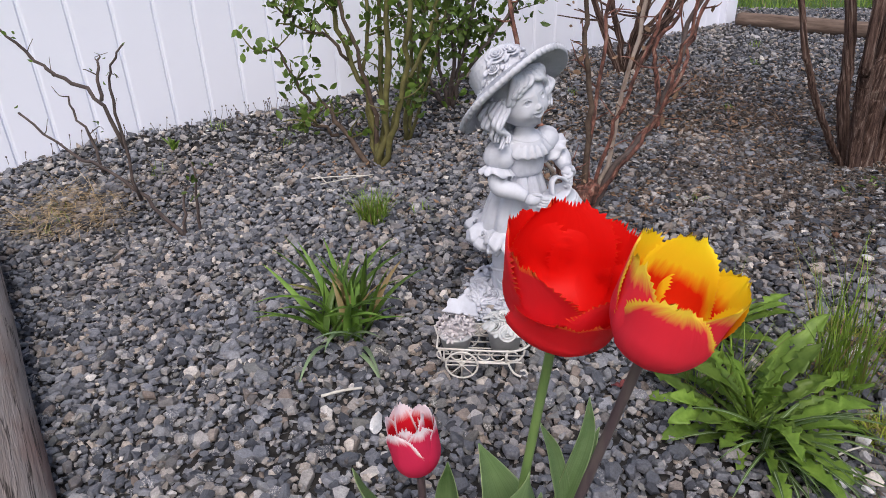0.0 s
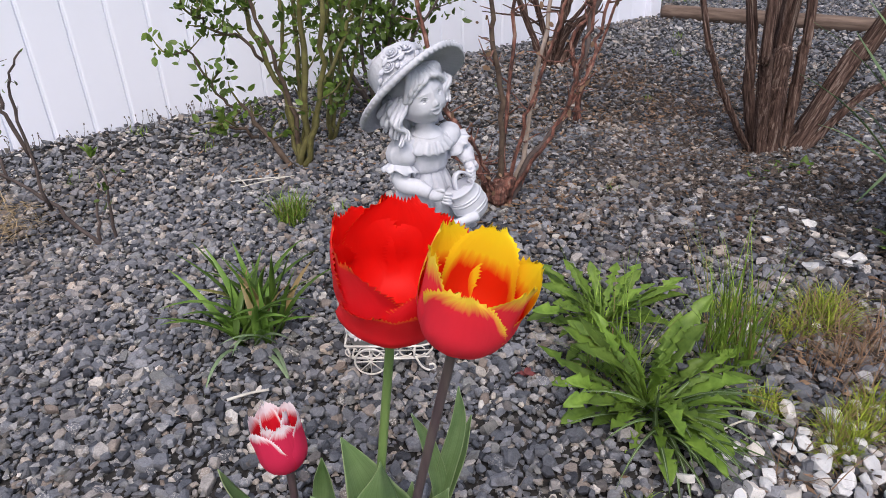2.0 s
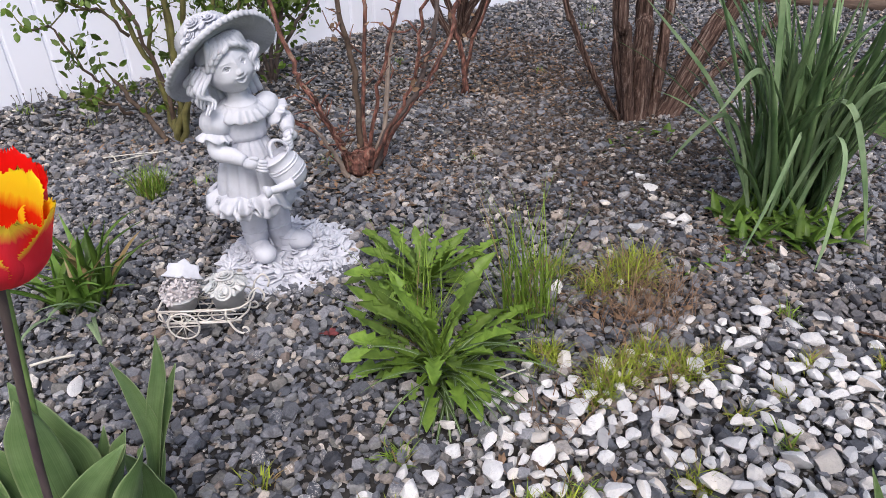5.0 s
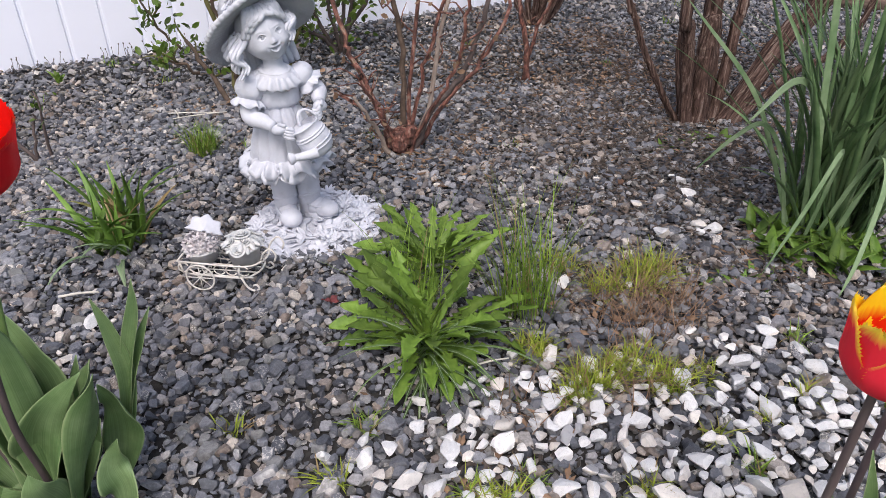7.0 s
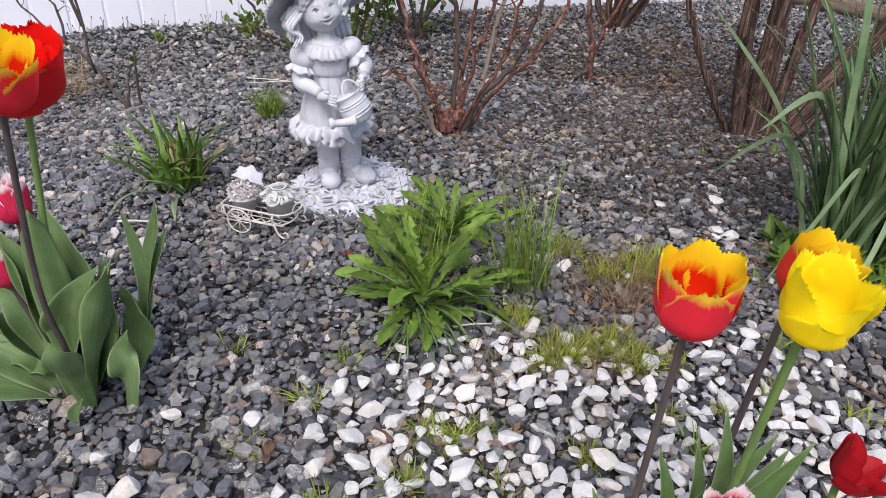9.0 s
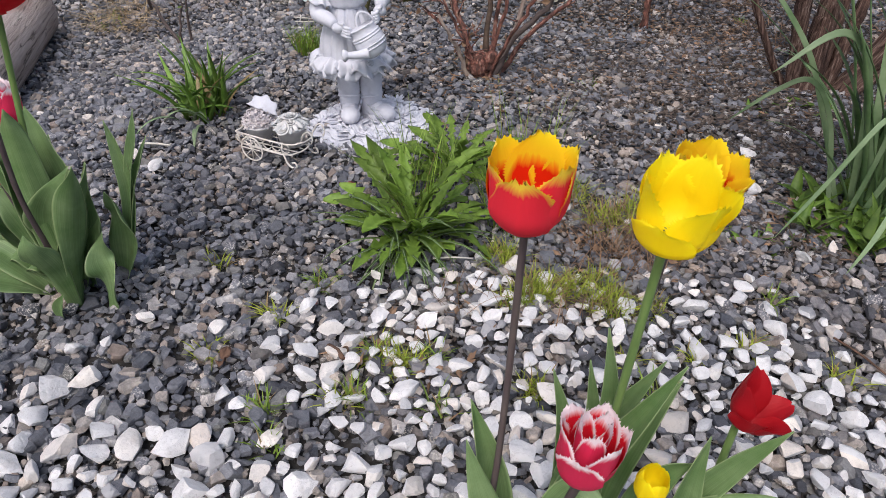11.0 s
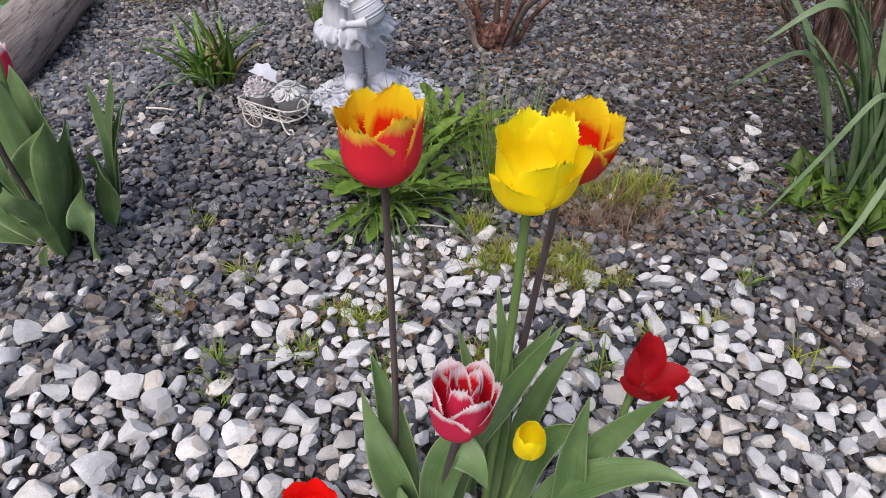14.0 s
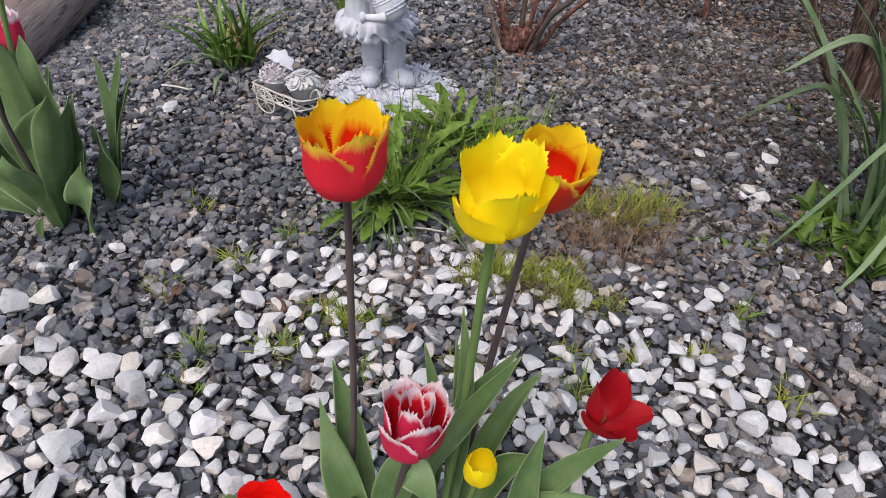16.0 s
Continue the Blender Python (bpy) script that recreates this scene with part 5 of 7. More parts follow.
def rose_pot(at):
    t = thing("rose_pot", at, "little grey pot of carved pale roses in the wagon", "ornament")
    at = np.array(at)
    g = Geo()
    lathe(g, [(0.005, 0.0), (0.028, 0.0), (0.0345, 0.040), (0.0375, 0.041), (0.0380, 0.047), (0.033, 0.048), (0.005, 0.044)], 32, None, at)
    part("pot", g, POT, t)
    r = np.random.default_rng(5)
    for k in range(9):
        a, d = 2.4 * k + 0.5, 0.037 * math.sqrt(k / 8.5)
        q = Geo()
        bloom(q, at + (d * math.cos(a), d * math.sin(a), 0.064 - 14 * d * d + 0.003 * r.random()), (0.0185, 0.0165, 0.0150)[k % 3], rot3(0, 1250 * d, 0) if not k else rot3(0, 0, math.degrees(a)) @ rot3(0, 1250 * d, 0), turn=r.uniform(0, 6))
        part("rose", q, ROSEWASH, t)
    q = Geo()
    for k in range(18):
        a = 2 * math.pi * k / 18
        ball(q, at + (0.036 * math.cos(a), 0.036 * math.sin(a), 0.050 + 0.004 * (k % 3)), (0.012, 0.006, 0.002), rot3(0, 0, math.degrees(a)) @ rot3(0, 25 + 10 * (k % 2), 0), 8, 5)
    part("leaves", q, ROSEWASH, t)


rose_pot((0.132, 1.062, WAG[2] + 0.040))


def blossom_ball(at):
    t = thing("blossom_ornament", at, "pinkish resin blossom basket topped with a white butterfly", "ornament")
    at = np.array(at)
    r = np.random.default_rng(8)
    g = Geo()
    lathe(g, [(0.004, 0.0), (0.027, 0.0), (0.033, 0.026), (0.036, 0.028), (0.031, 0.030), (0.004, 0.026)], 26, None, at)
    part("basket", g, POT, t)
    g = Geo()
    ball(g, at + (0, 0, 0.032), (0.027, 0.027, 0.022))
    for k in range(30):
        # small blossoms of five cupped petals packed over a mound
        a, f = 2.4 * k, (k + 0.5) / 30
        d = np.array((math.cos(a) * math.sqrt(1 - (1 - f) ** 2), math.sin(a) * math.sqrt(1 - (1 - f) ** 2), 1 - f))
        c = at + (0, 0, 0.034) + d * (0.034, 0.034, 0.031) * r.uniform(0.94, 1.08)
        m = np.array(Vector(d).to_track_quat("Z", "Y").to_matrix()) @ rot3(r.uniform(-18, 18), r.uniform(-18, 18), r.uniform(0, 72))
        n = r.uniform(0.75, 1.15)
        for q in range(5):
            b = math.pi * 2 / 5 * q
            ball(g, c + n * m @ np.array((0.0055 * math.cos(b), 0.0055 * math.sin(b), 0.0012)), (0.0058 * n, 0.0031 * n, 0.0012), m @ rot3(0, 0, math.degrees(b)) @ rot3(0, -34, 0), 8, 5)
        ball(g, c + m @ np.array((0, 0, 0.001)), (0.0018, 0.0018, 0.0014), m, 6, 4)
    part("blossoms", g, BALLWASH, t, "pinkish grey carved blossoms")
    g = Geo()
    p = np.zeros((17, 8, 3))
    for i, q in enumerate(np.linspace(0.05, math.pi - 0.05, 17)):
        for j, v in enumerate(np.linspace(0.1, 1, 8)):
            L = 0.040 * (0.90 + 0.10 * math.cos(8 * q)) * v
            p[i, j] = (L * math.cos(q), 0.0016 * (i % 2) * v + 0.20 * L * abs(math.cos(q)), L * math.sin(q))
    sheet(g, p @ rot3(-38, 18, 10).T + at + (0.012, 0.0, 0.066), 0.0025)
    part("wing", g, RESIN, t, "ribbed white wing")


blossom_ball((0.038, 1.072, WAG[2] + 0.040))


# ---- tulips ----
def petal(R, H, az, flare, shut, width, fringe, r, inner=False, lean=0.0, tip=0.35):
    nu, nv = 23, 64
    v = np.linspace(0, 1, nv)
    u = np.linspace(-1, 1, nu)
    p = np.zeros((nu, nv, 3))
    k = 0.94 if inner else 1.0
    flare, H = flare + r.uniform(-0.05, 0.05), H * r.uniform(0.95, 1.04)
    wph = r.uniform(0, 6.3)
    top_teeth = (np.arange(nu) % 2) * r.uniform(0.3, 1.2, nu)
    side_teeth = (np.arange(nv) % 2) * r.uniform(0.2, 1.3, (2, nv))
    for j in range(nv):
        if v[j] < 0.5:
            w = 0.30 + 0.70 * math.sin(math.pi / 2 * v[j] / 0.5)
        else:
            w = (1 - ((v[j] - 0.5) / (0.508 + 0.03 * (1 - tip))) ** (2.3 - 0.9 * tip)) ** 0.6
        for i in range(nu):
            vv, uu = v[j], u[i]
            if fringe:
                if j == nv - 1:
                    vv += 0.5 * fringe * top_teeth[i]
                elif i in (0, nu - 1) and vv > 0.42:
                    uu *= 1 + 0.75 * fringe * side_teeth[int(i > 0), j]
                    vv += (0.12 + 0.33 * (1 - w)) * fringe * side_teeth[int(i > 0), j]
            if vv < 0.5:
                f = max(vv, 0) / 0.5 * math.pi / 2
                rr, z = R * (0.10 + 0.90 * math.sin(f) ** 0.9), 0.48 * H * (1 - math.cos(f))
            else:
                s = (vv - 0.5) / 0.5
                rr, z = R * (1 + flare * s ** 1.5 - shut * s * s), 0.48 * H + 0.52 * H * s
            # a petal is a little more curled than the cup, with a keel and a wavy margin
            a = uu * w * width * R / max(rr, 0.6 * R)
            rr2 = rr * k * (1 - 0.05 * (uu * w) ** 2 + 0.055 * abs(uu) ** 3 * math.sin(9 * vv + wph + (2 if uu > 0 else 0)))
            rr2 += 0.018 * R * math.exp(-(uu / 0.12) ** 2)
            p[i, j] = (rr2 * math.cos(a + az), rr2 * math.sin(a + az), z + 0.02 * H * math.sin(4 * uu + wph) * vv)
    if lean:
        m = np.array(Matrix.Rotation(lean, 3, Vector((-math.sin(az), math.cos(az), 0))))
        p = p @ m.T
    return p


def tulip(base, head, label, mat, stem_mat, R, H, flare=0.05, shut=0.1, width=1.05, fringe=0.05, tilt=(0, 0), spin=0.0, leaves=(), stem_r=0.0042, opened=(), bow=0.02, seed=1, group="tulips", tip=0.35, core=None, short=(), heart=0):
    r = np.random.default_rng(seed)
    t = thing("tulip", base, label, "flower", group)
    b, h = Vector(base), Vector(head)
    mid = (b + h) / 2 + Vector((bow * math.cos(spin * 3 + seed), bow * math.sin(spin * 3 + seed), 0))
    g = Geo()
    hm = Matrix.Rotation(tilt[1], 4, "Y") @ Matrix.Rotation(tilt[0], 4, "X")
    axis = hm.to_3x3() @ Vector((0, 0, 1))
    tube(g, [b - Vector((0, 0, 0.02)), b + (mid - b) * 0.5, mid, h - axis * 0.012, h + axis * 0.004], (stem_r * 1.15, stem_r * 1.1, stem_r, stem_r * 0.95, stem_r * 1.3), 10, 5)
    part("stem", g, stem_mat, t)
    m = np.array(hm.to_3x3())
    for k in range(6 + heart):
        inner = k >= 3
        az = spin + 2 * math.pi * (k % 3) / 3 + (math.pi / 3 if inner else 0)
        lean = dict(opened).get(k, 0.0)
        grown = 1.0
        if k >= 6:
            # a double flower: crowded smaller petals inside
            az, lean, grown = spin + 2.4 * k, r.uniform(-0.08, 0.10), 0.62
        p = petal(R * grown, H * (1.10 if k >= 6 else 1.02 if inner else 1.0) * dict(short).get(k, 1.0), az, flare, shut, width, fringe * (2.0 if k >= 6 else 1.0), r, inner, lean, tip)
        q = Geo()
        sheet(q, p[::-1] @ m.T + np.array(h), 0.0 if mat in (YELLOW, CRIMSON) else 0.0003, None, False)
        part("petal", q, mat, t)
    q = Geo()
    tube(q, [h, h + axis * H * (0.2 if core is None else 0.1)], (0.0042, 0.0032), 8, 2)
    ball(q, h + axis * H * (0.21 if core is None else 0.11), (0.006, 0.006, 0.0035), None, 8, 5)
    part("pistil", q, STEM, t)
    for k in range(6 if core is None else 0):
        a = spin + math.pi * k / 3
        q = Geo()
        o = hm.to_3x3() @ Vector((0.009 * math.cos(a), 0.009 * math.sin(a), 0))
        tube(q, [h + o * 0.6, h + o + axis * H * 0.1, h + o * 1.3 + axis * H * 0.2], (0.0011, 0.0011, 0.0022), 6, 3)
        part("stamen", q, DARKSTEM, t)
    tulip_leaves(t, base, leaves)
    return t


def tulip_leaves(t, base, leaves):
    """Leaves given by their tip and width, with how far they bulge out before the tip (and a tip that rolls over)."""
    b = Vector(base)
    for tx, ty, tz, width, bulge, *roll in leaves:
        tip = Vector((tx, ty, tz))
        flat = Vector((tx - b.x, ty - b.y, 0))
        out = flat.normalized() if flat.length > 0.005 else Vector((1, 0, 0))
        a = b + out * 0.005 - Vector((0, 0, 0.012))
        m1 = a.lerp(tip, 0.35) + out * bulge * 0.4 + Vector((0, 0, 0.10 * (tip - a).length))
        m2 = a.lerp(tip, 0.72) + out * bulge + Vector((0, 0, 0.10 * (tip - a).length))
        pts = [a, m1, m2, tip]
        if roll:
            pts.append(tip + out * roll[0] * 0.6 - Vector((0, 0, roll[0])))
        q = Geo()
        leaf_path(q, pts, width)
        part("leaf", q, TULIPLEAF, t)


def z0(x, y):
    return (x, y, hgt(x, y))


G1, G2 = "tulips at the wagon", "tulips in the white stones"
tulip(z0(0.070, 0.441), (0.110, 0.445, 0.494), "tall scarlet fringed tulip with wide open cup", RED, STEM, 0.049, 0.081, 0.08, 0.0, 1.18, 0.15, (0.10, 0.12), 0.5,
      ((0.090, 0.418, 0.361, 0.052, 0.004), (0.017, 0.423, 0.303, 0.045, 0.0), (0.153, 0.468, 0.266, 0.045, 0.01)), 0.0044, ((2, 0.08), (3, 0.08)), 0.012, 21, G1, 0.2, True, ((2, 0.64), (4, 0.86), (5, 0.78), (0, 0.94)))
tulip(z0(0.085, 0.426), (0.156, 0.365, 0.525), "tall red tulip with yellow fringed edges and purple stem", FLAME, DARKSTEM, 0.037, 0.071, 0.07, 0.0, 0.96, 0.11, (0.10, 0.28), 4.36,
      ((0.195, 0.408, 0.298, 0.045, 0.012), (0.124, 0.354, 0.199, 0.045, 0.02)), 0.0040, (), 0.02, 22, G1, 0.65, None, ((0, 0.94),))
tulip(z0(0.010, 0.471), (-0.010, 0.495, 0.285), "crimson tulip with white fringed petal edges", PINK, DARKSTEM, 0.0255, 0.062, 0.03, 0.02, 0.92, 0.07, (-0.1, -0.12), 4.2,
      ((-0.075, 0.483, 0.303, 0.038, 0.01), (0.019, 0.529, 0.261, 0.036, 0.01), (-0.036, 0.414, 0.188, 0.045, 0.02)), 0.0045, (), 0.01, 23, G1, 0.7, True, (), 3)
tulip(z0(0.030, 0.441), (0.007, 0.435, 0.219), "short crimson tulip with white fringed petal edges", PINK, DARKSTEM, 0.0255, 0.060, 0.03, 0.02, 0.92, 0.07, (0.05, -0.1), 4.6,
      ((-0.095, 0.425, 0.105, 0.055, 0.03), (-0.057, 0.375, 0.063, 0.055, 0.03, 0.02)), 0.0045, (), 0.01, 24, G1, 0.7, True, (), 3)


def broad_leaf(plant, pts, width, face, fold=0.22, wave=0.2):
    q = Geo()
    leaf_path(q, pts, width, "tulip", 0.0009, fold, wave, 13, 8, face)
    part("leaf", q, TULIPLEAF, plant)


def leaf_group(at, label, group, leaves):
    t = thing("tulip_leaves", z0(*at), label, "plant", group)
    for pts, width, face, fold, wave in leaves:
        broad_leaf(t, pts, width, face, fold, wave)


leaf_group((0.100, 0.531), "blind tulip shoot of three upright green leaves", G1, (
    ([(0.100, 0.531, -0.01), (0.143, 0.538, 0.160), (0.137, 0.544, 0.246), (0.120, 0.551, 0.294)], 0.022, (0.5, -1.0, 0.3), 0.30, 0.10),
    ([(0.102, 0.532, -0.01), (0.150, 0.542, 0.192), (0.172, 0.552, 0.273), (0.174, 0.562, 0.318)], 0.021, (-0.2, -1.0, 0.3), 0.30, 0.08),
    ([(0.104, 0.532, -0.01), (0.151, 0.542, 0.170), (0.174, 0.552, 0.233), (0.188, 0.562, 0.275)], 0.020, (-0.5, -1.0, 0.3), 0.35, 0.08)))
leaf_group((0.049, 0.451), "broad curling grey-green tulip leaves with wavy margins", G1, (
    ([(0.049, 0.451, -0.01), (0.087, 0.461, 0.196), (0.071, 0.471, 0.269), (0.050, 0.481, 0.334)], 0.063, (0.4, -1.0, 0.4), 0.20, 0.14),
    ([(0.047, 0.447, -0.01), (0.058, 0.440, 0.151), (0.048, 0.434, 0.241), (0.023, 0.427, 0.316)], 0.057, (0.3, -1.0, 0.5), 0.20, 0.20),
    ([(0.059, 0.435, -0.01), (0.078, 0.432, 0.128), (0.108, 0.428, 0.210), (0.169, 0.425, 0.285)], 0.052, (0.2, -1.0, 0.5), 0.18, 0.40),
    ([(0.042, 0.464, -0.01), (0.014, 0.454, 0.056), (-0.030, 0.444, 0.051), (-0.072, 0.434, 0.029)], 0.043, (0.1, -0.8, 0.8), 0.14, 0.40),
    ([(0.032, 0.458, -0.01), (-0.015, 0.451, 0.065), (-0.059, 0.445, 0.068), (-0.089, 0.438, 0.099)], 0.044, (0.2, -0.7, 0.9), 0.16, 0.34),
    ([(0.053, 0.468, -0.01), (0.091, 0.478, 0.086), (0.102, 0.488, 0.161), (0.116, 0.498, 0.246)], 0.052, (0.0, -1.0, 0.4), 0.20, 0.22),
    ([(0.032, 0.458, -0.01), (-0.005, 0.455, 0.117), (-0.026, 0.451, 0.170), (-0.057, 0.448, 0.201)], 0.037, (0.4, -0.9, 0.6), 0.22, 0.26),
    ([(0.086, 0.389, -0.01), (0.092, 0.386, 0.028), (0.116, 0.384, 0.065)], 0.019, (0.2, -1.0, 0.5), 0.20, 0.10)))
leaf_group((0.101, 0.524), "tulip leaves folded upright from the slate", G1, (
    ([(0.101, 0.524, -0.01), (0.133, 0.521, 0.089), (0.135, 0.517, 0.149), (0.118, 0.514, 0.183)], 0.056, (-0.2, -1.0, 0.4), 0.22, 0.20),
    ([(0.146, 0.438, -0.01), (0.161, 0.440, 0.072), (0.156, 0.441, 0.116), (0.171, 0.443, 0.161)], 0.039, (0.3, -1.0, 0.5), 0.20, 0.50),
    ([(0.067, 0.480, -0.01), (0.078, 0.480, 0.058), (0.108, 0.480, 0.112), (0.131, 0.480, 0.156)], 0.039, (0.2, -1.0, 0.4), 0.22, 0.22)))

tulip(z0(0.864, 0.211), (0.871, 0.219, 0.479), "red tulip with broad yellow fringed edges and purple stem", FLAME, DARKSTEM, 0.0300, 0.061, 0.05, 0.0, 0.96, 0.11, (0.05, 0.0), 4.70,
      (), 0.0033, (), 0.006, 31, G2, 0.7, None, ((0, 0.98),))
tulip(z0(0.956, 0.255), (0.974, 0.264, 0.463), "bright yellow fringed tulip, fully open", YELLOW, STEM, 0.0315, 0.055, 0.12, 0.0, 0.98, 0.18, (0.08, 0.10), 4.4,
      (), 0.0042, ((0, 0.12), (2, -0.04), (1, 0.08)), 0.004, 32, G2, 0.85, True, ((0, 0.70), (3, 0.95), (4, 1.05)))
tulip(z0(0.958, 0.299), (0.985, 0.332, 0.452), "orange tulip with yellow fringed edges behind the yellow one", FLAMEB, DARKSTEM, 0.0295, 0.057, 0.10, 0.0, 1.0, 0.10, (0.14, 0.25), 4.9,
      (), 0.0036, (), 0.006, 33, G2, 0.55)
tulip(z0(0.923, 0.222), (0.950, 0.193, 0.253), "crimson tulip with white frilled petal edges", PINK, DARKSTEM, 0.0270, 0.058, 0.13, 0.0, 0.95, 0.11, (-0.05, 0.05), 4.5,
      ((0.893, 0.180, 0.143, 0.04, 0.015),), 0.0045, ((0, 0.10),), 0.008, 34, G2, 0.75, True, ((0, 0.86), (5, 1.1)), 5)
tulip(z0(0.983, 0.232), (1.009, 0.214, 0.225), "small half-closed yellow tulip bud", YELLOW, STEM, 0.0150, 0.034, 0.04, 0.22, 1.0, 0.06, (0.1, 0.1), 2.0,
      ((1.018, 0.164, 0.124, 0.042, 0.02),), 0.0034, (), 0.005, 35, G2, 0.7, True)
tulip(z0(1.038, 0.252), (1.084, 0.311, 0.252), "low dark red tulip leaning outward, petals spread", CRIMSON, STEM, 0.0200, 0.047, 0.14, 0.0, 1.10, 0.0, (-0.05, 0.20), 2.6,
      ((1.108, 0.214, 0.124, 0.042, 0.02),), 0.004, ((0, -0.10), (3, -0.05), (1, 0.24), (2, 0.62), (4, 0.52), (5, 0.12)), 0.012, 36, G2, 0.85, True, ((1, 0.68), (4, 0.85), (0, 1.18), (2, 0.95)))
tulip(z0(0.793, 0.172), (0.790, 0.159, 0.043), "very short bright red fringed tulip near the ground", RED, STEM, 0.024, 0.038, 0.3, 0.0, 1.1, 0.06, (0.1, 0.0), 0.7,
      ((0.728, 0.140, 0.048, 0.035, 0.01),), 0.004, (), 0.002, 37, G2, 0.1, True)
leaf_group((0.886, 0.212), "broad curling grey-green tulip leaves in white stones", G2, (
    ([(0.884, 0.219, -0.010), (0.870, 0.228, 0.105), (0.856, 0.233, 0.186), (0.834, 0.237, 0.258)], 0.034, (0.6, -1.0, 0.3), 0.34, 0.22),
    ([(0.903, 0.209, -0.010), (0.892, 0.196, 0.095), (0.864, 0.196, 0.167), (0.840, 0.205, 0.237)], 0.035, (0.4, -1.0, 0.5), 0.18, 0.34),
    ([(0.923, 0.212, -0.010), (0.926, 0.200, 0.124), (0.944, 0.195, 0.212), (0.966, 0.191, 0.216), (0.984, 0.186, 0.187)], 0.037, (0.0, -0.8, 0.8), 0.16, 0.2),
    ([(0.898, 0.202, -0.010), (0.904, 0.181, 0.076), (0.918, 0.172, 0.124), (0.926, 0.168, 0.153)], 0.034, (0.1, -1.0, 0.5), 0.16, 0.3)))
leaf_group((0.943, 0.257), "long narrow tulip leaves round the yellow tulip", G2, (
    ([(0.923, 0.242, -0.010), (0.942, 0.246, 0.153), (0.980, 0.251, 0.250), (1.016, 0.257, 0.349)], 0.032, (-0.5, -1.0, 0.5), 0.26, 0.12),
    ([(0.923, 0.277, -0.010), (0.936, 0.285, 0.138), (0.972, 0.290, 0.238), (1.002, 0.295, 0.315)], 0.027, (-0.4, -1.0, 0.4), 0.26, 0.10),
    ([(0.953, 0.287, -0.010), (0.952, 0.293, 0.114), (0.949, 0.299, 0.210), (0.935, 0.303, 0.286)], 0.020, (0.2, -1.0, 0.2), 0.3, 0.06),
    ([(0.963, 0.262, -0.010), (0.964, 0.274, 0.153), (0.960, 0.282, 0.267), (0.946, 0.287, 0.345)], 0.020, (0.1, -1.0, 0.2), 0.3, 0.06),
    ([(0.930, 0.287, -0.010), (0.928, 0.293, 0.114), (0.920, 0.298, 0.200), (0.901, 0.302, 0.262)], 0.019, (0.3, -1.0, 0.2), 0.3, 0.06),
    ([(0.968, 0.272, -0.010), (0.984, 0.287, 0.143), (1.003, 0.300, 0.229), (1.023, 0.308, 0.286)], 0.026, (-0.3, -1.0, 0.4), 0.3, 0.08)))
leaf_group((1.033, 0.242), "smooth green tulip leaves spreading low over white stones", G2, (
    ([(1.040, 0.237, -0.010), (1.048, 0.241, 0.134), (1.046, 0.244, 0.215), (1.051, 0.248, 0.284)], 0.030, (0.3, -1.0, 0.3), 0.24, 0.10),
    ([(1.036, 0.249, -0.010), (1.048, 0.255, 0.148), (1.078, 0.260, 0.232), (1.114, 0.264, 0.300)], 0.027, (-0.4, -1.0, 0.5), 0.22, 0.10),
    ([(1.003, 0.237, -0.010), (1.033, 0.237, 0.124), (1.072, 0.238, 0.189), (1.116, 0.240, 0.224), (1.153, 0.240, 0.229)], 0.034, (0.0, -0.3, 1.0), 0.2, 0.14),
    ([(0.990, 0.247, -0.010), (1.004, 0.247, 0.143), (1.024, 0.249, 0.212), (1.046, 0.253, 0.238)], 0.030, (-0.2, -1.0, 0.6), 0.2, 0.14)))


# ---- low plants ----
def tuft(name, label, at, n, length, width, spread, lean, bend, mat, radius=0.03, kind="grass", cat="grass", seed=1, rows=7, az=None, aspect=1.0, fold=0.25, twist=0.0, power=1.5):
    """A tuft of many leaves; counted leaves stay together in one part."""
    r = np.random.default_rng(seed)
    g = Geo()
    for k in range(n):
        a = r.uniform(0, 2 * math.pi) if az is None else radians(r.normal(az[0], az[1]))
        d = radius * math.sqrt(r.random())
        b = r.uniform(0, 2 * math.pi)
        x, y = at[0] + d * math.cos(b), at[1] + d * math.sin(b) * aspect
        L = length * r.uniform(0.5, 1.1)
        blade(g, (x, y, hgt(x, y) - 0.004), a, L, width * r.uniform(0.7, 1.2), radians(abs(r.normal(lean, spread))), radians(bend) * r.uniform(0.4, 1.4), power, fold, 0, twist * r.uniform(-1, 1), kind, 0, rows, 3)
    return tagged(part(name, g, mat), label, cat, kind="stuff")


def leafy(name, label, at, leaves, mat, kind, cat="plant", group="", rows=10, cols=3, thick=0.0006, seed=1, fold=0.2, radius=0.004):
    """A plant whose leaves can be told apart: each leaf is a part. Leaves: azimuth, length, width, lean, bend."""
    r = np.random.default_rng(seed)
    t = thing(name, z0(*at), label, cat, group)
    for az, L, w, lean, bend in leaves:
        g = Geo()
        a = radians(az)
        b = r.uniform(0, 6.3)
        d = radius * math.sqrt(r.random())
        blade(g, (at[0] + d * math.cos(b), at[1] + d * math.sin(b), hgt(*at) - 0.003), a, L, w, radians(lean), radians(bend), 1.3, fold, 0.12 if kind == "lobed" else 0.0, radians(r.normal(0, 12)), kind, thick, rows, cols)
        part("leaf", g, mat, t)
    return t


def random_leaves(n, length, width, lean, bend, seed, az=None):
    r = np.random.default_rng(seed)
    out = []
    for k in range(n):
        a = 360 * (k * 0.382 % 1) if az is None else r.normal(*az)
        out.append((a, length * r.uniform(0.6, 1.1), width * r.uniform(0.8, 1.15), abs(r.normal(*lean)), r.normal(*bend)))
    return out


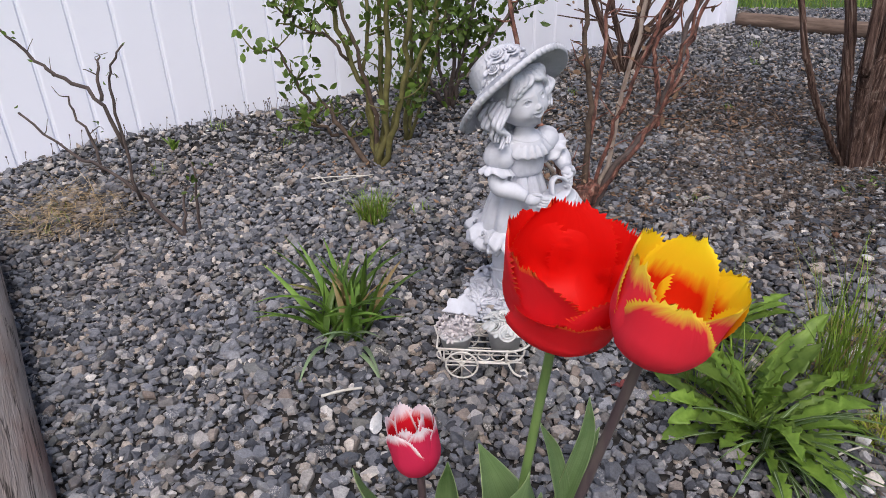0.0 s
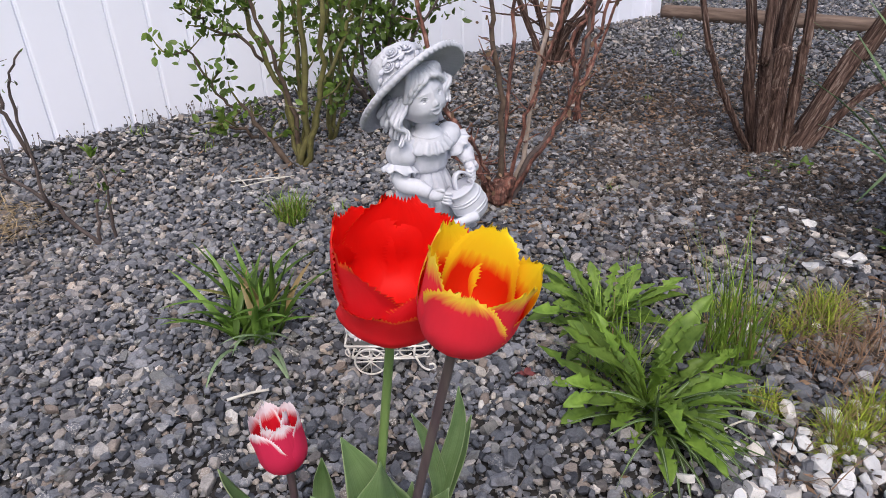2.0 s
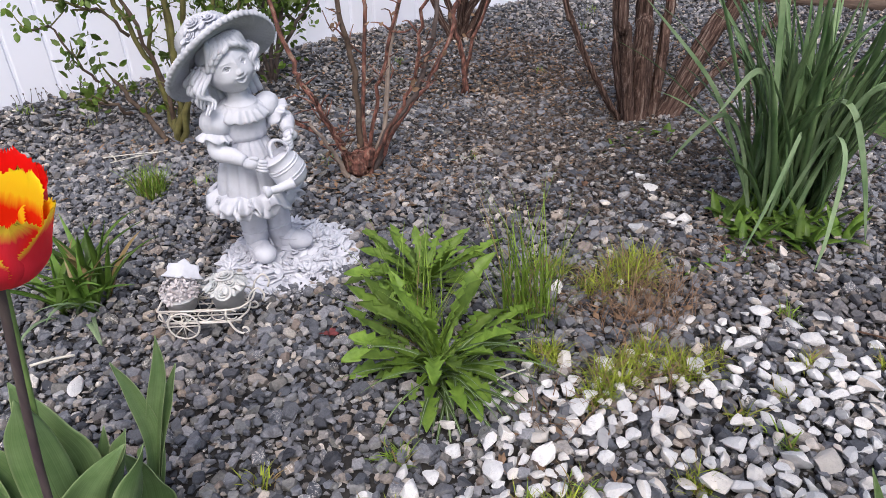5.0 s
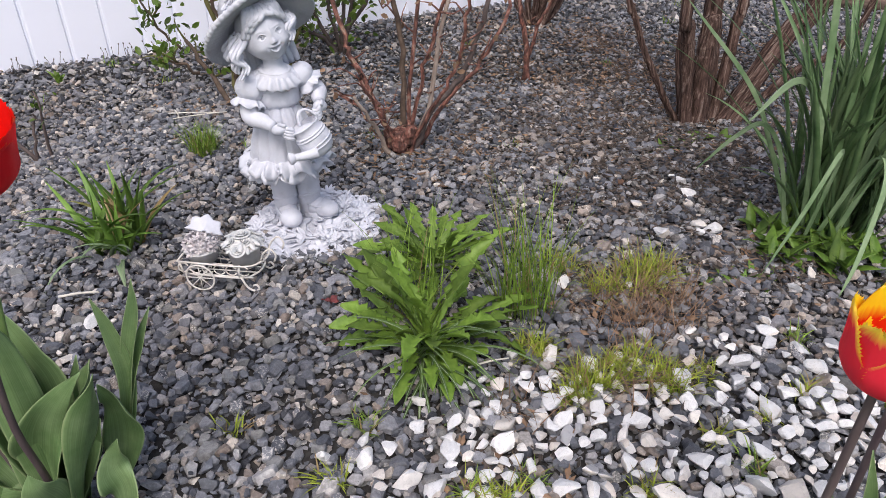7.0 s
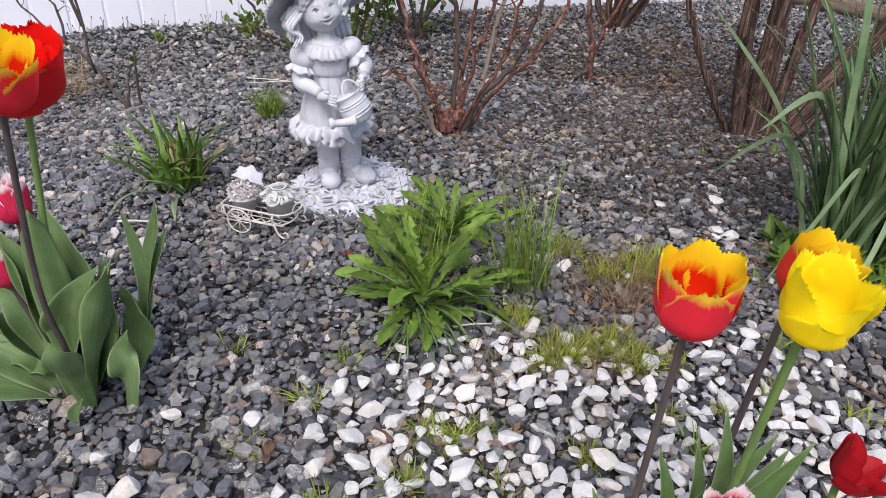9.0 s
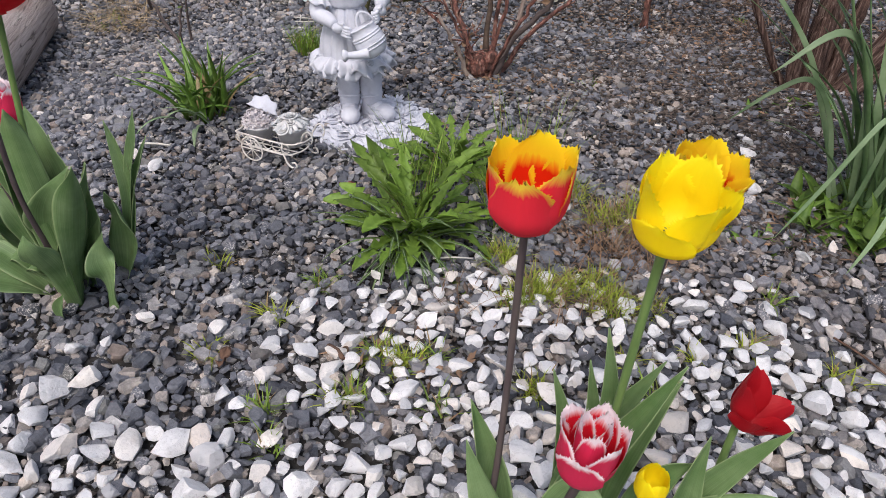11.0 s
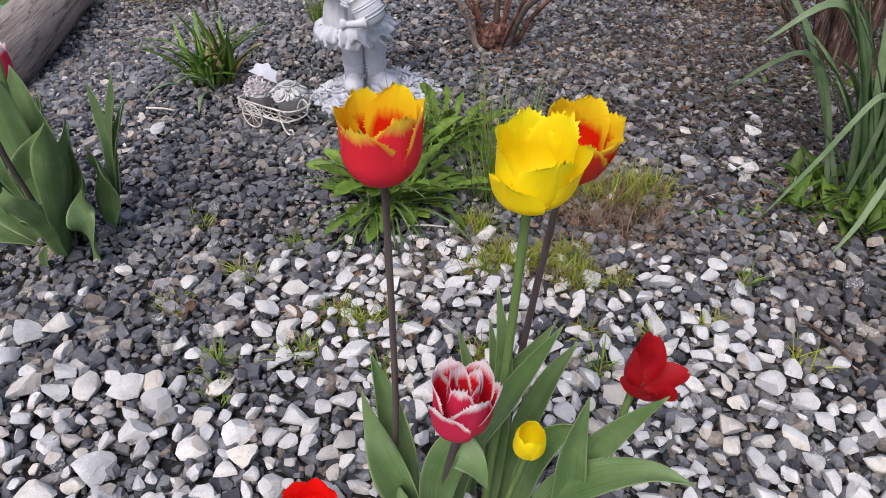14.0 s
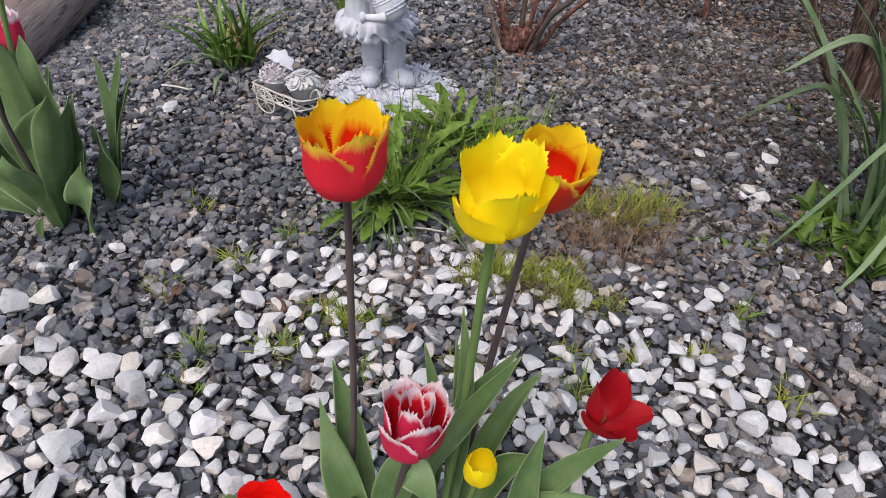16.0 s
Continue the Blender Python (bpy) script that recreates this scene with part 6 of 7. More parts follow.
leafy("daylily_clump", "clump of narrow deep green strap leaves in gravel", (-0.188, 1.165), random_leaves(52, 0.205, 0.0175, (20, 14), (46, 26), 2), IRISLEAF, "grass", rows=9, fold=0.3, radius=0.055)
leafy("daylily_leaves", "withered pale drooping blades of the clump", (-0.175, 1.11), random_leaves(7, 0.17, 0.012, (40, 12), (80, 16), 5, (-70, 45)), PALEBLADE, "grass", rows=10, fold=0.2, radius=0.04)
tuft("grass_tuft", "small tuft of fine bright green grass", (-0.18, 1.695), 190, 0.12, 0.0028, 14, 18, 40, GRASSLEAF, 0.038, seed=4)
leafy("dandelion", "large dandelion with toothed green leaves", (0.53, 0.85), random_leaves(60, 0.225, 0.040, (56, 19), (32, 20), 3), WEEDLEAF, "lobed", rows=72, cols=5)
leafy("dandelion", "smaller dandelion rosette with toothed leaves", (0.525, 1.11), random_leaves(42, 0.185, 0.037, (58, 14), (26, 14), 8), WEEDLEAF, "lobed", rows=64, cols=5)
leafy("drooping_grass", "drooping white-striped narrow leaves below the dandelion", (0.53, 0.80), random_leaves(42, 0.225, 0.0080, (46, 16), (74, 22), 12, (-75, 50)), STRIPED, "grass", rows=9, fold=0.35, radius=0.025)
tuft("grass_clump", "tall thin grass growing through the gravel", (0.50, 0.95), 60, 0.24, 0.0028, 12, 16, 30, GRASSLEAF, 0.06, seed=14)
tuft("grass_clump", "tall upright clump of thin green grass", (0.715, 0.945), 120, 0.29, 0.0030, 11, 10, 24, GRASSLEAF, 0.055, seed=15)
for k, (x, y, n, L, rr) in enumerate(((0.72, 0.815, 140, 0.050, 0.040), (0.815, 0.735, 190, 0.055, 0.048), (0.78, 0.70, 110, 0.045, 0.038), (0.86, 0.765, 120, 0.050, 0.042), (0.935, 0.735, 190, 0.055, 0.050), (0.91, 0.80, 80, 0.045, 0.04),
                                       (0.80, 1.10, 80, 0.06, 0.05), (0.95, 1.04, 150, 0.075, 0.065), (0.99, 1.08, 110, 0.075, 0.06), (0.88, 1.02, 90, 0.065, 0.05), (1.0, 0.76, 60, 0.04, 0.04), (0.65, 0.485, 70, 0.045, 0.035), (0.86, 0.51, 60, 0.04, 0.03))):
    tuft("moss_grass", "yellow-green mossy grass tuft among the stones", (x, y), int(n * 1.7), L * 1.15, 0.0024, 20, 30, 60, MOSSLEAF, rr * 0.72, seed=40 + k, rows=5)
for k, (x, y, n) in enumerate(((0.92, 0.98, 90), (0.95, 0.98, 90), (0.80, 0.99, 50), (0.92, 0.89, 110), (0.71, 0.69, 30), (0.85, 0.72, 60), (0.98, 0.92, 80), (1.02, 1.04, 60))):
    tuft("dry_grass", "dry reddish brown grass stalks", (x, y), n, 0.11, 0.0018, 25, 35, 50, RUSTSTRAW, 0.08, seed=60 + k, rows=5)
small = ((0.241, 0.61), (0.606, 0.49), (0.853, 0.77), (0.62, 0.40), (0.60, 0.39), (0.735, 0.43), (0.61, 0.49), (0.44, 0.63), (0.36, 0.40), (0.50, 0.33), (1.08, 0.66), (1.02, 0.56), (1.16, 0.72), (1.20, 0.86), (0.41, 0.52), (0.55, 0.28), (1.3, 0.70), (0.69, 0.52), (0.98, 0.62))
for k, (x, y) in enumerate(small):
    tuft("grass_sprig", "small sprig of grass between the stones", (x, y), int(22 + 30 * ((k * 7) % 5) / 4), 0.05, 0.003, 20, 34, 50, (MOSSLEAF, GRASSLEAF)[k % 2], 0.018, seed=80 + k, rows=5)
leafy("daffodil_clump", "tall clump of blue-green daffodil strap leaves", (1.46, 1.30), random_leaves(150, 0.60, 0.0135, (12, 9), (24, 20), 21), DAFFLEAF, "strap", rows=12, fold=0.12, radius=0.10)
bent = thing("daffodil_leaves", z0(1.34, 1.24), "bent daffodil leaves arching over the gravel", "plant")
for pts, w in (([(1.35, 1.26, 0.0), (1.25, 1.25, 0.22), (1.17, 1.24, 0.36), (1.00, 1.22, 0.54)], 0.0105), ([(1.33, 1.24, 0.0), (1.27, 1.23, 0.20), (1.21, 1.22, 0.285), (1.15, 1.21, 0.26), (1.08, 1.20, 0.19)], 0.010),
               ([(1.36, 1.22, 0.0), (1.36, 1.18, 0.20), (1.33, 1.13, 0.26), (1.27, 1.09, 0.14), (1.21, 1.06, 0.02)], 0.010), ([(1.38, 1.22, 0.0), (1.40, 1.14, 0.24), (1.39, 1.06, 0.24), (1.36, 1.01, 0.10), (1.33, 0.98, 0.02)], 0.012),
               ([(1.44, 1.24, 0.0), (1.43, 1.20, 0.27), (1.44, 1.14, 0.31), (1.47, 1.09, 0.18), (1.50, 1.06, 0.02)], 0.016), ([(1.37, 1.25, 0.0), (1.30, 1.20, 0.30), (1.22, 1.15, 0.40), (1.12, 1.10, 0.33)], 0.014),
               ([(1.40, 1.26, 0.0), (1.33, 1.24, 0.3), (1.28, 1.22, 0.55), (1.22, 1.20, 0.72)], 0.016), ([(1.42, 1.22, 0.0), (1.45, 1.15, 0.3), (1.5, 1.1, 0.36), (1.56, 1.06, 0.22)], 0.014)):
    g = Geo()
    leaf_path(g, pts, w, "strap", 0.0007, 0.10, 0.02, 5, 7, (0.1, -1.0, 0.45))
    part("leaf", g, PALEBLADE, bent)
leafy("rosette_plant", "low rosettes of oval bright green leaves", (1.33, 1.20), random_leaves(60, 0.10, 0.022, (52, 14), (25, 14), 23), ROSETTELEAF, "oval", rows=8, radius=0.09, fold=0.12)
leafy("rosette_plant", "low rosettes of oval bright green leaves", (1.44, 1.16), random_leaves(46, 0.10, 0.022, (50, 14), (25, 14), 24), ROSETTELEAF, "oval", rows=8, radius=0.09, fold=0.12)
for k, (x, y) in enumerate(((1.13, 1.05), (1.20, 1.07), (1.27, 1.10), (1.17, 1.75), (1.24, 1.82))):
    leafy("creeping_weed", "creeping low weed with small green leaves", (x, y), random_leaves(13, 0.036, 0.012, (55, 15), (20, 20), 30 + k), ROSETTELEAF, "oval", rows=6, radius=0.04)
leafy("seedling", "pair of small rounded green leaves on the stones", (0.65, 0.47), [(10, 0.035, 0.016, 62, 15), (190, 0.03, 0.014, 66, 15), (100, 0.02, 0.01, 50, 15)], TULIPLEAF, "oval", rows=7)
leafy("sprout", "pale green sprouting plant near the fence", (-0.955, 2.335), random_leaves(6, 0.07, 0.025, (18, 8), (30, 10), 33), WEEDLEAF, "oval", rows=7)
leafy("low_weed", "small green weed beneath the old shrub", (1.33, 1.83), random_leaves(10, 0.05, 0.028, (55, 12), (15, 10), 34), ROSETTELEAF, "oval", rows=7, radius=0.05)
tuft("dead_grass", "heap of flattened dead straw beside the log", (-1.20, 2.02), 620, 0.17, 0.0025, 8, 76, 18, STRAW, 0.17, seed=70, rows=5, aspect=0.7)
tuft("grass_tuft", "thin green grass growing in dead straw", (-1.24, 1.95), 40, 0.06, 0.0022, 20, 30, 40, GRASSLEAF, 0.08, seed=71, rows=5)
for k, (x, y, n) in enumerate(((1.135, 2.93, 240), (1.26, 2.47, 200), (1.2, 3.1, 100), (0.92, 2.35, 60), (0.55, 1.66, 60), (1.0, 2.05, 60))):
    tuft("dead_grass", "scatter of rust-brown dead stalks on gravel", (x, y), n, 0.12, 0.002, 10, 74, 16, RUSTSTRAW, 0.13, seed=72 + k, rows=4)
for k, (x, y) in enumerate(((1.17, 2.60), (0.45, 1.83), (-0.05, 1.75), (-0.55, 2.35), (-0.85, 2.55), (0.6, 2.9), (1.6, 3.4), (1.75, 3.8), (0.30, 1.83), (0.74, 1.75), (-0.98, 2.2))):
    tuft("grass_sprig", "small sprig of green grass in gravel", (x, y), 18, 0.05, 0.003, 18, 26, 40, GRASSLEAF, 0.03, seed=90 + k, rows=5)


def stalk_weeds():
    t = thing("fence_weeds", z0(-1.0, 2.6), "thin seeding weeds along the foot of the fence", "weed")
    g = Geo()
    r = np.random.default_rng(4)
    for k in range(46):
        s = -0.75 + 1.1 * r.random()
        p = FENCE_A + FENCE_D * s + Vector((FENCE_D.y, -FENCE_D.x, 0)) * r.uniform(0.02, 0.07)
        top = p + Vector((r.normal(0, 0.012), r.normal(0, 0.012), r.uniform(0.02, 0.06)))
        tube(g, [p, (p + top) / 2 + Vector(r.normal(0, 0.003, 3)), top], (0.0012, 0.0008), 4, 2)
        ball(g, top, (0.003, 0.003, 0.004), None, 6, 4)
    part("stalks", g, DARKTWIG, t)


stalk_weeds()


# ---- litter on the stones ----
def stick(label, a, b, r, mat, name="stick"):
    g = Geo()
    a, b = Vector((*a, hgt(*a) + 0.017)), Vector((*b, hgt(*b) + 0.018))
    m = (a + b) / 2 + Vector((0.002, 0.003, 0.001))
    tube(g, [a, m, b], (r, r * 0.8), 7, 3, 0.08)
    return tagged(part(name, g, mat), label, "stick")


stick("pale bleached stick lying on the slate", (-0.205, 0.93), (-0.135, 0.952), 0.003, PALETWIG)
stick("thin white straw lying beside the dandelion", (0.604, 0.757), (0.675, 0.782), 0.0018, PALETWIG)
stick("pale dry twig on gravel near the shrub", (-0.40, 1.99), (-0.22, 1.98), 0.0022, PALETWIG)
stick("pale dry twig on gravel near the shrub", (-0.39, 2.02), (-0.34, 1.93), 0.0022, PALETWIG)
stick("pale dry twig on gravel near the shrub", (-0.36, 1.93), (-0.20, 1.99), 0.0018, PALETWIG)
stick("brown scrap of bark among white stones", (0.535, 0.473), (0.57, 0.455), 0.005, BROWNBARK, "bark_piece")
stick("thin brown twig on white stones", (1.29, 0.785), (1.36, 0.72), 0.002, BROWNBARK)


g = Geo()
ball(g, (1.445, 0.585, hgt(1.445, 0.585) + 0.010), (0.045, 0.035, 0.022), rot3(8, 5, 30), 18, 12)
tagged(part("black_stone", g, BLACK), "smooth glossy black stone among white stones", "stone")
g = Geo()
tube(g, [(-1.75, 1.50, -0.11), (-1.50, 1.58, -0.10), (-1.36, 1.52, -0.11), (-1.25, 1.05, -0.12), (-1.4, 0.8, -0.12)], (0.010, 0.010), 10, 6)
tagged(part("garden_hose", g, HOSE), "green garden hose lying behind the log", "hose")


def dry_leaf(label, at, size, mat, seed):
    r = np.random.default_rng(seed)
    g = Geo()
    for k in range(3):
        blade(g, (at[0], at[1], hgt(*at) + 0.012), r.uniform(0, 6.3), size, size * 0.6, radians(50), radians(40), 1.2, 0.3, 0.2, 0.5, "oval", 0.0006, 8, 5)
    return tagged(part("dry_leaf", g, mat), label, "leaf")


dry_leaf("curled dark red dry leaf on slate", (0.332, 0.948), 0.021, REDLEAF, 1)
dry_leaf("curled orange brown leaf among white stones", (0.40, 0.39), 0.025, BROWNBARK, 2)
dry_leaf("curled orange brown leaf on slate", (1.0, 1.5), 0.02, BROWNBARK, 3)


def litter(label, mat, spots, small=1.0):
    """Scraps of leaf and stalk blown together under the shrubs; dark ones also stand in for shade."""
    v, f = [], []
    for cx, cy, sx, sy, n in spots:
        for k in range(n):
            x, y = rng.normal(cx, sx), rng.normal(cy, sy)
            if behind_fence(x, y + 0.03):
                continue
            z = hgt(x, y) + rng.uniform(0.006, 0.016)
            a, L, w = rng.uniform(0, 6.3), rng.uniform(0.012, 0.035) * small, rng.uniform(0.002, 0.007) * small
            d = np.array((math.cos(a), math.sin(a), rng.normal(0, 0.25)))
            e = np.array((-math.sin(a), math.cos(a), rng.normal(0, 0.3)))
            q = len(v)
            c = np.array((x, y, z))
            v += [c - d * L / 2, c + e * w - (0, 0, 0.001), c + d * L / 2, c - e * w - (0, 0, 0.001), c + (0, 0, 0.002)]
            f += [(q, q + 1, q + 4), (q + 1, q + 2, q + 4), (q + 2, q + 3, q + 4), (q + 3, q, q + 4)]
    tagged(new("leaf_litter", tri_mesh("leaf_litter", np.array(v), np.array(f), mat)), label, "litter", kind="stuff")


litter("brown dry leaf litter under the shrubs", RUSTSTRAW, ((1.35, 2.1, 0.35, 0.3, 500), (1.15, 2.75, 0.45, 0.35, 700), (1.9, 2.7, 0.4, 0.4, 300), (0.6, 2.6, 0.5, 0.3, 220), (0.45, 1.72, 0.16, 0.12, 220), (0.80, 2.45, 0.2, 0.2, 120),
                                                             (0.88, 3.3, 0.25, 0.15, 220), (-0.15, 2.15, 0.25, 0.2, 160), (0.66, 0.55, 0.06, 0.06, 40), (0.90, 0.95, 0.12, 0.08, 60), (1.25, 1.12, 0.12, 0.08, 60)))
# dark scraps lower the gravel's tone in place of shade, besides some real litter
litter("dark crumbled leaf litter standing in for shade round the old shrub", SHADE_LITTER, ((1.35, 1.72, 0.28, 0.26, 3600), (1.3, 2.3, 0.45, 0.35, 2600), (0.9, 1.8, 0.28, 0.22, 1400), (1.0, 2.65, 0.5, 0.35, 2400), (1.0, 1.45, 0.18, 0.15, 500), (0.90, 0.74, 0.07, 0.05, 160), (0.93, 1.0, 0.08, 0.08, 200), (0.66, 0.60, 0.05, 0.07, 120), (1.28, 1.10, 0.12, 0.07, 320)), 0.85)


# ---- stones ----
def stone_template(seed, n, dims, power):
    """An angular chip: the hull of a few scattered points."""
    r = np.random.default_rng(seed)
    d = r.normal(0, 1, (n, 3))
    d /= (np.abs(d) ** power).sum(1, keepdims=True) ** (1 / power)
    bm = bmesh.new()
    for q in d * np.array(dims) * 0.5 * r.uniform(0.85, 1.1, (n, 1)):
        bm.verts.new(q)
    bmesh.ops.convex_hull(bm, input=bm.verts)
    loose = [v for v in bm.verts if not v.link_faces]
    bmesh.ops.delete(bm, geom=loose, context="VERTS")
    bmesh.ops.triangulate(bm, faces=bm.faces)
    bm.verts.index_update()
    v = np.array([tuple(q.co) for q in bm.verts])
    f = np.array([[q.index for q in t.verts] for t in bm.faces])
    bm.free()
    return v, f


def spread(lo, hi, step, jitter=0.5):
    gx, gy = np.meshgrid(np.arange(lo[0], hi[0], step), np.arange(lo[1], hi[1], step), indexing="ij")
    p = np.stack([gx.ravel(), gy.ravel()], -1)
    return p + rng.uniform(-jitter, jitter, p.shape) * step


def poses(p, lift, size, tilt, vary=0.38):
    """Rows of centre, scale and rotation matrix for stones at the plan points p."""
    n = len(p)
    c = np.column_stack([p, height(p[:, 0], p[:, 1]) + rng.uniform(*lift, n)])
    s = np.clip(rng.lognormal(0, vary, n), 0.36, 2.2) * size
    yaw, ax, ay = rng.uniform(0, 2 * np.pi, n), rng.normal(0, tilt, n), rng.normal(0, tilt, n)
    cz, sz, cx, sx, cy, sy = np.cos(yaw), np.sin(yaw), np.cos(ax), np.sin(ax), np.cos(ay), np.sin(ay)
    m = np.zeros((n, 3, 3))
    m[:, 0] = np.stack([cz * cy, cz * sy * sx - sz * cx, cz * sy * cx + sz * sx], -1)
    m[:, 1] = np.stack([sz * cy, sz * sy * sx + cz * cx, sz * sy * cx - cz * sx], -1)
    m[:, 2] = np.stack([-sy, cy * sx, cy * cx], -1)
    return c, s, m


def joined(name, templates, c, s, m, mat, label, category, smooth=False):
    vs, fs, off = [], [], 0
    pick = rng.integers(len(templates), size=len(c))
    for k, (tv, tf) in enumerate(templates):
        i = np.nonzero(pick == k)[0]
        if not len(i):
            continue
        v = np.einsum("nab,vb->nva", m[i], tv) * s[i, None, None] + c[i, None, :]
        fs.append((tf[None] + (np.arange(len(i)) * len(tv))[:, None, None] + off).reshape(-1, 3))
        vs.append(v.reshape(-1, 3))
        off += len(i) * len(tv)
    ob = new(name, tri_mesh(name, np.concatenate(vs), np.concatenate(fs), mat, smooth, 34 if smooth else 0))
    return tagged(ob, label, category, kind="stuff")


def singles(name, templates, c, s, m, mat, smooth=False):
    base = float(np.median(s))
    meshes = [tri_mesh(name, v * base, f, mat, smooth, 34 if smooth else 0) for v, f in templates]
    for k in range(len(c)):
        ob = new(name, meshes[k % len(meshes)])
        ob.parent = ground
        ob.matrix_basis = Matrix.LocRotScale(Vector(c[k]), Matrix(m[k].tolist()).to_quaternion(), Vector((s[k] / base,) * 3))


def nearest(p, q, n):
    o = np.argsort(np.hypot(p[:, 0] - q[0], p[:, 1] - q[1]))
    sel = np.zeros(len(p), bool)
    sel[o[:n]] = True
    return sel


def shard_template(seed):
    """A flat slate shard: an uneven polygon with bevelled top and sloping broken sides; its hidden underside is open."""
    r = np.random.default_rng(seed)
    n = int(r.integers(5, 8))
    a = np.sort((np.arange(n) + r.uniform(-0.32, 0.32, n)) * 2 * np.pi / n)
    rad = r.uniform(0.42, 0.58, n)
    q = np.stack([rad * np.cos(a), rad * np.sin(a) * r.uniform(0.58, 0.92)], -1)
    h = r.uniform(0.26, 0.42)
    tilt = r.normal(0, 0.16, 2)
    top = q * r.uniform(0.74, 0.95, (n, 1))
    v = np.concatenate([np.column_stack([q, np.full(n, -h / 2) - 0.05]), np.column_stack([q * 1.03, np.full(n, h * 0.1) + r.uniform(-0.05, 0.05, n)]), np.column_stack([top, h / 2 + top @ tilt])])
    f = [(0 + i, (i + 1) % n, n + (i + 1) % n, n + i) for i in range(n)] + [(n + i, n + (i + 1) % n, 2 * n + (i + 1) % n, 2 * n + i) for i in range(n)]
    tri = [t for p in f for t in ((p[0], p[1], p[2]), (p[0], p[2], p[3]))] + [(2 * n, 2 * n + i, 2 * n + i + 1) for i in range(1, n - 1)]
    return v, np.array(tri)


def lump_template(seed, dims):
    """A broken stone with worn corners: a round form cut by many planes, then roughened."""
    r = np.random.default_rng(seed)
    bm = bmesh.new()
    bmesh.ops.create_icosphere(bm, subdivisions=2, radius=1.0)
    bm.verts.index_update()
    v = np.array([tuple(q.co) for q in bm.verts])
    f = np.array([[q.index for q in t.verts] for t in bm.faces])
    bm.free()
    for k in range(11):
        n = r.normal(0, 1, 3)
        n /= np.linalg.norm(n)
        v = v - n * np.clip(v @ n - r.uniform(0.40, 0.70), 0, None)[:, None]
    v *= 1 + np.array([0.08 * noise.noise(Vector(q) * 1.6 + Vector((seed, 0, 0))) + 0.05 * noise.noise(Vector(q) * 4.5 + Vector((0, seed, 0))) for q in v])[:, None]
    v /= np.abs(v).max(0)
    return v * np.array(dims) * 0.5, f


CHIPS = [shard_template(100 + k) for k in range(24)] + [stone_template(150 + k, 10, (1.0, rng.uniform(0.6, 0.9), rng.uniform(0.40, 0.6)), 2.3) for k in range(10)]
FAR_CHIPS = [stone_template(200 + k, 8, (1.0, 0.75, 0.42), 3.0) for k in range(12)]
LUMPS = [lump_template(300 + k, (1.05, rng.uniform(0.66, 0.92), rng.uniform(0.46, 0.64))) for k in range(26)]

near_lo, near_hi = (-1.9, -0.25), (1.95, 2.35)
p1 = spread(near_lo, near_hi, 0.0132)
p2 = spread(near_lo, near_hi, 0.0156)
p1, p2 = (p[~behind_fence(p[:, 0], p[:, 1]) & (p[:, 1] > -0.4 - 1.45 * p[:, 0] - 0.3)] for p in (p1, p2))
a, b = poses(p1, (-0.011, -0.001), 0.0176, 0.26), poses(p2, (0.001, 0.011), 0.0162, 0.32, 0.44)
joined("slate_chippings", FAR_CHIPS, *a, SLATE, "blue-grey slate chippings deeper in the bed", "gravel")
c, s, m = b
sel = nearest(c, (0.33, 0.45), 300)
joined("slate_chippings", CHIPS, c[~sel], s[~sel], m[~sel], SLATE, "blue-grey slate chippings covering the bed", "gravel")
singles("slate_chip", CHIPS, c[sel], s[sel], m[sel], SLATE)
p = spread((-2.3, 2.35), (4.2, 5.06), 0.0200)
p = p[~behind_fence(p[:, 0], p[:, 1]) | (p[:, 0] > 1.95)]
p = p[p[:, 1] < 5.02 - 0.12 * (p[:, 0] - 2.1)]
c, s, m = poses(p, (-0.004, 0.010), 0.0215, 0.42)
joined("slate_chippings", FAR_CHIPS, c, s, m, SLATE, "blue-grey slate chippings farther back in the bed", "gravel")

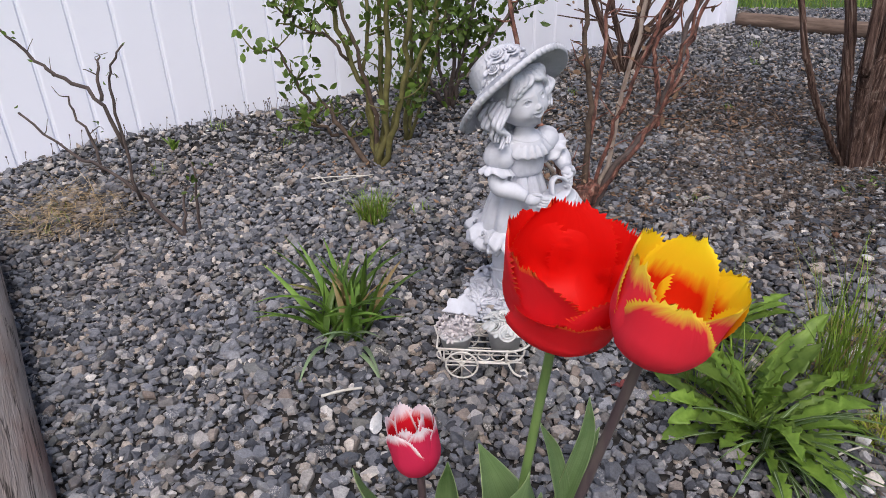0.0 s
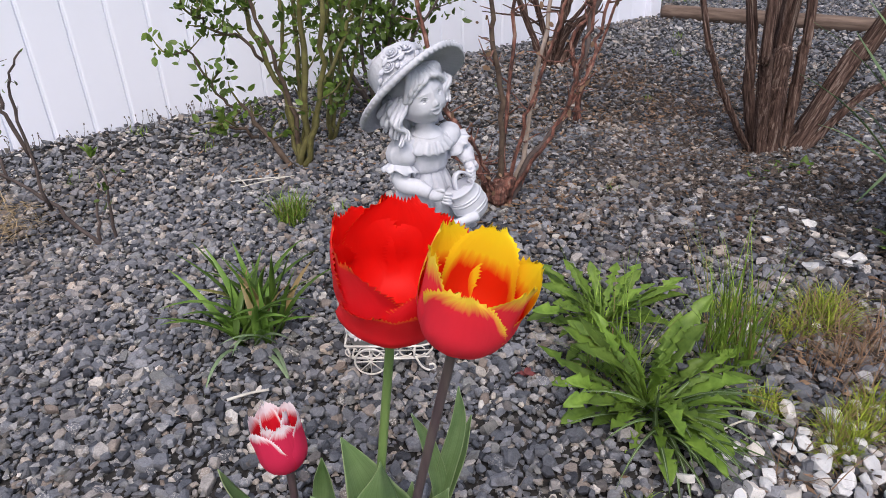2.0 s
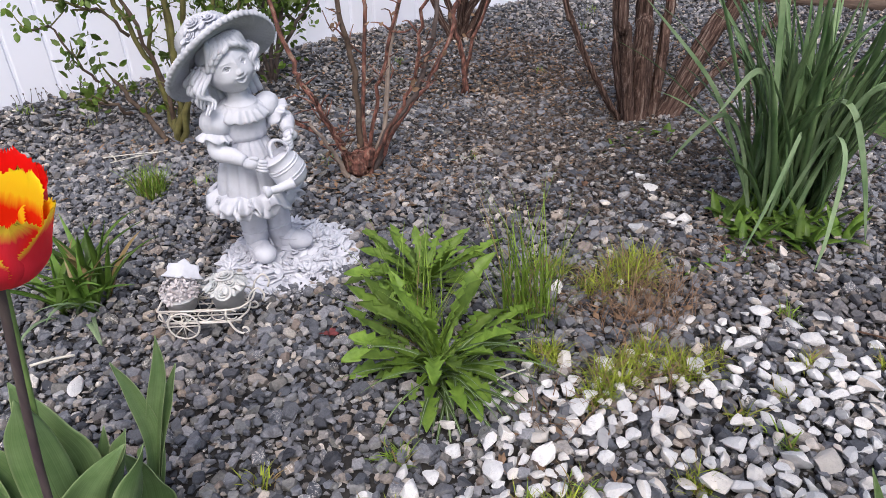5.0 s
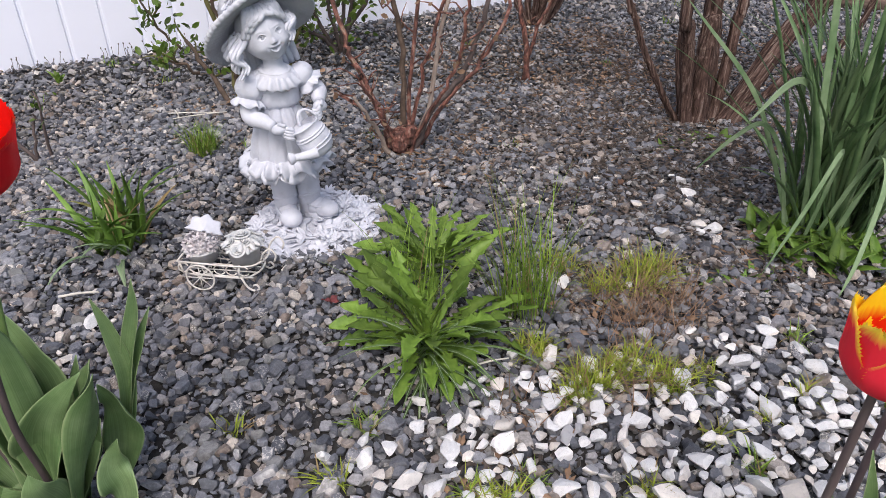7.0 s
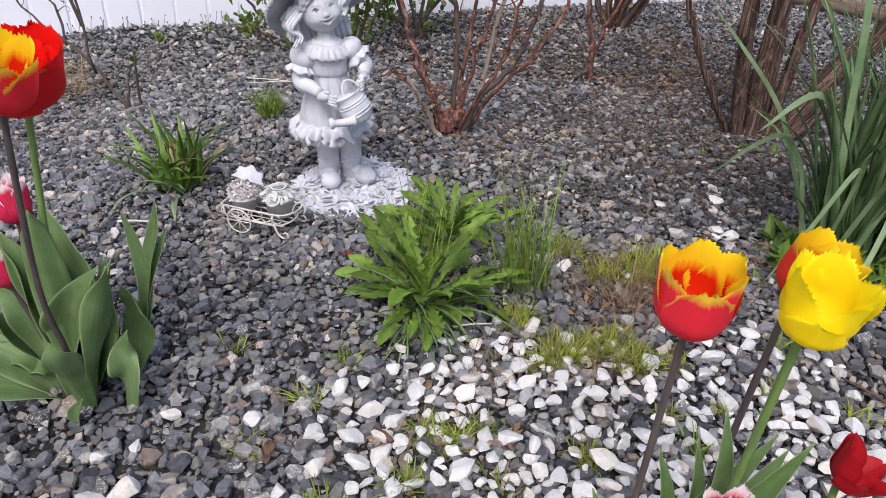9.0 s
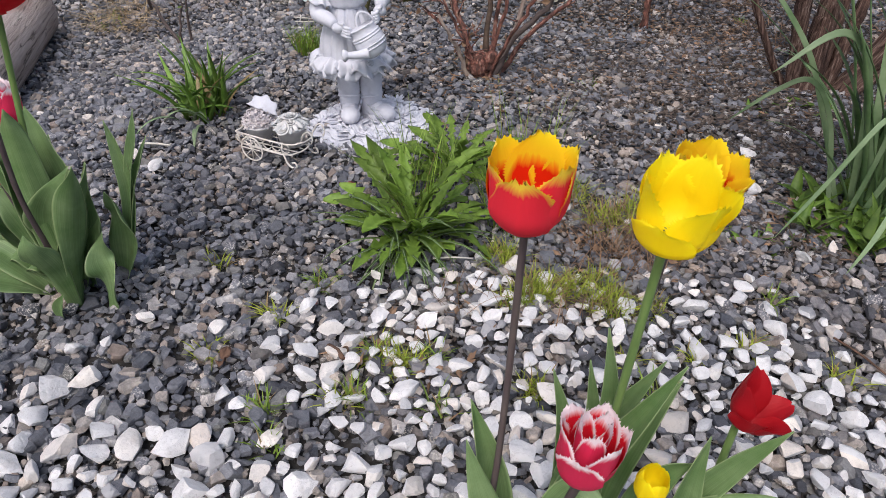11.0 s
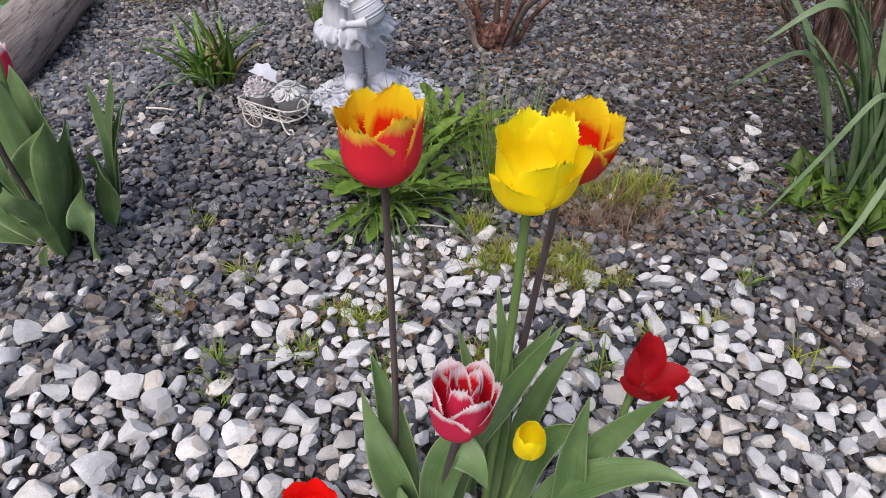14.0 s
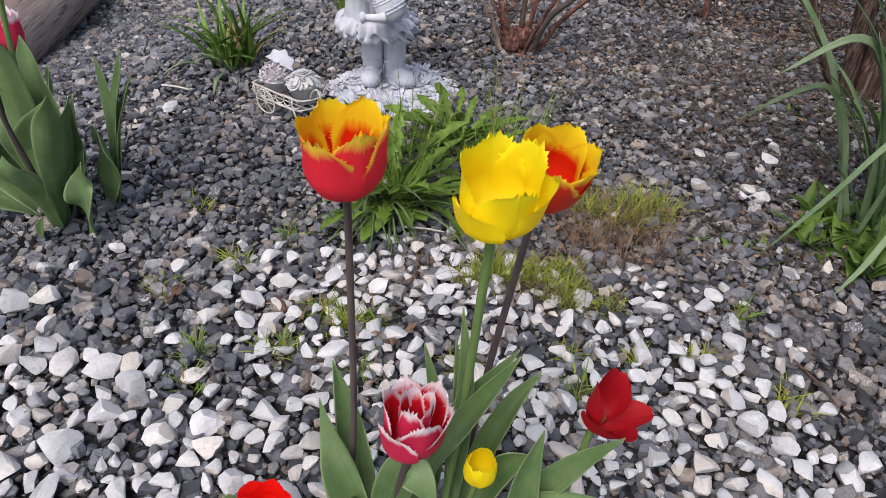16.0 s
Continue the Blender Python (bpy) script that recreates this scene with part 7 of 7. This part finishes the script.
# white stones: dense round the second group of tulips, thinning out to the edge
# patches: plan centre, reach along x and y, share of the ground that they cover
PATCHES = ((0.71, 0.53, 0.18, 0.19, 1.0), (0.80, 0.66, 0.16, 0.11, 0.80), (0.95, 0.45, 0.22, 0.20, 0.95), (1.17, 0.56, 0.19, 0.17, 0.75), (1.15, 0.82, 0.18, 0.11, 0.20), (1.6, 0.48, 0.32, 0.20, 0.38),
           (0.43, 0.09, 0.17, 0.14, 0.95), (0.20, 0.14, 0.13, 0.08, 0.45), (0.82, 0.13, 0.30, 0.18, 0.95), (1.2, 0.2, 0.4, 0.23, 0.85), (0.52, 0.36, 0.12, 0.12, 0.06), (0.48, 0.56, 0.10, 0.06, 0.14), (0.24, 0.40, 0.20, 0.14, 0.07))
p = spread((-0.15, -0.3), (1.95, 1.0), 0.0125, 0.5)
chance = 1 - np.prod([1 - w * np.exp(-(((p[:, 0] - x) / sx) ** 2 + ((p[:, 1] - y) / sy) ** 2) ** 1.5) for x, y, sx, sy, w in PATCHES], axis=0)
lump = np.array([noise.noise((x * 7, y * 7, 2.0)) for x, y in p])
p = p[rng.random(len(p)) < chance * (0.95 + 0.5 * lump) - 0.03]
few = np.array([(1.02, 1.39), (1.17, 1.45), (1.065, 1.175), (1.17, 1.265), (1.15, 1.29), (1.14, 1.25), (1.17, 1.53), (1.05, 1.24), (0.80, 1.03), (0.93, 1.02), (1.32, 1.08), (1.15, 1.56), (1.26, 1.02), (-0.10, 0.86)])
p = np.concatenate([p, few])
c, s, m = poses(p, (0.011, 0.017), 0.0300, 0.24)
s = np.clip(s, 0.016, 0.046)
s = s * (1 + 0.25 * np.clip((0.35 - p[:, 1]) / 0.25, 0, 1) * np.clip((0.8 - p[:, 0]) / 0.2, 0, 1))
# a stone lies where it finds room beside the others
keep = []
for k in rng.permutation(len(c)):
    if not keep or (np.hypot(c[keep, 0] - c[k, 0], c[keep, 1] - c[k, 1]) > 0.37 * (s[keep] + s[k])).all():
        keep.append(int(k))
c, s, m = c[keep], s[keep], m[keep]
sel = nearest(c, (0.72, 0.42), 300)
joined("white_stones", LUMPS, c[~sel], s[~sel], m[~sel], MARBLE, "broken white marble stones scattered over the slate", "stones", True)
singles("white_stone", LUMPS, c[sel], s[sel], m[sel], MARBLE, True)
